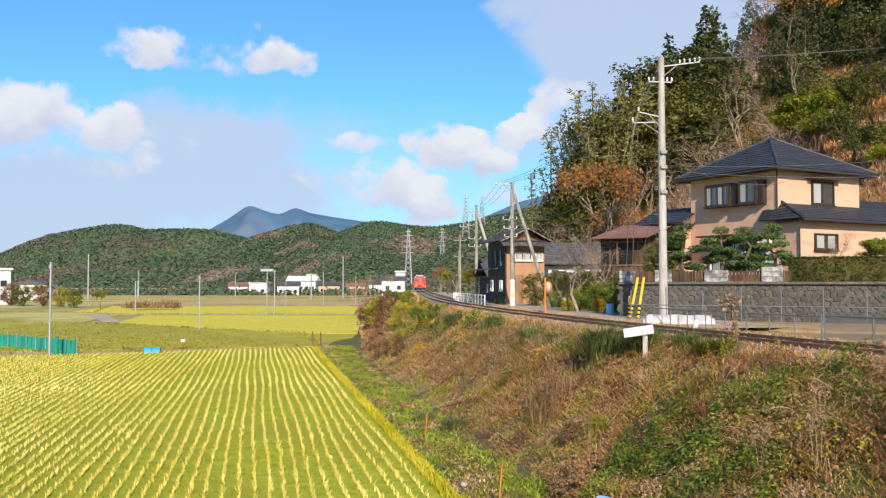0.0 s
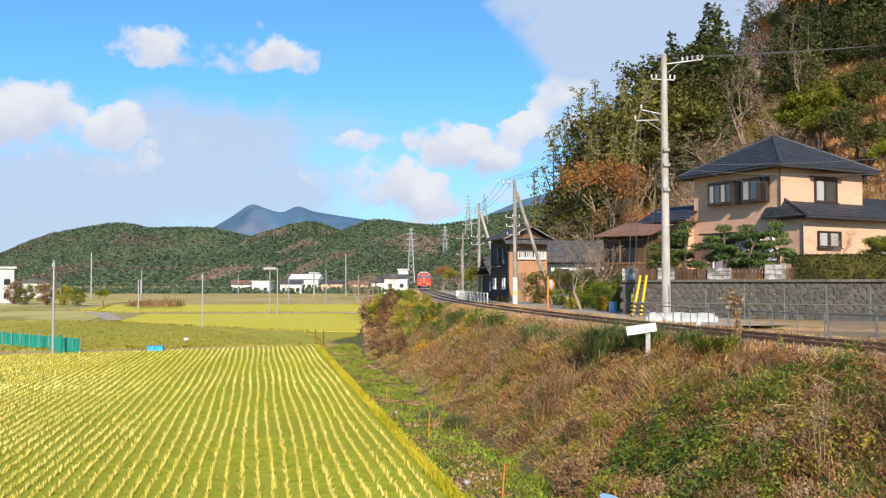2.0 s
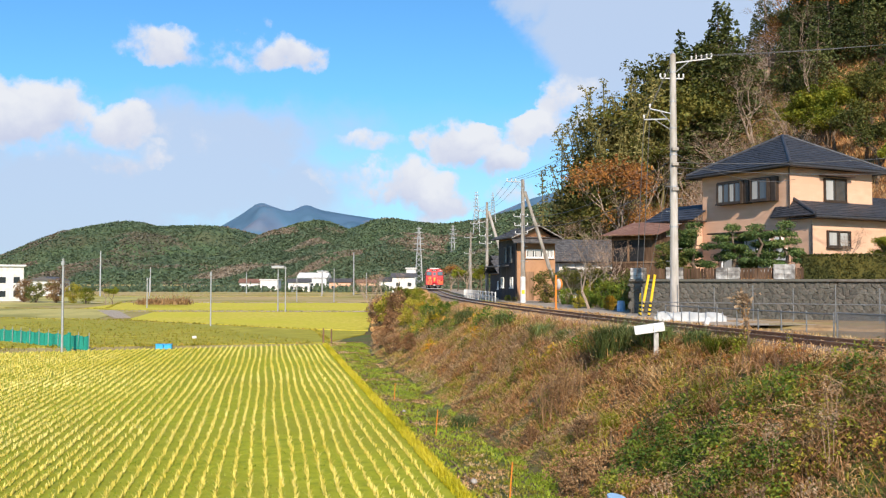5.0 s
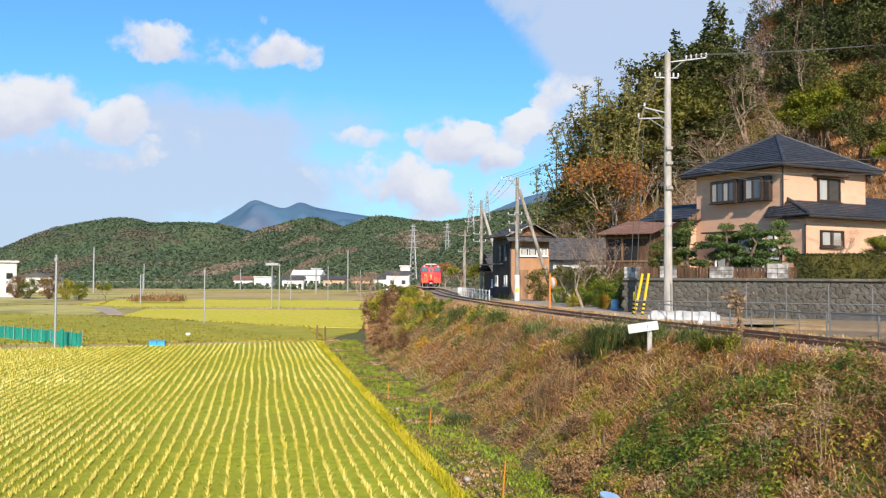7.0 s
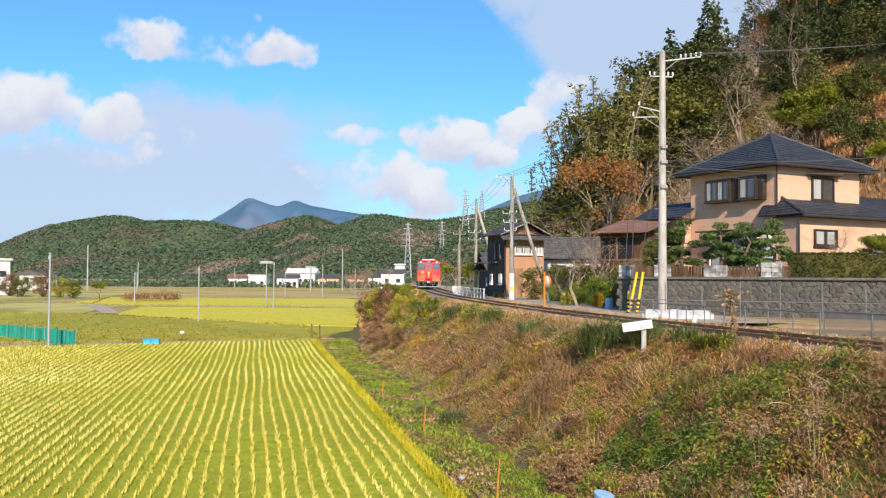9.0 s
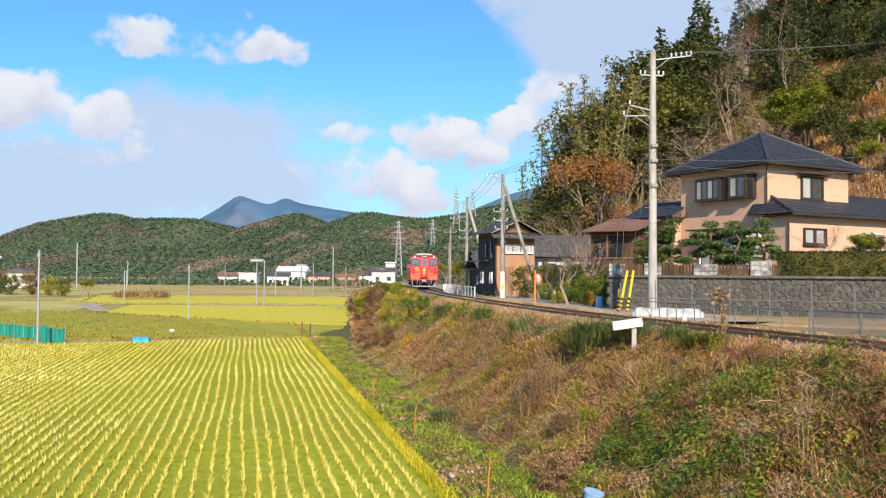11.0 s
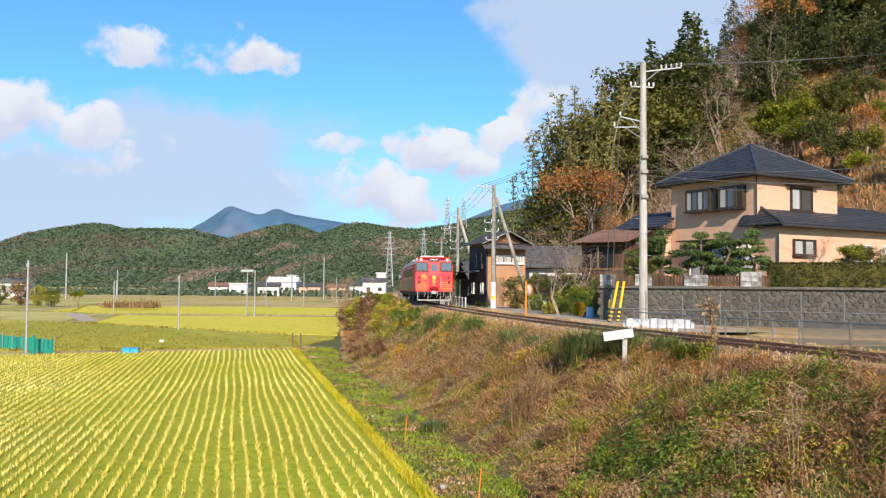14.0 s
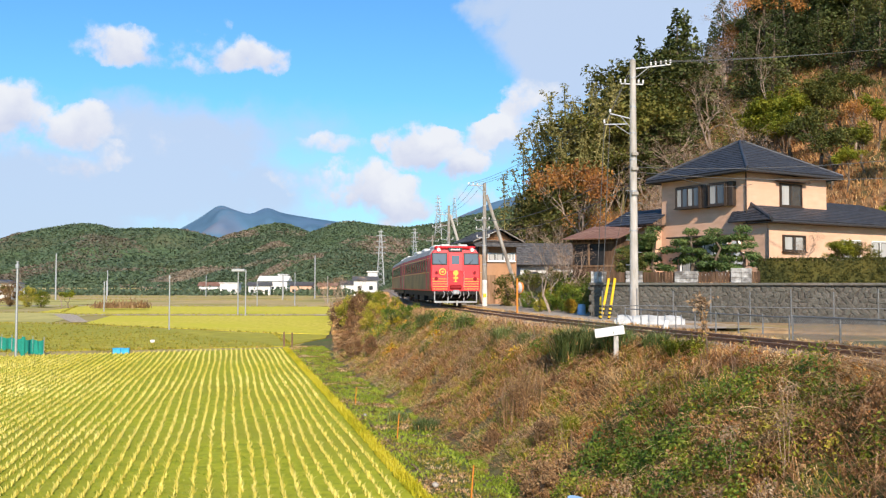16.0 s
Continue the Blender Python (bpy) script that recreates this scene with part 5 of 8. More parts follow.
def stakes():
    for x, y, h in ((-0.48, 25.1, 0.72), (1.06, 17.5, 0.80), (-2.1, 32.5, 0.6)):
        s = thing("marker_stake", "thin orange survey stake in the grass", "stake", pose(x, y, -0.02, 3, 4, 0), "survey stakes")
        part("rod", tube(bmesh.new(), (0, 0, -0.1), (0, 0, h), 0.015, 0.013, 6), M["orange_paint"], s)
    for x, y in ((-8.2, 61.5), (-8.9, 62.6), (-8.6, 60.6)):
        s = thing("wooden_post", "grey weathered wooden post at the paddy corner", "post", pose(x, y, -0.02), "paddy corner posts")
        part("rod", tube(bmesh.new(), (0, 0, -0.1), (0, 0, 1.0), 0.06, 0.05, 7), M["wood"], s)
    for x, y, sc in ((0.42, 19.2, 0.075), (-1.6, 29.5, 0.06)):
        bm = bmesh.new()
        bmesh.ops.create_icosphere(bm, subdivisions=2, radius=sc)
        for v in bm.verts:
            v.co *= 1 + 0.3 * noise.noise(v.co * 9)
            v.co.z *= 0.8
        ob = part("stone", bm, M["oldpole"])
        ob.matrix_basis = pose(x, y, sc * 0.5)
        tagged(ob, "pale rounded stone lying in the grass", "stone")
    # concrete channel edge along the paddy
    c = thing("channel_edge", "low grey concrete edging along the paddy", "edging", kind="structure")
    for k in range(40):
        y0 = 15 + k * 1.1
        b = part("edge_block", boxed(-0.02, 0, -0.1, 0.02, 1.06, -0.01 + 0.012 * (k % 3)), M["wood"], c)
        b.matrix_basis = Matrix.Translation((float(edge_x(y0)) + 0.42, y0, 0)) @ Matrix.Rotation(0.2013, 4, "Z")


stakes()


# ---- in the paddies ----


def net_fence():
    n = thing("net_fence", "sagging green net fence on thin poles", "net fence", pose(0, 0, 0))
    a, b = Vector((-21.9, 54.9, 0)), Vector((-38.0, 69.0, 0))
    k = 16
    rows, top = Rows(), []
    for i in range(k + 1):
        p = a.lerp(b, i / k)
        part("stake", tube(bmesh.new(), (p.x, p.y, -0.1), (p.x, p.y, 1.05), 0.02, None, 6), M["steel"], n)
    r = np.random.default_rng(8)
    m = 120
    V, F = [], []
    for i in range(m + 1):
        p = a.lerp(b, i / m)
        s = 0.12 * abs(math.sin(i * math.pi * k / m))
        w = 0.06 * math.sin(i * 1.7) + 0.03 * math.sin(i * 4.1)
        for j, z in enumerate((0.0, 0.45, 0.92)):
            V.append((p.x + w * (2 - j) * 0.5, p.y + w, max(0.0, z - s * j / 2)))
    for i in range(m):
        for j in range(2):
            F.append((i * 3 + j, (i + 1) * 3 + j, (i + 1) * 3 + j + 1, i * 3 + j + 1))
    raw("net", V, F, M["net"], n)
    part("roll", tube(bmesh.new(), (-22.6, 53.6, -0.05), (-22.55, 53.6, 1.15), 0.14, 0.10, 10), M["net"], n, "bundled green net against the pole")


net_fence()
for x in (-17.85, -17.35):
    c = thing("crate", "bright blue plastic crate at the paddy edge", "crate", pose(x, 55.6, 0.0, 0, 0, 8), "blue crates")
    bm = bmesh.new()
    box(bm, -0.23, -0.2, 0.03, 0.23, 0.2, 0.32, bevel=0.03)
    part("tub", bm, M["blue"], c)
    part("rim", boxed(-0.245, -0.22, 0.32, 0.245, 0.22, 0.36, bevel=0.01), M["blue"], c)
bm = boxed(-0.16, -0.12, 0.0, 0.16, 0.12, 0.2, bevel=0.04)
ob = part("sack", bm, M["white"])
ob.matrix_basis = pose(-18.7, 66.0, 0.02, 0, 0, 20)
tagged(ob, "small white sack lying on the fallow paddy", "sack")


def far_house(x, y, z, w, d, h, wall, roofm, label, rz=0, gable=True, storeys=1):
    f = thing("house", label, "house", pose(x, y, z, 0, 0, rz), "far houses")
    part("wall", boxed(-w / 2, -d / 2, -1, w / 2, d / 2, h), wall, f)
    bm = bmesh.new()
    o, rise = 0.6, w * 0.18 if gable else 0.3
    if gable:
        pts = ((-w / 2 - o, -d / 2 - o, h), (w / 2 + o, -d / 2 - o, h), (w / 2 + o, d / 2 + o, h), (-w / 2 - o, d / 2 + o, h), (-w / 2 - o, 0, h + rise), (w / 2 + o, 0, h + rise))
        v = [bm.verts.new(p) for p in pts]
        for q in ((0, 1, 5, 4), (2, 3, 4, 5), (1, 2, 5), (3, 0, 4), (3, 2, 1, 0)):
            bm.faces.new([v[i] for i in q])
    else:
        box(bm, -w / 2 - 0.4, -d / 2 - 0.4, h, w / 2 + 0.4, d / 2 + 0.4, h + 0.4, bevel=0.05)
    part("roof", bm, roofm, f)
    for s in range(storeys):
        for k in range(max(2, int(w / 2.5))):
            xx = -w / 2 + (k + 0.5) * w / max(2, int(w / 2.5))
            part("window", boxed(xx - 0.6, -d / 2 - 0.06, s * 2.8 + 0.9, xx + 0.6, -d / 2 - 0.004, s * 2.8 + 2.1), M["glass"], f)


far_house(-93.2, 186, 0, 8, 8, 7.0, M["white"], M["whiteframe"], "white two-storey house with flat roof", 40, False, 2)
far_house(-111, 250, 0, 6, 9, 4.2, M["white"], M["oldtile"], "white gabled storehouse among trees", 85, True)
far_house(-82, 372, 0, 9, 7, 3.4, M["white"], M["rustroof"], "low far house with red roof", 4)
far_house(-73, 365, 0, 7, 7, 4.4, M["white"], M["white"], "white far building with pale roof", 0, False)
far_house(-64, 420, 1, 13, 9, 4.6, M["white"], M["white"], "large white far building with pale roof", -4, True)
far_house(-61, 426, 3, 4, 5, 5.4, M["white"], M["white"], "white far building with small tower", 0, False)
far_house(-59, 350, 0, 8, 7, 3.6, M["white"], M["oldtile"], "low far house with grey roof", 6)
far_house(-48, 390, 0, 9, 7, 3.6, M["siding"], M["oldtile"], "pinkish far house with grey roof", 0)
far_house(-38, 400, 0, 8, 7, 3.4, M["siding"], M["rustroof"], "pinkish far house with rusty roof", 3)
far_house(-15.5, 285, 1.6, 7, 7, 3.8, M["white"], M["oldtile"], "white house with grey tiled roof beyond the bank", 3)
far_house(-13.5, 292, 1.6, 3, 4, 6.4, M["white"], M["white"], "white house with upper storey", 0, False)
far_house(-27, 400, 0, 10, 6, 4.0, M["white"], M["oldtile"], "low far house with grey roof", -5)


# ---- the garden below the terrace ----


def garden_fences():
    f = thing("garden_fence", "grey steel pipe fence with sagging net", "fence")
    a, b = Vector((7.3, 35.6, 2.62)), Vector((18.0, 29.0, 2.62))
    n = 9
    for i in range(n + 1):
        p = a.lerp(b, i / n)
        part("post", tube(bmesh.new(), p - Vector((0, 0, 0.2)), p + Vector((0, 0, 1.35 + 0.1 * (i % 2))), 0.022, None, 6), M["fencesteel"], f)
    for z in (0.78,):
        for i in range(n):
            part("pipe", tube(bmesh.new(), a.lerp(b, i / n) + Vector((0, 0, z)), a.lerp(b, (i + 1) / n) + Vector((0, 0, z)), 0.018, None, 6), M["fencesteel"], f)
    g = thing("garden_fence", "low steel pipe fence between the track and the garden", "fence")
    a, b = Vector((7.7, 33.4, 2.6)), Vector((10.15, 24.6, 2.6))
    n = 8
    for i in range(n + 1):
        p = a.lerp(b, i / n)
        part("post", tube(bmesh.new(), p - Vector((0, 0, 0.2)), p + Vector((0, 0, 0.78)), 0.022, None, 6), M["fencesteel"], g)
    for i in range(n):
        p, q = a.lerp(b, i / n), a.lerp(b, (i + 1) / n)
        part("pipe", tube(bmesh.new(), p + Vector((0, 0, 0.72)), q + Vector((0, 0, 0.72)), 0.018, None, 6), M["fencesteel"], g)
    c = thing("chain_link_fence", "low galvanised chain-link fence panel", "fence")
    a, b = Vector((10.2, 24.5, 2.58)), Vector((13.2, 17.0, 2.58))
    n = 5
    for i in range(n + 1):
        p = a.lerp(b, i / n)
        part("post", tube(bmesh.new(), p - Vector((0, 0, 0.2)), p + Vector((0, 0, 0.80)), 0.026, None, 6), M["fencesteel"], c)
    for i in range(n):
        p, q = a.lerp(b, i / n), a.lerp(b, (i + 1) / n)
        for z in (0.78, 0.06):
            part("pipe", tube(bmesh.new(), p + Vector((0, 0, z)), q + Vector((0, 0, z)), 0.02, None, 6), M["fencesteel"], c)
        bm = bmesh.new()
        L = (q - p).length
        d = (q - p).normalized()
        for k in range(int(L / 0.075) + 10):
            for s in (1, -1):
                x0 = k * 0.075 - (0.0 if s > 0 else -0.72) - (0.72 if s > 0 else 0.72)
                pa, pb = x0, x0 + s * 0.72
                za, zb = 0.06, 0.78
                lo, hi = max(0, min(pa, pb)), min(L, max(pa, pb))
                if hi - lo < 0.02:
                    continue
                fz = lambda x: za + (zb - za) * (x - pa) / (pb - pa)
                tube(bm, p + d * lo + Vector((0, 0, fz(lo))), p + d * hi + Vector((0, 0, fz(hi))), 0.006, None, 3)
        part("mesh", bm, M["fencesteel"], c)


garden_fences()


def garden_plot():
    tagged(part("garden_soil", prism(bmesh.new(), [(8.0, 34.5), (10.4, 25.0), (18, 26.5), (18.4, 34.9), (9, 39.8)], 2.3, 2.66), M["bed"]), "dry tan garden soil below the wall", "garden bed", kind="structure")
    for k in range(5):
        a, b = Vector((9.4 + k * 0.35, 33.8 - k * 1.1, 2.66)), Vector((15.5 + k * 0.3, 31.0 - k * 1.1, 2.66))
        bm = bmesh.new()
        tube(bm, a, b, 0.20, None, 8)
        for v in bm.verts:
            v.co.z = 2.62 + max(0, v.co.z - 2.62) * 0.7 + 0.03 * noise.noise(v.co * 2)
        tagged(part("soil_ridge", bm, M["bed"]), "raised ridge of garden soil", "garden bed", kind="structure")
    # plastic-covered tunnel
    t = thing("plastic_tunnel", "low white plastic sheet tunnel over vegetables", "plant tunnel", pose(7.35, 33.6, 2.62, 0, 0, -14))
    V, F = [], []
    n, m = 40, 10
    for i in range(n + 1):
        for j in range(m + 1):
            a = math.pi * j / m
            x = i / n * 2.5
            w = 1 + 0.12 * noise.noise((x * 3, j * 0.5, 2))
            V.append((x, -0.32 * math.cos(a) * w, 0.46 * math.sin(a) * w * (1 if 1 < i < n - 1 else 0.75)))
    for i in range(n):
        for j in range(m):
            F.append((i * (m + 1) + j, (i + 1) * (m + 1) + j, (i + 1) * (m + 1) + j + 1, i * (m + 1) + j + 1))
    raw("sheet", V, F, M["sheet"], t)
    for i in range(5):
        bm = bmesh.new()
        pts = [Vector((0.1 + i * 0.57, -0.36 * math.cos(math.pi * j / 8), 0.50 * math.sin(math.pi * j / 8))) for j in range(9)]
        for p, q in zip(pts, pts[1:]):
            tube(bm, p, q, 0.01, None, 5)
        part("hoop", bm, M["steel"], t)
    w = part("white_stake", boxed(-0.07, -0.05, -0.15, 0.07, 0.05, 0.42, bevel=0.02), M["white"])
    w.matrix_basis = pose(8.2, 30.0, 2.62, 0, 14, 0)
    tagged(w, "short white leaning marker stake by the track", "stake")
    b = thing("barrel", "light blue plastic barrel beside the lane", "barrel", pose(7.95, 43.6, 2.62) @ Matrix.Diagonal((0.66, 0.66, 0.72, 1)))
    bm = bmesh.new()
    for z0, z1, r0, r1 in ((0, 0.1, 0.25, 0.29), (0.1, 0.4, 0.29, 0.30), (0.4, 0.7, 0.30, 0.29), (0.7, 0.85, 0.29, 0.24)):
        tube(bm, (0, 0, z0), (0, 0, z1), r0, r1, 16)
    part("drum", bm, M["paleblue"], b)
    part("lid", tube(bmesh.new(), (0, 0, 0.85), (0, 0, 0.9), 0.26, 0.25, 16), M["paleblue"], b)


garden_plot()


def terrace_fence():
    top = 4.29
    f = thing("block_fence", "concrete block pillars with brown board fence on the wall", "fence")
    a, b = Vector((7.95, 41.15, top)), Vector((14.3, 37.7, top))
    d = (b - a).normalized()
    ang = math.atan2(d.y, d.x)
    L = (b - a).length
    for s0, s1, hh in ((1.6, 2.35, 0.52), (3.75, 4.75, 0.5), (6.1, 6.95, 0.62), (0.0, 0.7, 0.5)):
        T = Matrix.Translation(a + d * s0) @ Matrix.Rotation(ang, 4, "Z")
        for k in range(3):
            for i in range(2):
                w = (s1 - s0) / 2
                part("block", boxed(i * w + 0.005, -0.1, k * hh / 3 + 0.004, (i + 1) * w - 0.005, 0.1, (k + 1) * hh / 3 - 0.004, bevel=0.012, m=T), M["block"], f)
    k = 0
    s = 0.0
    while s < L:
        T = Matrix.Translation(a + d * s) @ Matrix.Rotation(ang, 4, "Z")
        part("board", boxed(0.01, 0.02, 0.02, 0.13, 0.045, 0.46 + 0.02 * (k % 2), m=T), M["darkwood"], f)
        s += 0.14
        k += 1


terrace_fence()


def bucket():
    x, y = 2.85, 16.5
    b = thing("bucket", "small blue plastic bucket among the weeds", "bucket", pose(x, y, float(ground_z(x, y)) - 0.02, 8, 12, 0))
    part("tub", tube(bmesh.new(), (0, 0, 0), (0, 0, 0.3), 0.13, 0.17, 18), M["paleblue"], b)
    part("rim", tube(bmesh.new(), (0, 0, 0.29), (0, 0, 0.32), 0.185, 0.185, 18), M["paleblue"], b)


bucket()


# ---- the near paddy: stubble rows ----


def stubble():
    r = np.random.default_rng(11)
    u = np.array([math.sin(-0.2013), math.cos(-0.2013)])       # along the rows
    P = []
    for k in range(125):
        off = 0.55 + k * 0.302
        ln = np.arange(9, 62, 0.16) + r.uniform(-0.03, 0.03)
        ln = ln[r.random(len(ln)) > 0.05]
        wob = 0.04 * np.sin(ln * 0.35 + k * 0.7) + r.normal(0, 0.015, len(ln))
        x = edge_x(ln) - off / math.cos(0.2013) + wob
        y = ln + r.normal(0, 0.03, len(ln))
        keep = (x > -0.49 * y - 2) & (y < 44 + (x + 45) * 16 / 36.7)
        P.append(np.stack([x[keep], y[keep], np.full(keep.sum(), 0.02)], 1))
    P = np.concatenate(P)
    near = P[:, 1] < 34
    for sel, n, w, sd in ((near, 6, 0.013, 1), (~near, 3, 0.024, 2)):
        V, F = blades(P[sel], 0.16, w, 0.75, n, sd, 0.35)
        tagged(raw("rice_stubble", V, F, M["straw"]), "pale yellow rows of cut rice stubble with regrown blades", "stubble", kind="stuff")
    # short green regrowth between the rows
    n = 11000
    y = r.uniform(12, 46, n) ** 1.0
    x = edge_x(y) - r.uniform(0.2, 1, n) * (edge_x(y) + 0.49 * y + 1)
    V, F = blades(np.stack([x, y, np.full(n, 0.02)], 1), 0.055, 0.012, 0.9, 2, 3, 0.3)
    tagged(raw("regrowth", V, F, M["grass"]), "short green regrowth covering the paddy floor", "grass", kind="stuff")
    # uncut rice edge
    y = np.arange(12, 60, 0.05)
    y = np.repeat(y, 4) + r.normal(0, 0.05, len(y) * 4)
    x = edge_x(y) - r.uniform(-0.04, 0.26, len(y))
    V, F = blades(np.stack([x, y, np.full(len(y), 0.0)], 1), 0.22, 0.011, 0.6, 3, 4, 0.4)
    tagged(raw("rice_edge", V, F, M["rice_edge"]), "strip of yellow-green rice left along the paddy edge", "rice plants", kind="stuff")
    # weeds on the strip behind the near paddy and over the fallow field
    n = 9000
    x, y = r.uniform(-42, -7, n), r.uniform(46, 100, n)
    k = (y > 46 + (x + 45) * 15.5 / 36 ) & (y < 62 + (-x - 9) * 1.5) & (r.random(n) > (y - 46) / 75)
    V, F = blades(np.stack([x, y, np.full(n, 0.02)], 1)[k], 0.16, 0.03, 1.0, 3, 5, 0.5)
    tagged(raw("fallow_weeds", V, F, M["olive"]), "olive and straw weeds over the fallow paddy", "weeds", kind="stuff")


stubble()


# ---- the bank ----


def patch(x, y, s, seed):
    return np.array([noise.noise((a * s + seed, b * s, seed)) for a, b in zip(x, y)])


def bank_cover():
    r = np.random.default_rng(21)

    def spread(n, y0, y1, f0, f1, power=1.6):
        """Places on the bank: f is 0 at its toe and 1 at the track's shoulder; denser where it is near."""
        y = y0 + (y1 - y0) * r.random(n) ** power
        toe = toe_x(y)
        f = r.uniform(f0, f1, n)
        return toe + f * (track_x(y) - 2.1 - toe), y, f

    def put(name, label, cat, x, y, keep, h, w, lean, n, mat, seed, droop=0.5, down=None):
        x, y = x[keep], y[keep]
        V, F = blades(np.stack([x, y, ground_z(x, y) - 0.03], 1), h[keep] if isinstance(h, np.ndarray) else h, w, lean, n, seed, droop, down)
        tagged(raw(name, V, F, M[mat]), label, cat, kind="stuff")

    DOWN = math.pi + 0.25          # the way the bank falls
    # matted dry grass combed down the slope, in drifts of four tones
    x, y, f = spread(46000, 8, 75, 0.02, 1.12)
    p = patch(x, y, 0.5, 3) + 0.6 * patch(x, y, 1.4, 5)
    q = patch(x, y, 0.35, 8) + 0.5 * patch(x, y, 1.1, 12)
    h = (0.10 + 0.20 * r.random(len(x))) * (0.55 + 0.6 * np.clip(f * 2, 0, 1)) * (1 + 0.5 * np.clip(p, -0.6, 0.8))
    near = (x > 3.2) & (y < 22)
    leafy = (y < 20.5) & (f > 0.12) & (f < 0.9)      # here leafy weeds hide most of the grass
    keep = ~leafy | (r.random(len(x)) < 0.6)
    u = r.random(len(x))
    straw, tan, red = (q > 0.22) & ~near, (q <= 0.22) & (q > -0.2), q <= -0.2
    put("straw_mat", "pale straw-coloured dead grass matted on the bank", "dry grass", x, y, straw & keep & (p > -0.6), h, 0.010, 2.8, 3, "paledry", 30, 1.0, DOWN)
    put("dry_grass", "brown dry grass and withered vines on the bank", "dry grass", x, y, (tan | (near & (q > 0.22))) & keep & (y > 14.5 + 3 * p) & (u < 0.85), h, 0.011, 2.4, 3, "dry", 31, 0.95, DOWN)
    put("withered_grass", "dark reddish withered grass on the bank", "dry grass", x, y, ((red & (u < 0.9)) | (y <= 14.5 + 3 * p)) & ~straw & keep, h * 1.15, 0.011, 2.0, 3, "rustleaf", 36, 0.9, DOWN)
    x, y, f = spread(9000, 75, 200, 0.0, 1.1, 1.3)
    put("dry_grass", "brown dry grass on the far bank", "dry grass", x, y, x < 999, 0.5, 0.04, 0.9, 3, "dry", 32, 0.6)
    # olive weeds
    x, y, f = spread(17000, 8, 75, -0.05, 1.05)
    p = patch(x, y, 0.6, 9) + 0.5 * patch(x, y, 1.5, 10)
    put("olive_weeds", "olive-green weeds among the dry grass", "weeds", x, y, (p > 0.05) & (f > 0.1) & ((y > 17) | (r.random(len(x)) < 0.3)), 0.16 + 0.16 * r.random(len(x)), 0.013, 1.2, 4, "olive", 33, 0.7)
    # low green cover at the foot, running a little way up the slope
    x, y, f = spread(16000, 9, 42, -0.05, 0.48, 1.4)
    p = patch(x, y, 0.55, 14) + 0.5 * patch(x, y, 1.6, 17) + 0.25 - 1.1 * f
    put("foot_grass", "low green grass creeping up the foot of the bank", "grass", x, y, p > 0.05, 0.13, 0.012, 1.3, 3, "grass", 37, 0.6)
    put("foot_straw", "flattened dry grass at the foot of the bank", "dry grass", x, y, (p <= 0.05) & (p > -0.5), 0.10, 0.012, 1.9, 3, "rustleaf", 39, 0.8)
    n = 17000
    y = 9 + 54 * r.random(n) ** 1.6
    x = edge_x(y) + 0.06 + 2.6 * r.random(n)
    p = patch(x, y, 0.7, 14) + 0.6 * patch(x, y, 2.2, 19)
    put("verge_grass", "short green grass on the verge below the bank", "grass", x, y, p > -0.15, 0.085, 0.013, 1.3, 3, "grass", 34, 0.6)
    put("verge_weeds", "olive weeds in patches on the verge", "weeds", x, y, (p <= 0.0) & (p > -0.5), 0.08, 0.014, 1.4, 3, "olive", 38, 0.6)
    put("verge_straw", "dry brown grass patches on the verge", "dry grass", x, y, p < -0.30, 0.07, 0.011, 1.7, 3, "paledry", 35, 0.7)

    # leafy weeds: mounds whose leaves sit on a lumpy shell
    def mounds(name, label, places, per, size, mat, seed, skirt=0.0):
        rr = np.random.default_rng(seed)
        C = []
        for a, b, w, hh in places:
            hh = hh + (0.26 if b < 20 else 0.12)
            k = int(1.3 * per * w * w * rr.uniform(0.8, 1.2)) + 20
            d = rr.normal(size=(k, 3))
            d[:, 2] = np.abs(d[:, 2]) * 1.1 + skirt
            d /= np.linalg.norm(d, axis=1)[:, None]
            lump = np.array([noise.noise((v[0] * 2.3 + a, v[1] * 2.3 + b, v[2] * 2.3)) for v in d])
            d *= ((1 + 0.45 * lump) * rr.uniform(0.62, 1.06, k))[:, None]
            q = d * (w, w, hh) + (a, b, -0.05)
            q[:, 2] += ground_z(q[:, 0], q[:, 1])
            C.append(q)
        V, F = leaves(np.concatenate(C), size, seed, 0.3)
        tagged(raw(name, V, F, M[mat]), label, "weeds", kind="stuff")

    def scatter(n, y0, y1, f0, f1, w0, w1, tall, seed, thr=-9.0, s=0.45):
        x, y, f = spread(n, y0, y1, f0, f1, 1.15)
        k = patch(x, y, s, seed) > thr
        w = r.uniform(w0, w1, n)
        return [(a, b, c, c * tall * r.uniform(0.8, 1.3)) for a, b, c in zip(x[k], y[k], w[k])]

    # dark leafy drift on the near bank, with lit crowns and dark hollows
    G = [(3.86, 18.4, 0.62, 0.5), (3.5, 18.1, 0.5, 0.4), (4.0, 17.6, 0.55, 0.5), (4.5, 16.4, 0.6, 0.5), (5.0, 14.7, 0.6, 0.5), (4.6, 18.7, 0.45, 0.4), (5.9, 17.1, 0.5, 0.45), (6.4, 17.1, 0.5, 0.4), (5.4, 17.4, 0.5, 0.35), (4.2, 15.2, 0.5, 0.4),
         (5.9, 16.1, 0.4, 0.4), (7.2, 16.4, 0.5, 0.4), (4.6, 17.3, 0.4, 0.3), (2.9, 17.3, 0.4, 0.3), (6.9, 15.6, 0.4, 0.4)]
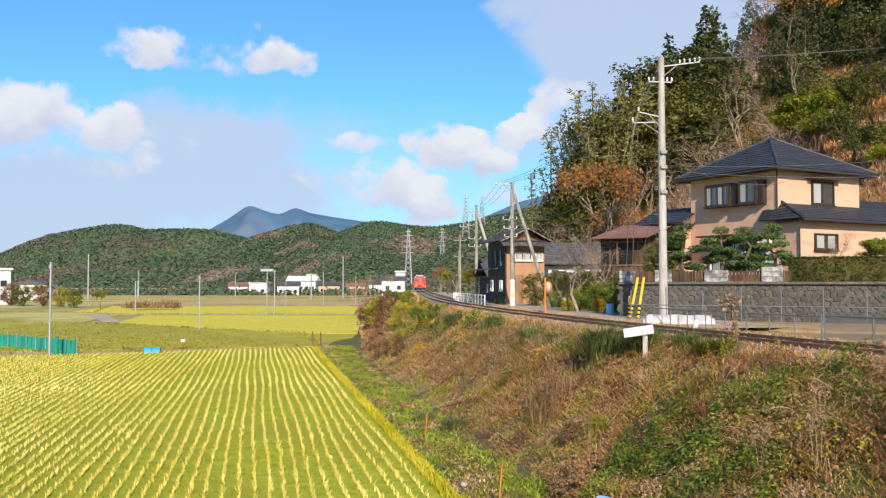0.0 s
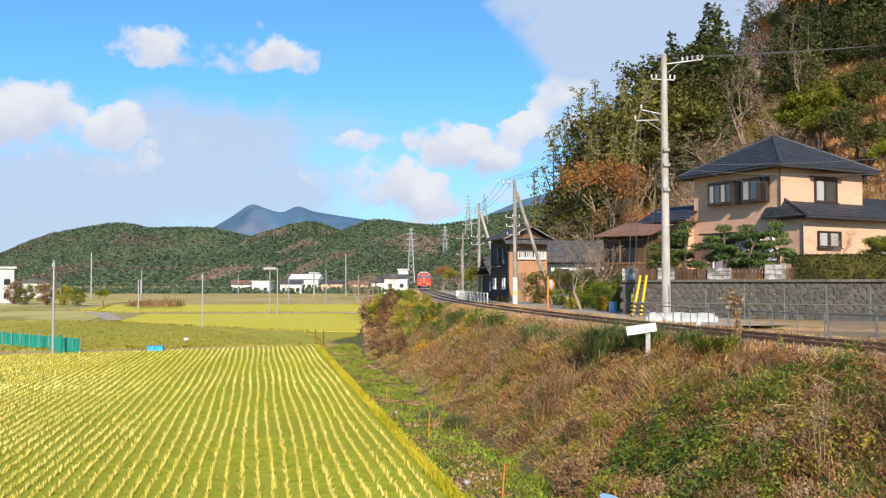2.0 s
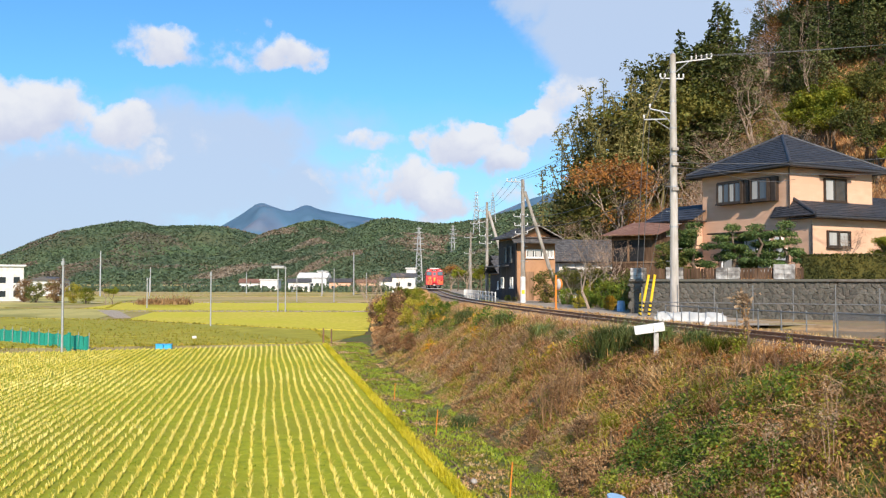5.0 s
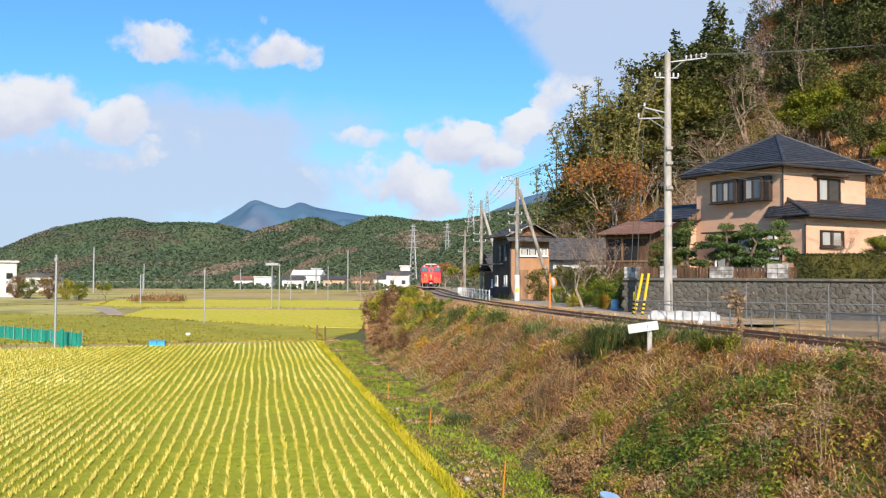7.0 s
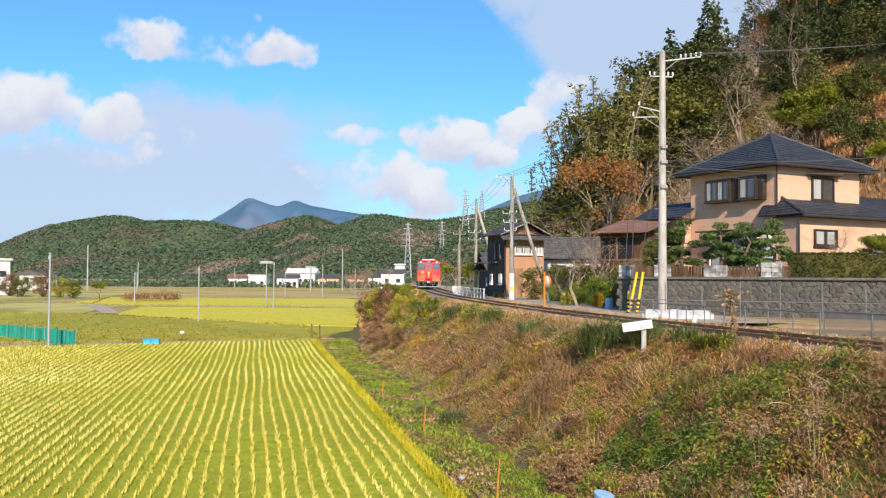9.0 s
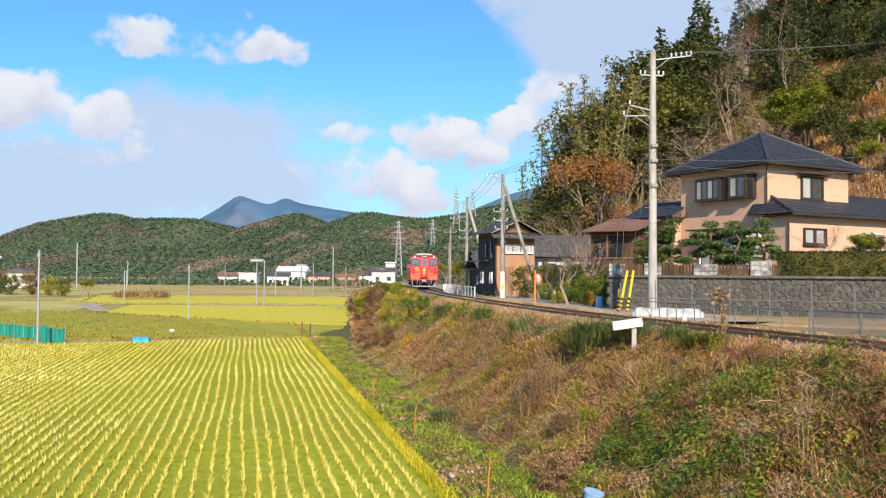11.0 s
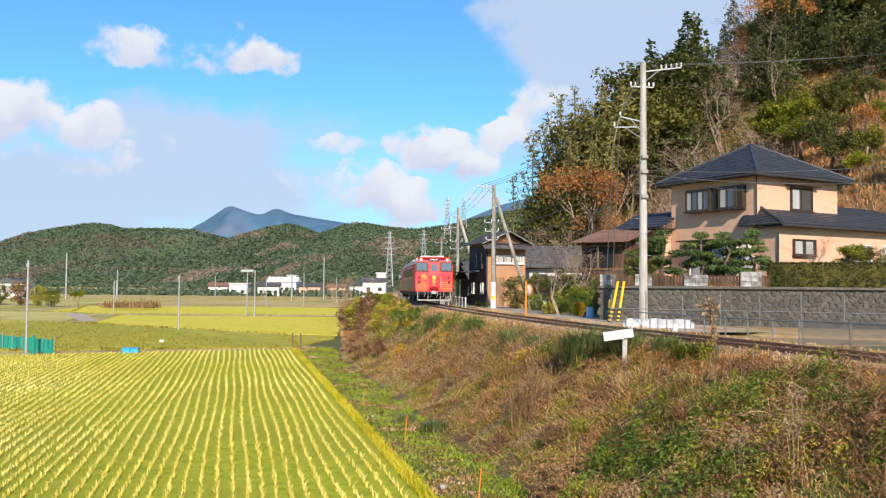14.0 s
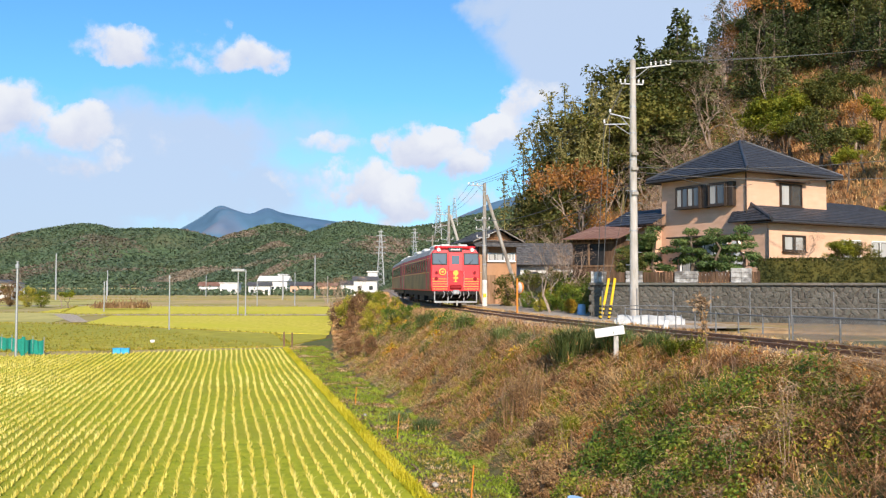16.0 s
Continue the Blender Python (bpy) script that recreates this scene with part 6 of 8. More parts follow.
    mounds("leafy_weeds", "dark green leafy weeds on the near bank", G + scatter(50, 10, 20, 0.15, 0.9, 0.2, 0.42, 0.8, 41, 0.0), 1900, 0.034, "weed", 51)
    mounds("leafy_weeds", "dark green weeds along the top of the bank", [(0.3, 44.1, 0.8, 0.6), (-0.5, 46.0, 0.8, 0.6), (-1.95, 49.2, 0.8, 0.6), (1.3, 40.2, 0.6, 0.6), (-2.4, 52.5, 0.8, 0.6), (2.1, 37.0, 0.5, 0.5)] + scatter(46, 22, 60, 0.45, 1.05, 0.25, 0.5, 0.8, 44, 0.05), 900, 0.045, "weed", 53)
    B = [(4.56, 21.0, 0.4, 0.25), (5.1, 20.4, 0.4, 0.25), (4.3, 20.3, 0.35, 0.2), (4.8, 18.4, 0.3, 0.35), (6.1, 16.5, 0.34, 0.4), (3.6, 22.4, 0.32, 0.3), (6.15, 14.5, 0.28, 0.3), (6.2, 19.9, 0.25, 0.4), (5.3, 16.3, 0.25, 0.4), (2.45, 31.0, 0.4, 0.35),
         (6.9, 19.0, 0.25, 0.3), (7.6, 17.3, 0.3, 0.3), (3.1, 20.4, 0.3, 0.2), (2.7, 19.6, 0.3, 0.15)]
    mounds("lime_weeds", "bright yellow-green weeds on the bank", B + scatter(110, 10, 46, 0.15, 1.0, 0.16, 0.32, 0.9, 71, 0.0), 1400, 0.033, "lime", 56)
    mounds("olive_leaf_weeds", "olive-green leafy weeds on the bank", scatter(170, 10, 50, 0.1, 1.0, 0.2, 0.4, 0.5, 73, -0.05), 1000, 0.030, "olive", 57)
    W = [(5.2, 15.8, 0.35, 0.45), (5.0, 17.0, 0.3, 0.4), (5.6, 15.6, 0.35, 0.45), (4.2, 15.7, 0.4, 0.35), (3.5, 16.2, 0.4, 0.35), (3.2, 17.0, 0.35, 0.3), (2.5, 18.5, 0.5, 0.55), (2.2, 19.2, 0.4, 0.5), (4.9, 15.2, 0.3, 0.4)]
    mounds("brown_weeds", "withered brown leafy weeds", W + scatter(150, 9, 40, 0.1, 1.0, 0.18, 0.45, 0.7, 47, -0.1), 1000, 0.030, "rustleaf", 52)
    mounds("rusty_weeds", "rust-coloured weeds scattered over the bank", scatter(100, 10, 45, 0.2, 1.05, 0.12, 0.28, 0.9, 75, 0.0), 900, 0.032, "autumn", 58)
    mounds("autumn_weeds", "orange and yellow autumn weeds near the track", [(-1.3, 49.3, 0.7, 0.6), (-1.2, 43.6, 0.5, 0.4), (2.9, 28.0, 0.35, 0.35), (-2.2, 50.5, 0.6, 0.5), (-0.6, 46.6, 0.4, 0.5), (2.6, 29.6, 0.3, 0.3), (0.6, 38, 0.4, 0.3)]
           + scatter(16, 36, 62, 0.5, 0.95, 0.25, 0.5, 0.9, 55), 600, 0.055, "yellow", 55)

    # arching bramble stems over the near bank, and straw strands further off
    def arch(name, label, n, y0, y1, f0, f1, L, H, w, mat, seed, thr, lift, down=None):
        x, y, f = spread(n, y0, y1, f0, f1, 1.1)
        k = patch(x, y, 0.55, seed) > thr
        V, F = canes(np.stack([x, y, ground_z(x, y) + lift * r.random(n)], 1)[k], L, H, w, seed, 6, down)
        tagged(raw(name, V, F, M[mat]), label, "dry stems", kind="stuff")

    arch("bramble_stems", "brown bramble stems arching over the near bank", 2400, 9.0, 17.0, 0.55, 1.05, 0.9, 0.22, 0.005, "scrub", 77, -0.1, 0.6)
    arch("straw_tangle", "long straw strands tangled over the near bank", 420, 10, 19, 0.3, 1.02, 0.7, 0.16, 0.005, "paledry", 79, 0.0, 0.4)
    arch("vine_tangle", "withered vines hanging down the bank", 2600, 18, 46, 0.15, 1.05, 0.36, 0.07, 0.006, "rustleaf", 81, -0.2, 0.12)
    arch("red_vines", "reddish withered vines along the bank top", 2200, 10, 26, 0.88, 1.22, 0.5, 0.14, 0.006, "autumn", 83, -0.4, 0.08)
    # tall dry stems and thin twigs
    x, y, f = spread(800, 17, 40, 0.2, 1.05, 1.0)
    k = patch(x, y, 0.5, 61) > 0.1
    V, F = blades(np.stack([x, y, ground_z(x, y)], 1)[k], 0.7, 0.005, 0.45, 3, 62, 0.3)
    tagged(raw("dry_stems", V, F, M["twig"]), "thin dry stems sticking out of the bank", "dry stems", kind="stuff")
    q = r.normal(size=(70, 2)) * (0.32, 0.4) + (2.75, 23.6)
    V, F = blades(np.stack([q[:, 0], q[:, 1], ground_z(q[:, 0], q[:, 1])], 1), 1.1, 0.006, 0.3, 3, 63, 0.2)
    tagged(raw("tall_stems", V, F, M["scrub"]), "stand of tall withered goldenrod stems", "dry stems", kind="stuff")
    C = np.concatenate([np.stack([r.normal(a, 0.12, 40), r.normal(b, 0.12, 40), ground_z(a, b) + r.uniform(0.2, 1.0, 40)], 1) for a, b in q[:40]])
    V, F = leaves(C, 0.028, 64)
    tagged(raw("tall_stem_leaves", V, F, M["scrub"]), "withered leaves on the tall stems", "dry stems", kind="stuff")


bank_cover()


def sedge(x, y, h, w, n, label, mat="tuft", seed=0, name="sedge_clump"):
    """A fountain of long narrow leaves."""
    t = thing(name, label, "plant", pose(x, y, float(ground_z(x, y)) - 0.05), "plants on the bank")
    r = np.random.default_rng(seed)
    P = np.stack([r.normal(0, w * 0.32, n), r.normal(0, w * 0.32, n), np.zeros(n)], 1)
    P[:, :2] *= 0.75
    V, F = blades(P, h * 1.05, 0.011, 0.95, 3, seed, 0.75)
    raw("leaf_tuft", V, F, M[mat], t)
    V, F = blades(P[: n // 4], h * 0.8, 0.010, 0.9, 2, seed + 1, 0.6)
    raw("withered_leaves", V, F, M["dry"], t)


for i, (x, y, h, w, n) in enumerate(((4.5, 25.0, 1.05, 1.05, 760), (5.25, 23.6, 0.8, 0.6, 260), (-0.55, 28.5, 0.40, 0.5, 130), (0.3, 26.6, 0.45, 0.6, 170), (2.95, 31.0, 0.75, 0.6, 200), (5.9, 22.3, 0.6, 0.5, 150), (2.0, 37.5, 0.8, 0.7, 200),
                                     (-0.9, 50, 0.9, 0.9, 200), (3.6, 29.0, 0.6, 0.5, 150), (0.6, 44.0, 0.8, 0.8, 200))):
    sedge(x, y, h, w, n, "dark green clump of arching sedge on the bank", seed=100 + i)
for i, (x, y, h) in enumerate(((6.35, 20.6, 0.55), (6.0, 21.0, 0.6), (3.55, 20.6, 0.45), (5.2, 19.0, 0.4))):
    sedge(x, y, h, 0.35, 120, "bright yellow-green leafy weed clump", "lime", 130 + i, "goldenrod_clump")


def reed_stalk():
    x, y = 6.42, 20.2
    s = thing("dried_flower_stalk", "tall dried plant stalk with a withered flower head", "plant", pose(x, y, float(ground_z(x, y)), 0, -3, 0))
    part("stem", tube(bmesh.new(), (0.1, 0, -0.1), (0, 0, 1.15), 0.03, 0.022, 7), M["barkd"], s)
    r = np.random.default_rng(77)
    q = r.normal(size=(160, 3)) * (0.10, 0.10, 0.09) + (0, 0, 1.22)
    V, F = leaves(q, 0.05, 78)
    tagged(raw("flower_head", V, F, M["plume"], s), kind="stuff")
    q = r.normal(size=(90, 3)) * (0.05, 0.05, 0.22) + (0.03, 0, 0.72)
    V, F = leaves(q, 0.045, 79)
    raw("withered_leaves", V, F, M["scrub"], s)
    for i, (a, b, h) in enumerate(((5.0, 14.6, 0.5), (5.6, 13.9, 0.55), (4.3, 13.2, 0.5), (3.4, 15.0, 0.45), (6.1, 15.0, 0.45), (4.8, 12.6, 0.5))):
        p = thing("plume_grass", "pale feathery dry grass plume", "plant", pose(a, b, float(ground_z(a, b)) + 0.25, 4 * (i % 3) - 4, 5 - 3 * (i % 4), 0), "feathery plumes")
        bm = bmesh.new()
        for k in range(3):
            tube(bm, (0.05 * k, 0, -0.05), (0.12 * k - 0.1, 0.05 * k, h), 0.007, 0.004, 5)
        part("stem", bm, M["twig"], p)
        part("root", tube(bmesh.new(), (0.03, 0, -0.35), (0.03, 0, 0.02), 0.012, 0.008, 5), M["twig"], p)
        q = np.concatenate([r.normal(size=(44, 3)) * (0.035, 0.035, 0.09) + (0.12 * k - 0.1, 0.05 * k, h) for k in range(3)])
        V, F = leaves(q, 0.024, 80 + i)
        raw("feathers", V, F, M["plume"], p)


reed_stalk()


# ---- trees ----


def crown(centres, radius, per, size, seed, squash=0.8, sprigs=False):
    """Leaves on the shells of many small clumps."""
    r = np.random.default_rng(seed)
    out = []
    for c, R in zip(centres, np.broadcast_to(radius, len(centres))):
        d = r.normal(size=(per, 3))
        d /= np.linalg.norm(d, axis=1)[:, None]
        d *= (R * r.uniform(0.45, 1.1, per))[:, None]
        d[:, 2] *= squash
        out.append(d + c)
    return leaves(np.concatenate(out), size, seed, 0.35, sprigs)


def limbs(bm, r, p, d, length, rad, depth, tips, spread=0.6, gnarl=0.25, up=0.15):
    """Forking limbs from p along d; the tips are collected."""
    steps = 3 if depth > 1 else 2
    for k in range(steps):
        d = (d + Vector((r.uniform(-gnarl, gnarl), r.uniform(-gnarl, gnarl), r.uniform(-gnarl, gnarl) + up * 0.3))).normalized()
        q = p + d * (length / steps)
        tube(bm, p, q, rad * (1 - 0.2 * k / steps), rad * (1 - 0.2 * (k + 1) / steps), 5 if rad > 0.06 else 3)
        p = q
    rad *= 0.8
    if depth == 0:
        tips.append(p)
        return
    for _ in range(r.choice((2, 3))):
        dd = (d + Vector((r.uniform(-1, 1), r.uniform(-1, 1), r.uniform(-0.5, 0.9))) * spread).normalized()
        limbs(bm, r, p, dd, length * r.uniform(0.6, 0.85), rad * 0.62, depth - 1, tips, spread, gnarl, up)


def make_tree(kind, seed, label, mat, group):
    r = random.Random(seed)
    nr = np.random.default_rng(seed)
    t = thing("shrub" if kind == "bush" else "tree", label, "shrub" if kind == "bush" else "tree", None, group)
    bm = bmesh.new()
    if kind == "cedar":
        H = r.uniform(8.6, 10.2)
        tube(bm, (0, 0, -1), (0, 0, H * 0.95), 0.2, 0.03, 7)
        # drooping branch sprays, level by level
        C = []
        for z in np.arange(1.0, H, 0.26):
            R = (1 - (z / H) ** 2.2) * r.uniform(1.9, 2.8) + 0.12
            for k in range(max(4, int(R * 4.6))):
                a = r.uniform(0, 6.28)
                q = R * r.uniform(0.7, 1.1)
                tip = (q * math.cos(a), q * math.sin(a), -0.22 * q + r.uniform(-0.4, 0.4))
                n = 5 + int(q * 5.5)
                t1 = nr.uniform(0.30, 1.0, n) ** 0.8
                fan = nr.normal(0, 1, (n, 3)) * (0.26, 0.26, 0.20) * (1.25 - t1)[:, None] * (0.5 + 0.5 * q)
                C.append(np.stack([tip[0] * t1, tip[1] * t1, z + 0.22 * np.sin(t1 * 3.1) + tip[2] * t1], 1) + fan)
                if k % 4 == 0:
                    tube(bm, (0, 0, z), (tip[0], tip[1], z + tip[2]), 0.025, 0.008, 3)
        part("trunk", bm, M["barkd"], t)
        V, F = leaves(np.concatenate(C), 0.125, seed, 0.45, True)
        raw("crown", V, F, M[mat], t)
    elif kind == "bush":
        for k in range(5):
            tube(bm, (0, 0, -0.2), (r.uniform(-0.5, 0.5), r.uniform(-0.5, 0.5), r.uniform(0.8, 1.4)), 0.04, 0.012, 5)
        part("trunk", bm, M["barkd"], t)
        q = nr.normal(size=(70, 3))
        q /= np.linalg.norm(q, axis=1)[:, None]
        q *= nr.uniform(0.55, 1.0, (70, 1)) * (0.72, 0.72, 0.85)
        q[:, 2] += 0.95
        V, F = crown(q, 0.2, 40, 0.048, seed, 0.8)
        raw("crown", V, F, M[mat], t)
    elif kind == "broad":
        H = r.uniform(6.5, 9)
        tips = []
        sc = H / 8
        limbs(bm, r, Vector((0, 0, -0.5 * sc)), Vector((0, 0, 1)), 2.6 * sc, 0.22 * sc, 3, tips, 0.75, 0.2, 0.4)
        part("trunk", bm, M["barkd"], t)
        C = []
        for p in tips:
            for _ in range(4):
                C.append((p.x + r.gauss(0, 0.45 * sc), p.y + r.gauss(0, 0.45 * sc), p.z + r.gauss(0.1, 0.4 * sc)))
        V, F = crown(C, 0.64 * sc, 62, 0.100, seed, 0.72, True)
        raw("crown", V, F, M[mat], t)
    elif kind == "bamboo":
        C = []
        for k in range(9):
            x, y, H = r.gauss(0, 1.0), r.gauss(0, 1.0), r.uniform(8, 11.5)
            a, lean = r.uniform(0, 6.28), r.uniform(0.4, 1.8)
            pts = [Vector((x + lean * s ** 2.2 * math.cos(a), y + lean * s ** 2.2 * math.sin(a), H * s - 0.6 * lean * max(0, s - 0.7) - 0.3)) for s in np.linspace(0, 1, 8)]
            for p, q in zip(pts, pts[1:]):
                tube(bm, p, q, 0.045, 0.035, 5)
            # feathery side sprays that hang from the upper half of each culm
            for s in np.linspace(0.32, 1, 20):
                i = min(6, int(s * 7))
                c = pts[i].lerp(pts[i + 1], s * 7 - i)
                for _ in range(3):
                    aa, ln = r.uniform(0, 6.28), r.uniform(0.5, 1.1) * (1.25 - 0.6 * s)
                    t1 = nr.uniform(0.15, 1, 8)
                    C.append(np.stack([c.x + ln * t1 * math.cos(aa), c.y + ln * t1 * math.sin(aa), c.z + 0.25 * t1 - 0.55 * ln * t1 ** 2], 1) + nr.normal(0, 0.07, (8, 3)))
        tagged(part("culm", bm, M["bamboo"], t), kind="stuff")
        V, F = leaves(np.concatenate(C), 0.082, seed, 0.4, True)
        raw("foliage", V, F, M[mat], t)
    elif kind == "bare":
        tips = []
        for k in range(r.choice((1, 2))):
            limbs(bm, r, Vector((0.3 * k, 0, -0.5)), Vector((r.uniform(-0.3, 0.3), r.uniform(-0.3, 0.3), 1)).normalized(), r.uniform(2.4, 3.2), 0.17, 4, tips, 0.8, 0.28, 0.25)
        part("trunk", bm, M["barkl"], t)
        P = np.repeat(np.array([tuple(p) for p in tips]), 4, axis=0) + nr.normal(0, 0.28, (len(tips) * 4, 3))
        V, F = canes(P, 0.95, 0.35, 0.013, seed, 3)
        tagged(raw("twig_spray", V, F, M["twig"], t), kind="stuff")
        if mat == "autumn":
            V, F = leaves(np.repeat(np.array([tuple(p) for p in tips]), 34, axis=0) + nr.normal(0, 0.42, (len(tips) * 34, 3)), 0.12, seed)
            raw("foliage", V, F, M["autumn"], t)
    return t


def hillside():
    r = random.Random(5)
    kinds = {}
    spec = (("cedar", "cedar", "tall dark green cedar on the hillside", 3), ("broad", "broad", "rounded evergreen broadleaf tree on the hillside", 4), ("bamboo", "bamboo", "clump of arching yellow-green bamboo", 3),
            ("bare", "twig", "leafless grey-brown tree on the hillside", 4), ("autumn", "autumn", "sparse tree with rusty orange leaves", 2), ("lime", "lime", "bushy tree with bright yellow-green leaves", 2))
    for name, mat, label, n in spec:
        kind = {"autumn": "bare", "lime": "broad"}.get(name, name)
        kinds[name] = [make_tree(kind, 200 + 17 * i + len(name), label, mat, "hillside trees") for i in range(n)]
    used = set()

    def plant(name, x, y, s=1.0, zs=1.0):
        src = r.choice(kinds[name])
        z = float(ground_z(x, y))
        m = pose(x, y, z - 0.15, r.uniform(-3, 3), r.uniform(-3, 3), r.uniform(0, 360))
        if src.name not in used:
            used.add(src.name)
            ob = src
            ob.matrix_basis = m
        else:
            ob = copy_thing(src, m)
        ob.scale = (s, s, s * zs)

    # background cover over the slope
    done = []
    tries = 0
    while len(done) < 128 and tries < 20000:
        tries += 1
        y = r.uniform(62, 121)
        x = r.uniform(8, 0.56 * y)
        h = hill_h(x, y)
        if h < 1.5 or x / y < 0.07 or any((x - a) ** 2 + (y - b) ** 2 < 11.0 for a, b in done):
            continue
        bear, rise = x / y, (float(ground_z(x, y)) - EYE_Z) / y
        if bear > 0.40 and rise < 0.235:        # open brown grass slope
            continue
        if 0.21 < bear < 0.415 and rise < 0.085 + 0.5 * (bear - 0.21):               # brown slope with leafless trees only
            if r.random() < 0.62:
                done.append((x, y))
                plant("bare", x, y, r.uniform(0.55, 0.9))
            continue
        if bear > 0.3 and r.random() < 0.05:
            name = "autumn"
        elif rise < 0.03 and bear < 0.215:
            name = r.choice(("bare", "bare", "broad"))
        elif bear < 0.14:
            name = r.choice(("cedar", "cedar", "broad", "bamboo"))
        elif bear < 0.215:
            name = r.choice(("bamboo", "broad", "cedar", "bare")) if rise < 0.08 else r.choice(("bamboo", "bamboo", "bamboo", "cedar"))
        elif bear < 0.30:
            name = r.choice(("bare", "bare", "bare", "cedar")) if rise < 0.13 else r.choice(("cedar", "cedar", "bare"))
        elif bear < 0.40:
            name = r.choice(("bare", "bare", "bare", "broad")) if rise < 0.2 else r.choice(("cedar", "broad", "bare"))
        else:
            name = r.choice(("cedar", "cedar", "cedar", "broad"))
        done.append((x, y))
        plant(name, x, y, r.uniform(0.75, 1.05))
    # particular trees
    def spot(name, b, rise, s, up=4.0):
        """The first place along a bearing where a crown reaches that rise."""
        d = 62.0
        while d < 130 and (float(ground_z(b * d, d)) + up * s - EYE_Z) / d < rise:
            d += 0.5
        plant(name, b * d, d, s)

    for b, e, s in ((0.184, 0.135, 0.6), (0.193, 0.125, 0.6)):
        spot("autumn", b, e, s)
    for b, e in ((0.385, 0.29), (0.398, 0.285)):
        spot("autumn", b, e, 1.0)
    spot("broad", 0.45, 0.165, 0.8)
    for b, e, s in ((0.395, 0.18, 0.95), (0.408, 0.185, 0.9)):
        spot("lime", b, e, s)
    spot("broad", 0.462, 0.15, 0.8)
    for b, e in ((0.135, 0.14), (0.15, 0.165), (0.165, 0.185), (0.18, 0.20), (0.195, 0.22)):
        spot("bamboo", b, e, 1.0, 7.0)
    plant("autumn", 15.2, 82, 1.2)
    plant("autumn", 14.3, 80, 0.95)
    plant("autumn", 41.0, 105, 1.2)
    plant("autumn", 42.5, 106, 1.1)
    plant("lime", 31.3, 79.0, 0.95)
    plant("lime", 33.2, 79.5, 0.95)
    plant("lime", 32.2, 77.5, 0.8)
    plant("broad", 35.6, 79.5, 0.85)
    plant("broad", 36.4, 78.0, 0.7)
    for k in range(20):
        b = r.uniform(0.24, 0.41)
        d = r.uniform(70, 92)
        if hill_h(b * d, d) > 2:
            plant("bare", b * d, d, r.uniform(0.4, 0.65))
    plant("broad", 36.8, 80.5, 0.8)
    # the wood's edge above the old house, stepping up the ridge: bearing, rise of the top, distance
    tall = {"cedar": 9.5, "bamboo": 10.0, "broad": 8.0}
    for b, e, d, n in ((0.118, 0.095, 92, "bamboo"), (0.128, 0.118, 92, "cedar"), (0.134, 0.130, 90, "bamboo"), (0.143, 0.142, 90, "cedar"), (0.142, 0.155, 90, "bamboo"), (0.157, 0.165, 90, "cedar"), (0.158, 0.178, 89, "bamboo"), (0.168, 0.190, 89, "bamboo"),
                       (0.177, 0.198, 89, "bamboo"), (0.186, 0.206, 88, "bamboo"), (0.197, 0.212, 90, "bamboo"), (0.208, 0.222, 92, "cedar"), (0.135, 0.085, 86, "broad"), (0.148, 0.105, 86, "broad"), (0.160, 0.125, 85, "cedar"), (0.172, 0.145, 85, "broad"),
                       (0.182, 0.160, 84, "bamboo"), (0.219, 0.232, 92, "cedar"), (0.230, 0.242, 92, "cedar"), (0.241, 0.254, 93, "cedar"), (0.252, 0.264, 94, "cedar"), (0.264, 0.272, 95, "cedar"), (0.278, 0.285, 96, "cedar"),
                       (0.290, 0.296, 97, "cedar"), (0.304, 0.310, 97, "cedar"), (0.236, 0.228, 90, "cedar"), (0.252, 0.240, 91, "broad"), (0.222, 0.210, 88, "bamboo"), (0.270, 0.255, 91, "cedar"), (0.248, 0.250, 93, "broad"), (0.272, 0.266, 95, "broad"),
                       (0.205, 0.195, 88, "broad"), (0.190, 0.180, 87, "broad"), (0.226, 0.244, 91, "broad"), (0.216, 0.232, 90, "broad"), (0.238, 0.256, 92, "broad"), (0.204, 0.216, 90, "broad"), (0.262, 0.276, 94, "broad")):
        h = EYE_Z + e * d - float(ground_z(b * d, d))
        if h > 3.0:
            wide = 1.25 if n == "cedar" else 1.1
            plant(n, b * d, d, wide * h / tall[n], 1 / wide)
    for k in range(8):
        d = r.uniform(98, 108)
        plant(r.choice(("cedar", "bare", "bare")), r.uniform(0.215, 0.31) * d, d, r.uniform(0.6, 0.85))
    for k in range(14):
        plant("cedar", r.uniform(39, 52), r.uniform(97, 106), r.uniform(1.0, 1.3))
    for x, y, s, n in ((33.5, 70, 0.55, "lime"), (35.5, 71, 0.6, "lime"), (37.5, 73, 0.6, "lime"), (36, 68, 0.5, "broad"), (38, 76, 0.55, "lime"), (38.5, 79, 0.7, "broad"), (34.2, 73.5, 0.5, "bare"), (40, 81, 0.6, "bare"), (36.5, 74.5, 0.55, "autumn")):
        plant(n, x, y, s)
    plant("lime", 32.5, 60.0, 0.55)
    plant("lime", 34.5, 61.0, 0.6)
    plant("broad", 35.5, 62.0, 0.6)
    for k in range(12):
        plant("bare", r.uniform(19, 27), r.uniform(68, 78), r.uniform(0.55, 0.85))
    for k in range(6):
        plant("bare", r.uniform(11, 16), r.uniform(62, 70), r.uniform(0.5, 0.75))
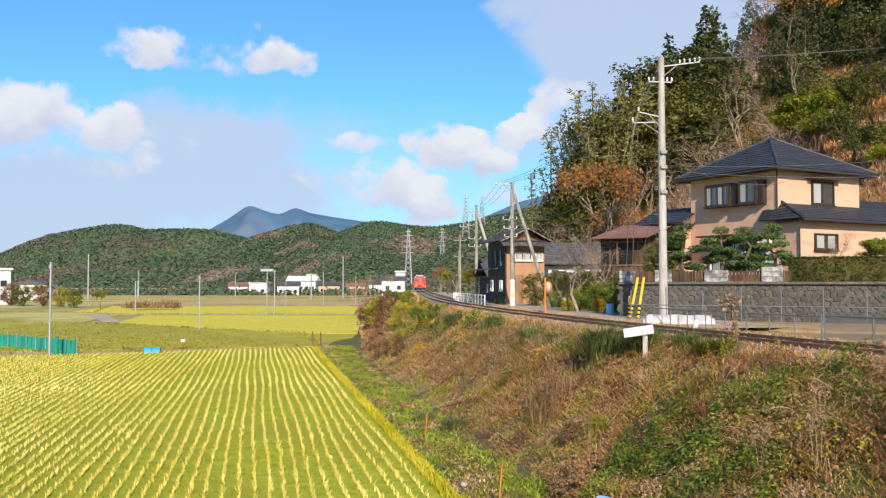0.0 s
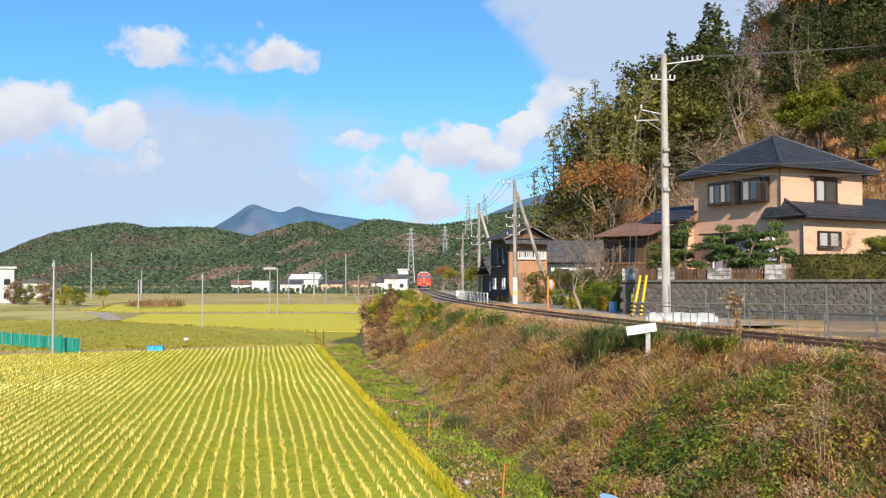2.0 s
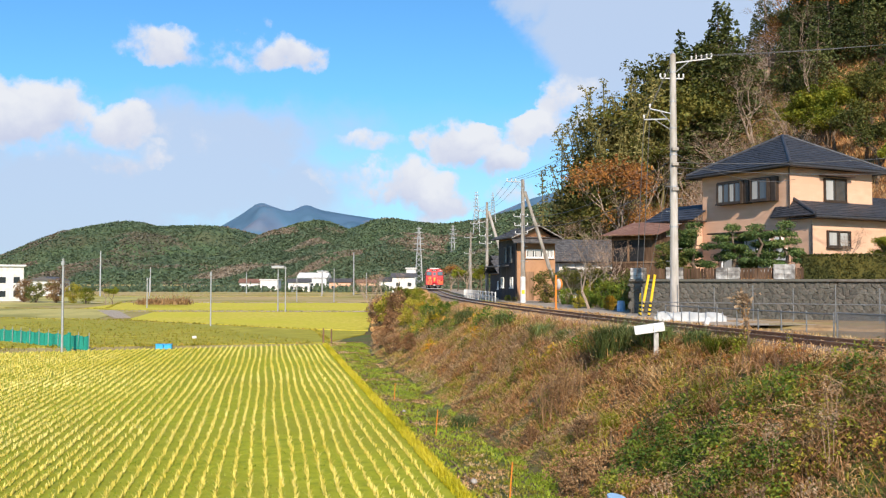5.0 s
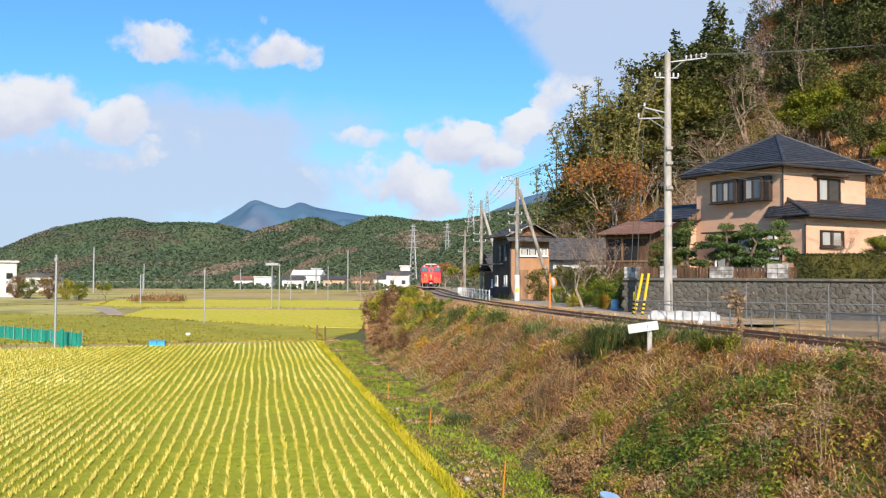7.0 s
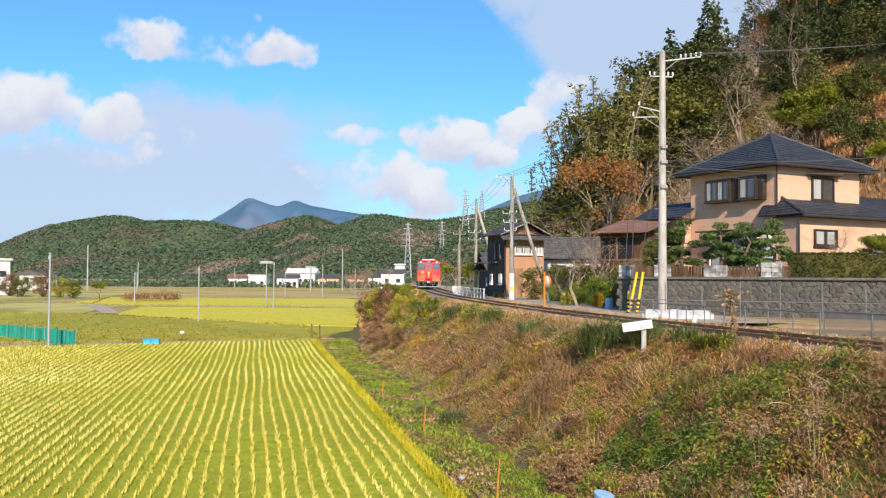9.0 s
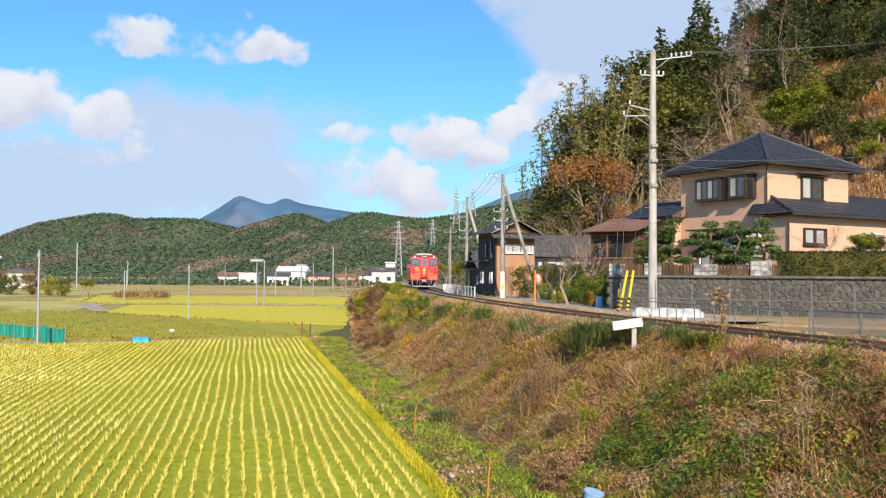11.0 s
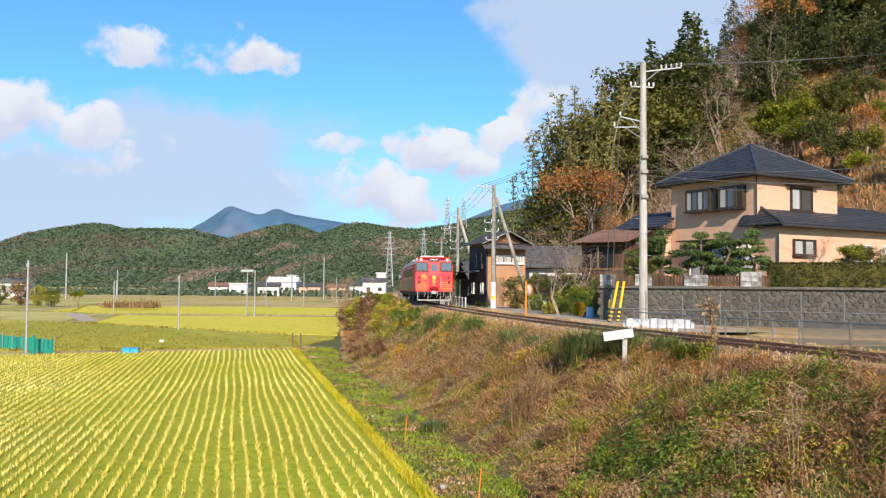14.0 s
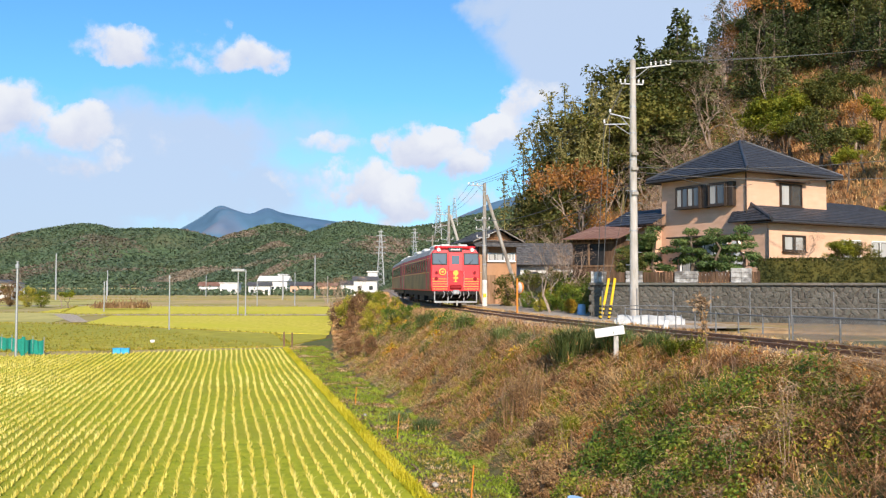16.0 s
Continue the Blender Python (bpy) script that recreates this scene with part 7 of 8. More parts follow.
    for x, y, n, s in ((10.2, 60, "bare", 0.6), (8.0, 51.0, "bare", 0.5), (8.9, 52.6, "bare", 0.55), (8.5, 50.0, "lime", 0.26), (9.7, 50.6, "lime", 0.3), (9.9, 49.2, "bare", 0.4), (9.0, 57, "bare", 0.55), (12.5, 57, "bare", 0.6), (8.2, 64, "broad", 0.4), (9.5, 62, "broad", 0.42), (11.3, 49.5, "broad", 0.3), (13.2, 52, "broad", 0.38)):
        plant(n, x, y, s)
    # along the lane, far
    for x, y, n, s in ((0.6, 150, "lime", 0.6), (2.2, 148, "bare", 0.75), (3.4, 140, "lime", 0.55), (4.2, 132, "lime", 0.6), (-0.6, 165, "autumn", 0.6), (5.6, 120, "broad", 0.5), (7, 105, "broad", 0.6), (8.5, 100, "cedar", 0.6), (6.5, 125, "cedar", 0.6), (3.0, 170, "broad", 0.7), (9, 125, "cedar", 0.8), (12, 130, "cedar", 0.9)):
        plant(n, x, y, s)
    # on the field side of the track
    for x, y, n, s in ((-6.6, 92, "bare", 0.55), (-7.6, 96, "bare", 0.6), (-8.6, 104, "bare", 0.6), (-9.8, 108, "bare", 0.65), (-5.3, 98, "broad", 0.36), (-6.2, 108, "lime", 0.32), (-7.5, 120, "broad", 0.4), (-5.4, 88, "lime", 0.25),
                       (-59, 158, "lime", 0.5), (-61, 160, "bare", 0.5), (-100, 235, "bare", 0.7), (-106, 240, "broad", 0.6), (-92, 210, "broad", 0.5)):
        plant(n, x, y, s)
    for kind in kinds.values():
        for t in kind:
            if t.name not in used:
                for c in list(t.children):
                    bpy.data.objects.remove(c)
                bpy.data.objects.remove(t)


hillside()


def far_scrub():
    """Undergrowth on the hill and scrub along the far edge of the plain."""
    r = np.random.default_rng(31)
    n = 12000
    y = r.uniform(58, 112, n)
    x = r.uniform(0.09, 0.56, n) * y
    k = (hill_h(x, y) > 0.3)
    x, y = x[k], y[k]
    V, F = blades(np.stack([x, y, ground_z(x, y)], 1), 0.75, 0.03, 1.2, 3, 32, 0.5)
    tagged(raw("hill_scrub", V, F, M["rustleaf"]), "brown dry scrub and grass covering the hillside", "scrub", kind="stuff")
    n = 1300
    y = r.uniform(60, 122, n)
    x = r.uniform(0.08, 0.56, n) * y
    rise = (ground_z(x, y) - EYE_Z) / y
    open_slope = ((x / y > 0.40) & (rise < 0.235)) | ((x / y > 0.22) & (x / y < 0.41) & (rise < 0.06 + 0.5 * (x / y - 0.21)))
    k = (hill_h(x, y) > 1.0) & ~open_slope
    n = 7000
    b2, y2 = r.uniform(0.24, 0.52, n), r.uniform(62, 108, n)
    x2 = b2 * y2
    rise2 = (ground_z(x2, y2) - EYE_Z) / y2
    k2 = (hill_h(x2, y2) > 1.0) & (((b2 > 0.40) & (rise2 < 0.24)) | ((b2 < 0.41) & (rise2 < 0.085 + 0.5 * (b2 - 0.21))))
    V, F = blades(np.stack([x2, y2, ground_z(x2, y2)], 1)[k2], 0.6, 0.028, 1.3, 3, 36, 0.6)
    tagged(raw("slope_grass", V, F, M["dry"]), "rusty dry grass on the open slope", "dry grass", kind="stuff")
    C = []
    for a, b in zip(x[k], y[k]):
        q = r.normal(size=(46, 3)) * (0.8, 0.8, 0.55)
        q[:, 2] = np.abs(q[:, 2]) + 0.1
        q += (a, b, 0)
        q[:, 2] += ground_z(q[:, 0], q[:, 1])
        C.append(q)
    V, F = leaves(np.concatenate(C), 0.13, 35, 0.3)
    tagged(raw("undergrowth", V, F, M["broad"]), "dense evergreen undergrowth beneath the hillside trees", "undergrowth", kind="stuff")
    C = []
    for a, b in zip(r.uniform(-160, -15, 260), r.uniform(335, 420, 260)):
        q = r.normal(size=(26, 3)) * (2.2, 1.2, 1.0)
        q[:, 2] = np.abs(q[:, 2])
        C.append(q + (a, b, 0))
    V, F = leaves(np.concatenate(C), 0.8, 33)
    tagged(raw("far_scrub", V, F, M["forest"]), "dark hedgerows and scrub at the foot of the hills", "scrub", kind="stuff")
    C = []
    for a in np.arange(-51.5, -43.5, 0.35):
        q = r.normal(size=(60, 3)) * (0.5, 0.7, 0.45)
        q[:, 2] = np.abs(q[:, 2]) + 0.25
        C.append(q + (a, 150, 0))
    q = np.concatenate(C)
    V, F = blades(q * (1, 1, 0.9), 0.5, 0.06, 0.5, 2, 34, 0.3)
    tagged(raw("dry_reeds", V, F, M["scrub"]), "rusty brown reed bed in the fields", "reeds", kind="stuff")


far_scrub()


def garden_plants():
    r = random.Random(9)
    nr = np.random.default_rng(9)
    # clipped hedge on the terrace
    h = thing("hedge", "clipped dense green hedge on the terrace edge", "hedge")
    a, b = Vector((14.5, 38.25, 4.22)), Vector((24.5, 33.6, 4.22))
    d = (b - a).normalized()
    s = Vector((-d.y, d.x, 0))
    L = (b - a).length
    bm = bmesh.new()
    T = Matrix.Translation(a) @ Matrix.Rotation(math.atan2(d.y, d.x), 4, "Z")
    box(bm, 0.05, -0.32, 0, L, 0.32, 1.0, m=T)
    part("core", bm, M["hedge"], h)
    n = 15000
    q = nr.uniform(-1, 1, (n, 3))
    face = nr.integers(0, 3, n)
    along = nr.uniform(0, L, n)
    across = np.where(face == 0, nr.uniform(-0.38, 0.38, n), np.where(face == 1, -0.38, 0.38)) + nr.normal(0, 0.03, n)
    zz = np.where(face == 0, 1.06, nr.uniform(0.02, 1.06, n)) + nr.normal(0, 0.025, n)
    along[:300] = nr.normal(0, 0.03, 300)
    across[:300], zz[:300] = nr.uniform(-0.38, 0.38, 300), nr.uniform(0, 1.06, 300)
    P = np.array(a)[None] + along[:, None] * np.array(d) + across[:, None] * np.array(s) + zz[:, None] * np.array((0, 0, 1))
    V, F = leaves(P, 0.042, 10)
    raw("foliage", V, F, M["hedge"], h)
    # cloud-pruned pines
    for x, y, H in ((11.6, 44.0, 2.6), (13.4, 43.6, 2.5), (14.4, 43.2, 2.6), (15.5, 43.2, 2.6), (10.9, 44.8, 2.3)):
        t = thing("garden_pine", "cloud-pruned garden pine with layered needle pads", "tree", pose(x, y, 4.2, 0, 0, r.uniform(0, 360)), "garden pines")
        bm = bmesh.new()
        p = Vector((0, 0, -0.1))
        C, R = [], []
        for k in range(6):
            q = Vector((r.uniform(-0.2, 0.2), r.uniform(-0.2, 0.2), H * (k + 1) / 6))
            tube(bm, p, q, 0.10 - 0.012 * k, 0.09 - 0.012 * k, 7)
            p = q
            if k >= 1:
                for j in range(4 if k < 5 else 1):
                    aa = r.uniform(0, 6.28)
                    rad = r.uniform(0.45, 0.8) * (1.15 - 0.1 * k) if k < 5 else 0
                    c = q + Vector((rad * math.cos(aa), rad * math.sin(aa), r.uniform(-0.1, 0.15)))
                    tube(bm, q, c, 0.03, 0.015, 5)
                    C.append(tuple(c))
                    R.append(r.uniform(0.28, 0.42))
        part("trunk", bm, M["barkd"], t)
        V, F = crown(C, np.array(R) * 1.15, 380, 0.055, r.randint(0, 999), 0.45)
        raw("needle_foliage", V, F, M["pine"], t)
    # bare shrub and bushes behind the hedge and by the lane
    for x, y, z, s, n, lab, mat in ((18.6, 43.8, 4.2, 0.32, "bare", "leafless shrub with upright reddish twigs", "twig"), (20.3, 43.3, 4.2, 0.30, "broad", "loose green garden shrub by the house", "lime"),
                                    (21.4, 42.6, 4.2, 0.28, "broad", "loose green garden shrub by the house", "broad")):
        t = make_tree(n, 900 + int(x * 10), lab, mat, "garden shrubs")
        t.matrix_basis = pose(x, y, z, 0, 0, 40)
        t.scale = (s, s, s)
    for x, y, s, lab, mat in ((6.2, 60.5, 1.35, "round dark green shrub before the old house", "broad"), (7.75, 45.6, 0.5, "yellow-leaved shrub beside the lane", "yellow"), (6.6, 48.5, 0.5, "olive shrub beside the lane", "olive"),
                              (8.0, 48.0, 0.9, "dark olive shrub beside the lane", "weed"), (9.6, 46.5, 1.1, "dark green shrub under the shed", "broad"), (8.9, 45.2, 0.9, "dark green shrub under the shed", "broad"), (3.9, 66.0, 0.35, "low round green shrub by the lane", "lime"),
                              (4.3, 64.5, 0.3, "low round grey-green shrub by the lane", "broad"), (6.9, 56.0, 0.7, "dark green shrub beside the lane", "weed"), (7.2, 58.5, 0.6, "dark green shrub beside the lane", "broad"), (8.8, 58, 0.6, "olive-green shrub beside the lane", "lime"), (9.8, 55.5, 1.3, "dark green shrub by the shed", "broad"), (8.4, 51, 1.1, "dark green shrub by the shed", "weed"), (7.5, 51.5, 0.9, "olive shrub beside the lane", "olive"), (9.3, 49, 1.2, "dark green shrub by the shed", "broad"), (7.3, 49.8, 0.7, "dark green shrub beside the lane", "weed"), (8.9, 47, 0.9, "dark green shrub by the shed", "weed"), (7.8, 54.0, 1.0, "dark green shrub beside the lane", "broad"),
                              (10.3, 43.6, 1.0, "dark green shrub on the terrace end", "broad"),
                              (-5.3, 74, 1.5, "olive-brown twiggy shrub on the bank", "olive"), (-4.4, 72, 1.4, "brown twiggy shrub on the bank", "scrub"), (-6.2, 78, 1.6, "brown twiggy shrub on the bank", "scrub"), (-3.4, 75, 1.1, "green shrub on the bank top", "lime"),
                              (-2.6, 71, 0.9, "olive shrub on the bank top", "lime"), (-3.0, 66, 0.8, "olive shrub on the bank top", "olive"), (-4.2, 62, 0.9, "reddish brown shrub on the bank", "rustleaf"), (-4.5, 57, 0.8, "reddish brown shrub on the bank", "rustleaf"),
                              (-3.8, 53, 0.75, "reddish brown shrub on the bank", "rustleaf"), (-3.2, 49, 0.7, "reddish brown shrub on the bank", "rustleaf"), (-3.0, 58, 0.8, "olive shrub on the bank", "olive"), (-1.9, 60, 0.7, "yellow-leaved shrub on the bank top", "yellow"),
                              (-1.6, 54, 0.7, "dark green shrub on the bank top", "weed"), (-0.6, 50, 0.7, "dark green shrub on the bank top", "weed"), (-1.4, 64, 0.6, "olive shrub on the bank top", "olive"), (-2.2, 46, 0.6, "reddish brown shrub on the bank", "rustleaf"),
                              (-70, 168, 2.2, "olive bush at the edge of the fields", "olive"), (-74, 170, 2.6, "brown bush at the edge of the fields", "scrub"), (-79, 172, 2.4, "green bush at the edge of the fields", "broad"), (-83, 176, 2.6, "brown bush at the edge of the fields", "scrub"), (-66, 164, 1.8, "olive bush at the edge of the fields", "lime"), (-88, 172, 2.0, "olive bush at the edge of the fields", "olive"),
                              (1.9, 22.6, 0.35, "withered brown shrub low on the bank", "scrub"), (2.9, 20.5, 0.4, "withered brown shrub low on the bank", "scrub"), (2.4, 18.0, 0.5, "withered brown shrub low on the bank", "scrub")):
        t = make_tree("bush", int(20000 + x * 100 + y), lab, mat, "shrubs")
        z = 4.2 if x > 10 and y < 44 else 2.6 if x > 3 and y > 40 else float(ground_z(x, y)) - 0.15
        t.matrix_basis = pose(x, y, z, 0, 0, r.uniform(0, 360))
        t.scale = (s, s, s)
    # bare leaning tree by the lane
    t = make_tree("bare", 777, "leafless gnarled tree leaning beside the lane", "twig", "lane trees")
    t.matrix_basis = pose(7.0, 47.0, 2.55, 0, -14, 30)
    t.scale = (0.5, 0.5, 0.55)
    # grass along the lane
    n = 800
    y = nr.uniform(36, 75, n)
    x = track_x(y) + nr.choice([1.9, 6.0], n) + nr.normal(0, 0.25, n)
    V, F = blades(np.stack([x, y, rail_z(y) - 0.28], 1), 0.17, 0.015, 0.9, 4, 91, 0.5)
    tagged(raw("lane_grass", V, F, M["olive"]), "olive grass along the lane", "grass", kind="stuff")
    y = nr.uniform(12, 60, 5000)
    x = track_x(y) - 1.5 + nr.normal(0, 0.45, 5000)
    V, F = blades(np.stack([x, y, rail_z(y) - 0.27], 1), 0.2, 0.010, 1.3, 2, 92, 0.7)
    V2, F2 = blades(np.stack([track_x(y) + nr.uniform(-2.0, 2.4, 5000), y, rail_z(y) - 0.16], 1), 0.15, 0.010, 1.4, 3, 93, 0.7)
    tagged(raw("trackbed_grass", V2, F2, M["dry"]), "sparse dead grass between the rails", "dry grass", kind="stuff")
    tagged(raw("track_grass", V, F, M["dry"]), "dry reddish grass beside the track", "dry grass", kind="stuff")


garden_plants()


def levees():
    """Low grassy ridges along the paddy borders."""
    r = np.random.default_rng(44)
    P = []
    for (xa, ya), (xb, yb) in (((-60, 48.6), (-9.2, 61.4)), ((-8.7, 64), (-12, 78.4)), ((-12, 78.4), (-36, 97)), ((-36, 97), (-76, 109)), ((-13.2, 122.8), (-46, 123.4)), ((-13.2, 127.6), (-46, 127.6)),
                               ((-17.5, 173), (-66, 173)), ((-18, 178.8), (-70, 178.8)), ((-22, 238), (-150, 240)), ((-44, 124), (-53, 135)), ((-53, 135), (-110, 141)), ((-52, 137), (-64, 176)), ((-23, 250), (-190, 255)), ((-25, 275), (-200, 280)), ((-27, 300), (-210, 305))):
        L = math.hypot(xb - xa, yb - ya)
        n = int(L * 6)
        t = r.random(n)
        P.append(np.stack([xa + (xb - xa) * t + r.normal(0, 0.12, n), ya + (yb - ya) * t + r.normal(0, 0.22, n), np.full(n, 0.0)], 1))
    P = np.concatenate(P)
    V, F = blades(P, 0.22, 0.05, 0.9, 3, 45, 0.4)
    tagged(raw("levee_grass", V, F, M["olive"]), "rough olive grass along the paddy levees", "grass", kind="stuff")


levees()


# ---- the train ----
FRONT_Y = (206.0, -11.6, 0.125)     # the front's place along y: start, speed, slowing
CAR_LEN = 20.8
RAKE = 0.12


def arc_table():
    ys = np.arange(20, 330, 0.25)
    xs = track_x(ys)
    s = np.concatenate([[0], np.cumsum(np.hypot(np.diff(xs), np.diff(ys)))])
    return ys, s


def front_y(z):
    return max(0.0, z - 2.05) * RAKE


def on_face(bm, x0, z0, x1, z1, proud=0.02, thick=0.05, bevel=0.0):
    """A plate on the raked front: spans x0..x1 and z0..z1, standing proud of the face."""
    z = (z0 + z1) / 2
    ang = math.atan(RAKE) if z > 2.05 else 0.0
    T = Matrix.Translation(((x0 + x1) / 2, front_y(z), z)) @ Matrix.Rotation(-ang, 4, "X")
    h = (z1 - z0) / 2 / (math.cos(ang) if ang else 1)
    return box(bm, -(x1 - x0) / 2, -proud, -h, (x1 - x0) / 2, thick - proud, h, bevel, T)


def train_car(lead, label, upper):
    """A diesel railcar, front towards -y, origin at rail level under its front."""
    car = thing("railcar", label, "train car", None, "cars of the red train")
    L = 20.35
    # body shell
    prof = [(-1.42, 0.92), (-1.45, 1.2), (-1.45, 2.75), (-1.40, 3.05), (-1.22, 3.28)]
    prof = prof + [(-x, z) for x, z in reversed(prof)]
    bm = bmesh.new()
    rings = []
    for y, k in ((0.0, 0.955), (0.10, 0.99), (0.3, 1.0), (L - 0.1, 1.0), (L, 0.98)):
        ring = []
        for x, z in prof:
            yy = y + (front_y(z) if (lead and y < 1) else 0)
            ring.append(bm.verts.new((x * k, yy, z)))
        rings.append(ring)
    for a, b in zip(rings, rings[1:]):
        for i in range(len(prof)):
            j = (i + 1) % len(prof)
            bm.faces.new((a[i], a[j], b[j], b[i]))
    bm.faces.new(rings[0]), bm.faces.new(rings[-1][::-1])
    bmesh.ops.recalc_face_normals(bm, faces=bm.faces)
    body = part("body", bm, upper, car, "glossy red painted body shell")
    # roof
    bm = bmesh.new()
    rp = [(-1.44, 3.0), (-1.29, 3.29), (-1.05, 3.43), (-0.6, 3.53), (0, 3.57), (0.6, 3.53), (1.05, 3.43), (1.29, 3.29), (1.44, 3.0)]
    y0 = 0.55 if lead else 0.02
    ra, rb = [bm.verts.new((x, y0, z)) for x, z in rp], [bm.verts.new((x, L - 0.05, z)) for x, z in rp]
    for i in range(len(rp) - 1):
        bm.faces.new((ra[i], ra[i + 1], rb[i + 1], rb[i]))
    bm.faces.new(ra[::-1]), bm.faces.new(rb), bm.faces.new((ra[0], rb[0], rb[-1], ra[-1]))
    bmesh.ops.recalc_face_normals(bm, faces=bm.faces)
    roof = part("roof", bm, M["train_roof"], car, "grey curved roof")
    for yy in (4.5, 9.8, 15.0):
        part("roof_unit", boxed(-0.75, yy, 3.5, 0.75, yy + 2.3, 3.74, bevel=0.08), M["white"], roof, "pale rooftop air-conditioning unit")
    # gold lower sides, windows and doors
    for s in (-1, 1):
        def slab(z0, z1, ya, yb, out, th=0.03):
            return boxed(min(s * (1.45 + out), s * (1.45 + out - th)), ya, z0, max(s * (1.45 + out), s * (1.45 + out - th)), yb, z1, bevel=0.006)
        part("side_panel", slab(1.0, 1.95, 0.9, L - 0.3, 0.008), M["gold"], car, "bronze-gold lower side panel")
        for z in (1.97, 2.78):
            part("side_stripe", slab(z, z + 0.05, 0.9, L - 0.3, 0.010), M["goldmark"], car)
        for yd in (1.55, L - 2.6):
            d = part("door", slab(1.0, 2.95, yd, yd + 0.95, 0.016), upper, car, "red passenger door")
            part("door_window", slab(2.0, 2.7, yd + 0.22, yd + 0.73, 0.022, 0.02), M["glass"], d)
        for k in range(11):
            ya = 3.15 + k * 1.28
            w = part("window", slab(2.06, 2.76, ya, ya + 0.80, 0.012), M["trim"], car)
            part("pane", slab(2.12, 2.70, ya + 0.05, ya + 0.75, 0.017, 0.02), M["sideglass"], w)
    # underframe
    part("underframe", boxed(-1.25, 0.7, 0.62, 1.25, L - 0.4, 0.95), M["under"], car)
    for ya, yb, x in ((6.2, 8.4, 1.15), (8.9, 10.2, 1.05), (10.6, 12.9, 1.15), (5.4, 6.0, 0.9), (13.2, 14.0, 1.0)):
        part("equipment_box", boxed(-x, ya, 0.28, x, yb, 0.64, bevel=0.03), M["under"], car)
    for yb in (3.2, 17.1):
        bogie = part("bogie", boxed(-1.0, yb - 1.5, 0.38, 1.0, yb + 1.5, 0.62, bevel=0.05), M["under"], car)
        for dy in (-1.05, 1.05):
            for sx in (-1, 1):
                part("wheel", tube(bmesh.new(), (sx * 0.48, yb + dy, 0.43), (sx * 0.60, yb + dy, 0.43), 0.43, None, 20), M["rust"], bogie)
            part("axle", tube(bmesh.new(), (-0.5, yb + dy, 0.43), (0.5, yb + dy, 0.43), 0.07, None, 8), M["under"], bogie)
    if not lead:
        part("gangway", boxed(-0.5, -0.3, 1.0, 0.5, 0.02, 3.0, bevel=0.04), M["black"], car)
        return car
    # ---- front ----
    for s in (-1, 1):
        band = part("windscreen_surround", on_face(bmesh.new(), *sorted((s * 0.47, s * 1.36))[:1], 2.42, sorted((s * 0.47, s * 1.36))[1], 3.10, 0.012, 0.05, 0.01), M["black"], car)
        part("windscreen", on_face(bmesh.new(), min(s * 0.53, s * 1.30), 2.47, max(s * 0.53, s * 1.30), 3.05, 0.018, 0.03, 0.01), M["screen"], band, "dark reflecting windscreen")
        bm = bmesh.new()
        tube(bm, (s * 0.75, front_y(2.45) - 0.04, 2.44), (s * 1.0, front_y(2.8) - 0.05, 2.72), 0.012, None, 5)
        part("wiper", bm, M["black"], band)
        part("headlight", tube(bmesh.new(), (s * 0.97, front_y(3.3) - 0.10, 3.28), (s * 0.97, front_y(3.3) + 0.2, 3.30), 0.105, 0.12, 18), M["lens"], car, "round headlight with pale lens")
        part("tail_light", tube(bmesh.new(), (s * 1.10, -0.03, 1.98), (s * 1.10, 0.05, 1.98), 0.085, None, 14), M["darkred"], car, "dark red tail light")
        part("step_light", tube(bmesh.new(), (s * 1.12, -0.025, 1.63), (s * 1.12, 0.05, 1.63), 0.11, None, 14), M["darkred"], car)
        for k in range(5):
            z = 1.02 + k * 0.145
            part("gold_stripe", on_face(bmesh.new(), min(s * 0.48, s * 1.33), z, max(s * 0.48, s * 1.33), z + 0.03, 0.008, 0.03), M["goldmark"], car)
        part("handrail", tube(bmesh.new(), (s * 0.47, -0.05, 1.15), (s * 0.47, -0.05, 2.05), 0.014, None, 6), M["grey"], car)
    door = part("end_door", on_face(bmesh.new(), -0.40, 1.0, 0.40, 2.05, 0.035, 0.06, 0.01), M["red"], car, "red gangway door with gold crest")
    on = on_face(bmesh.new(), -0.40, 2.06, 0.40, 3.13, 0.035, 0.06, 0.01)
    part("upper_panel", on, M["red"], door)
    part("door_window", on_face(bmesh.new(), -0.22, 2.45, 0.22, 2.95, 0.045, 0.03, 0.01), M["screen"], door)
    part("crest", tube(bmesh.new(), (0, -0.055, 1.95), (0, -0.02, 1.95), 0.155, None, 24), M["goldmark"], door, "round gold crest")
    part("crest_base", boxed(-0.13, -0.052, 1.62, 0.13, -0.03, 1.72), M["goldmark"], door)
    part("crest_stem", boxed(-0.03, -0.052, 1.48, 0.03, -0.03, 1.80), M["goldmark"], door)
    part("crest_foot", boxed(-0.09, -0.052, 1.44, 0.09, -0.03, 1.49), M["goldmark"], door)
    part("door_step", boxed(-0.34, -0.10, 1.04, 0.34, -0.03, 1.26, bevel=0.05), M["darkred"], door)
    em = part("emblem", tube(bmesh.new(), (-0.76, -0.03, 2.02), (-0.76, 0.02, 2.02), 0.20, None, 24), M["goldmark"], car, "round orange emblem")
    part("emblem_disc", tube(bmesh.new(), (-0.76, -0.036, 2.02), (-0.76, -0.028, 2.02), 0.14, None, 20), M["red"], em)
    part("emblem_bar", boxed(-0.82, -0.044, 1.97, -0.70, -0.034, 2.08), M["goldmark"], em)
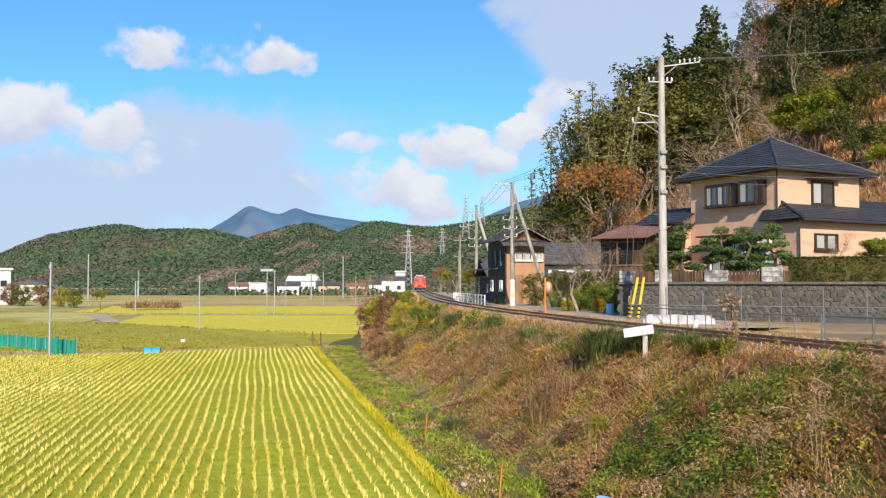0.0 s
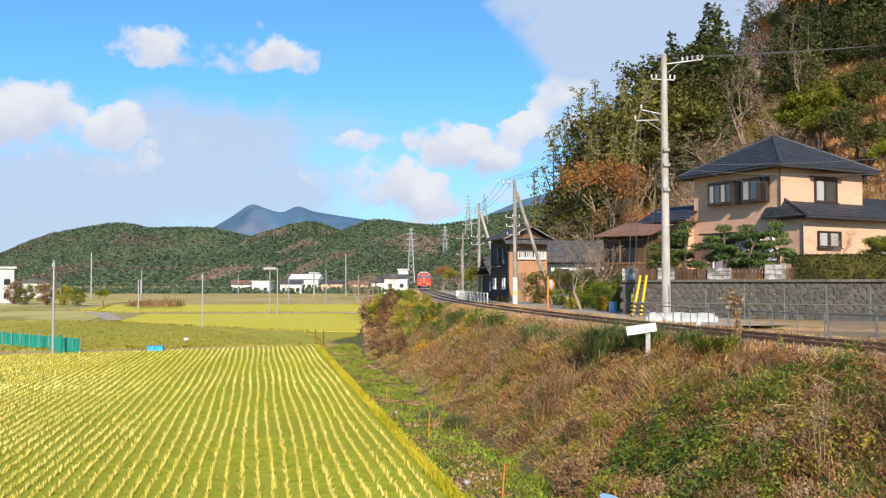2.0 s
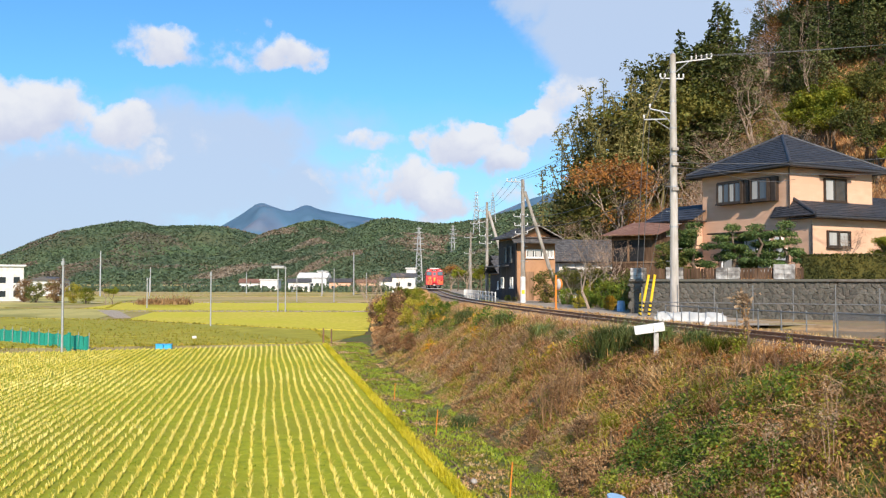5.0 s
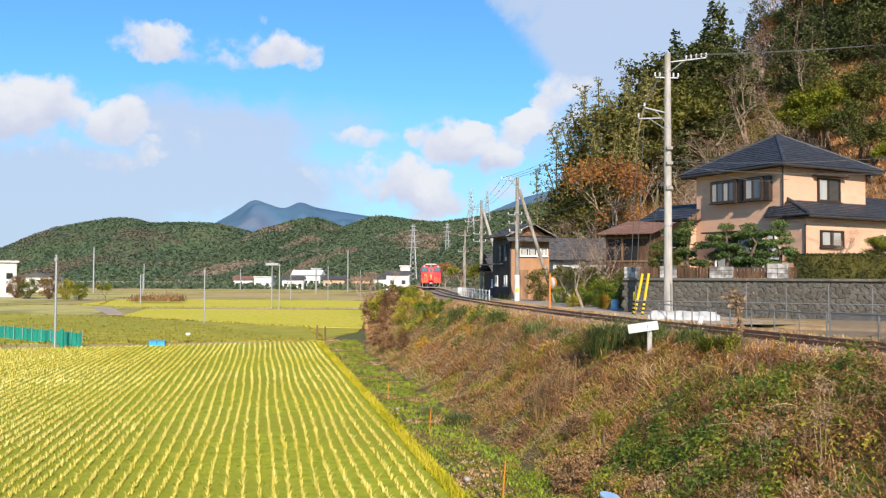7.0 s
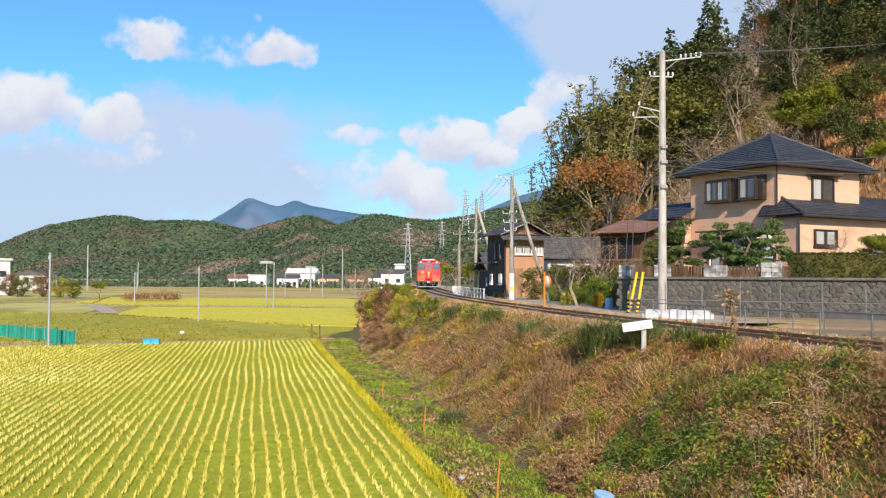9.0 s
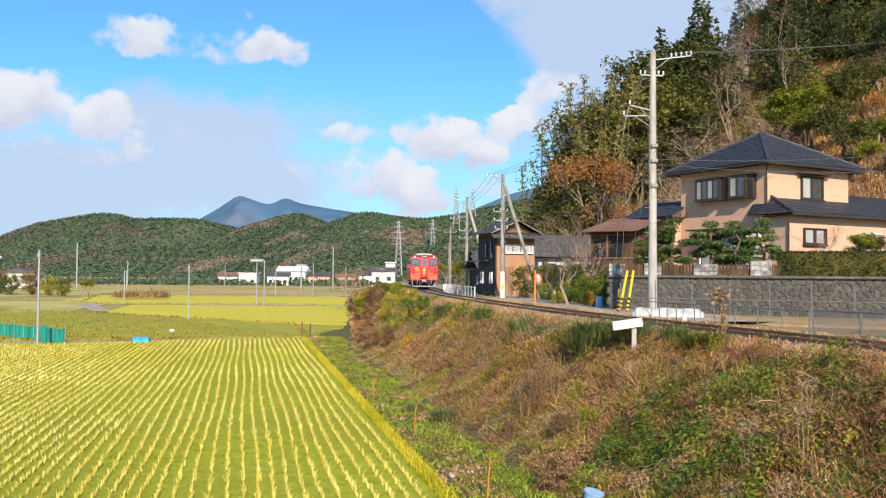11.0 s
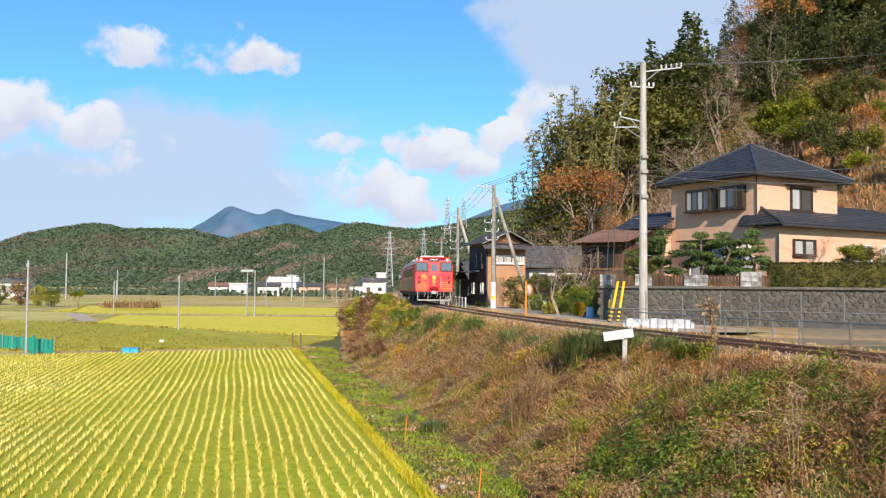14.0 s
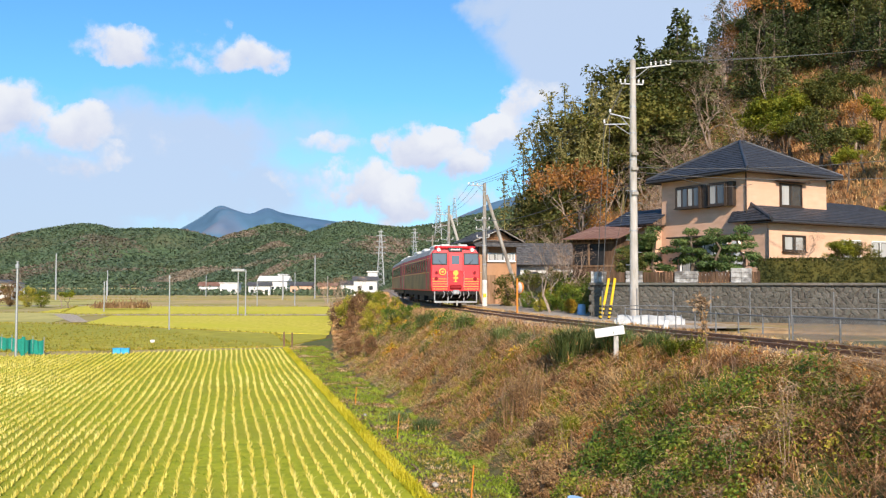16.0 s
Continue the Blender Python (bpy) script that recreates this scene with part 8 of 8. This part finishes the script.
    db = part("destination_box", on_face(bmesh.new(), -0.40, 3.17, 0.40, 3.40, 0.05, 0.4, 0.02), M["black"], car, "dark destination box with pale bars")
    for i in range(6):
        x = -0.27 + i * 0.095
        part("text_bar", on_face(bmesh.new(), x, 3.25, x + 0.06, 3.33, 0.056, 0.02), M["white"], db)
    part("brow", boxed(-1.18, 0.24, 3.36, 1.18, 0.75, 3.50, bevel=0.06), M["red"], car)
    for sx in (-0.75, 0.3):
        part("horn_cover", boxed(sx, 0.7, 3.5, sx + 0.5, 1.2, 3.62, bevel=0.04), M["white"], roof)
    # coupler, skirt and hoses
    part("buffer_beam", boxed(-1.32, 0.02, 0.72, 1.32, 0.2, 0.95, bevel=0.02), M["under"], car)
    cp = part("coupler", boxed(-0.16, -0.45, 0.72, 0.16, 0.3, 0.98, bevel=0.05), M["grey"], car, "grey steel coupler")
    part("knuckle", boxed(-0.22, -0.52, 0.74, 0.02, -0.36, 0.97, bevel=0.04), M["grey"], cp)
    plough = part("snow_plough", boxed(-1.24, -0.05, 0.24, 1.24, 0.08, 0.34, bevel=0.02), M["grey"], car, "pale grey rail guard")
    for sx in (-1.27, 1.15, -0.5, 0.42):
        part("guard_post", boxed(sx + 0.03, -0.02, 0.36, sx + 0.09, 0.06, 0.90, bevel=0.01), M["grey"], plough)
    r = random.Random(2)
    for i in range(9):
        x = -0.95 + i * 0.235
        if abs(x) < 0.2:
            continue
        bm = bmesh.new()
        pts = [Vector((x + 0.06 * math.sin(k), -0.06 - 0.05 * math.sin(k * 0.8), 0.92 - 0.1 * k)) for k in range(5)]
        for p, q in zip(pts, pts[1:]):
            tube(bm, p, q, 0.025, None, 6)
        part("brake_hose", bm, M["grey"] if i % 2 else M["black"], car)
    return car


M["sideglass"] = glass_material("side_glass", (0.10, 0.03, 0.03))
M["sideglass"].node_tree.nodes["Principled BSDF"].inputs["Coat Weight"].default_value = 0.0
M["screen"] = glass_material("windscreen", (0.10, 0.11, 0.115))
M["lens"] = material("headlight_lens", [(0.75, 0.73, 0.68), (0.85, 0.83, 0.78)], 5, 0.15, coat=0.6)
M["darkred"] = material("dark_red", [(0.20, 0.006, 0.010), (0.28, 0.01, 0.014)], 5, 0.3)
CARS = [train_car(True, "red diesel railcar with gold stripes on the track", M["red"]), train_car(False, "dark red and bronze trailing railcar", M["maroon"])]


def place_train():
    ys, s = arc_table()
    for k, car in enumerate(CARS):
        rows = []
        for i in range(33):
            t = i * 0.5
            yf = FRONT_Y[0] + FRONT_Y[1] * t + FRONT_Y[2] * t * t
            s0 = np.interp(yf, ys, s) + k * CAR_LEN
            a, b = np.interp(s0 + 3.2, s, ys), np.interp(s0 + 17.1, s, ys)
            pa, pb = Vector((float(track_x(a)), a, float(rail_z(a)))), Vector((float(track_x(b)), b, float(rail_z(b))))
            d = (pb - pa).normalized()
            p = pa - d * 3.2
            rows.append((t, Matrix.Translation(p) @ Matrix.Rotation(math.atan2(-d.x, d.y), 4, "Z") @ Matrix.Rotation(math.asin(d.z), 4, "X")))
        walk(car, rows)


def motions():
    place_train()


motions()
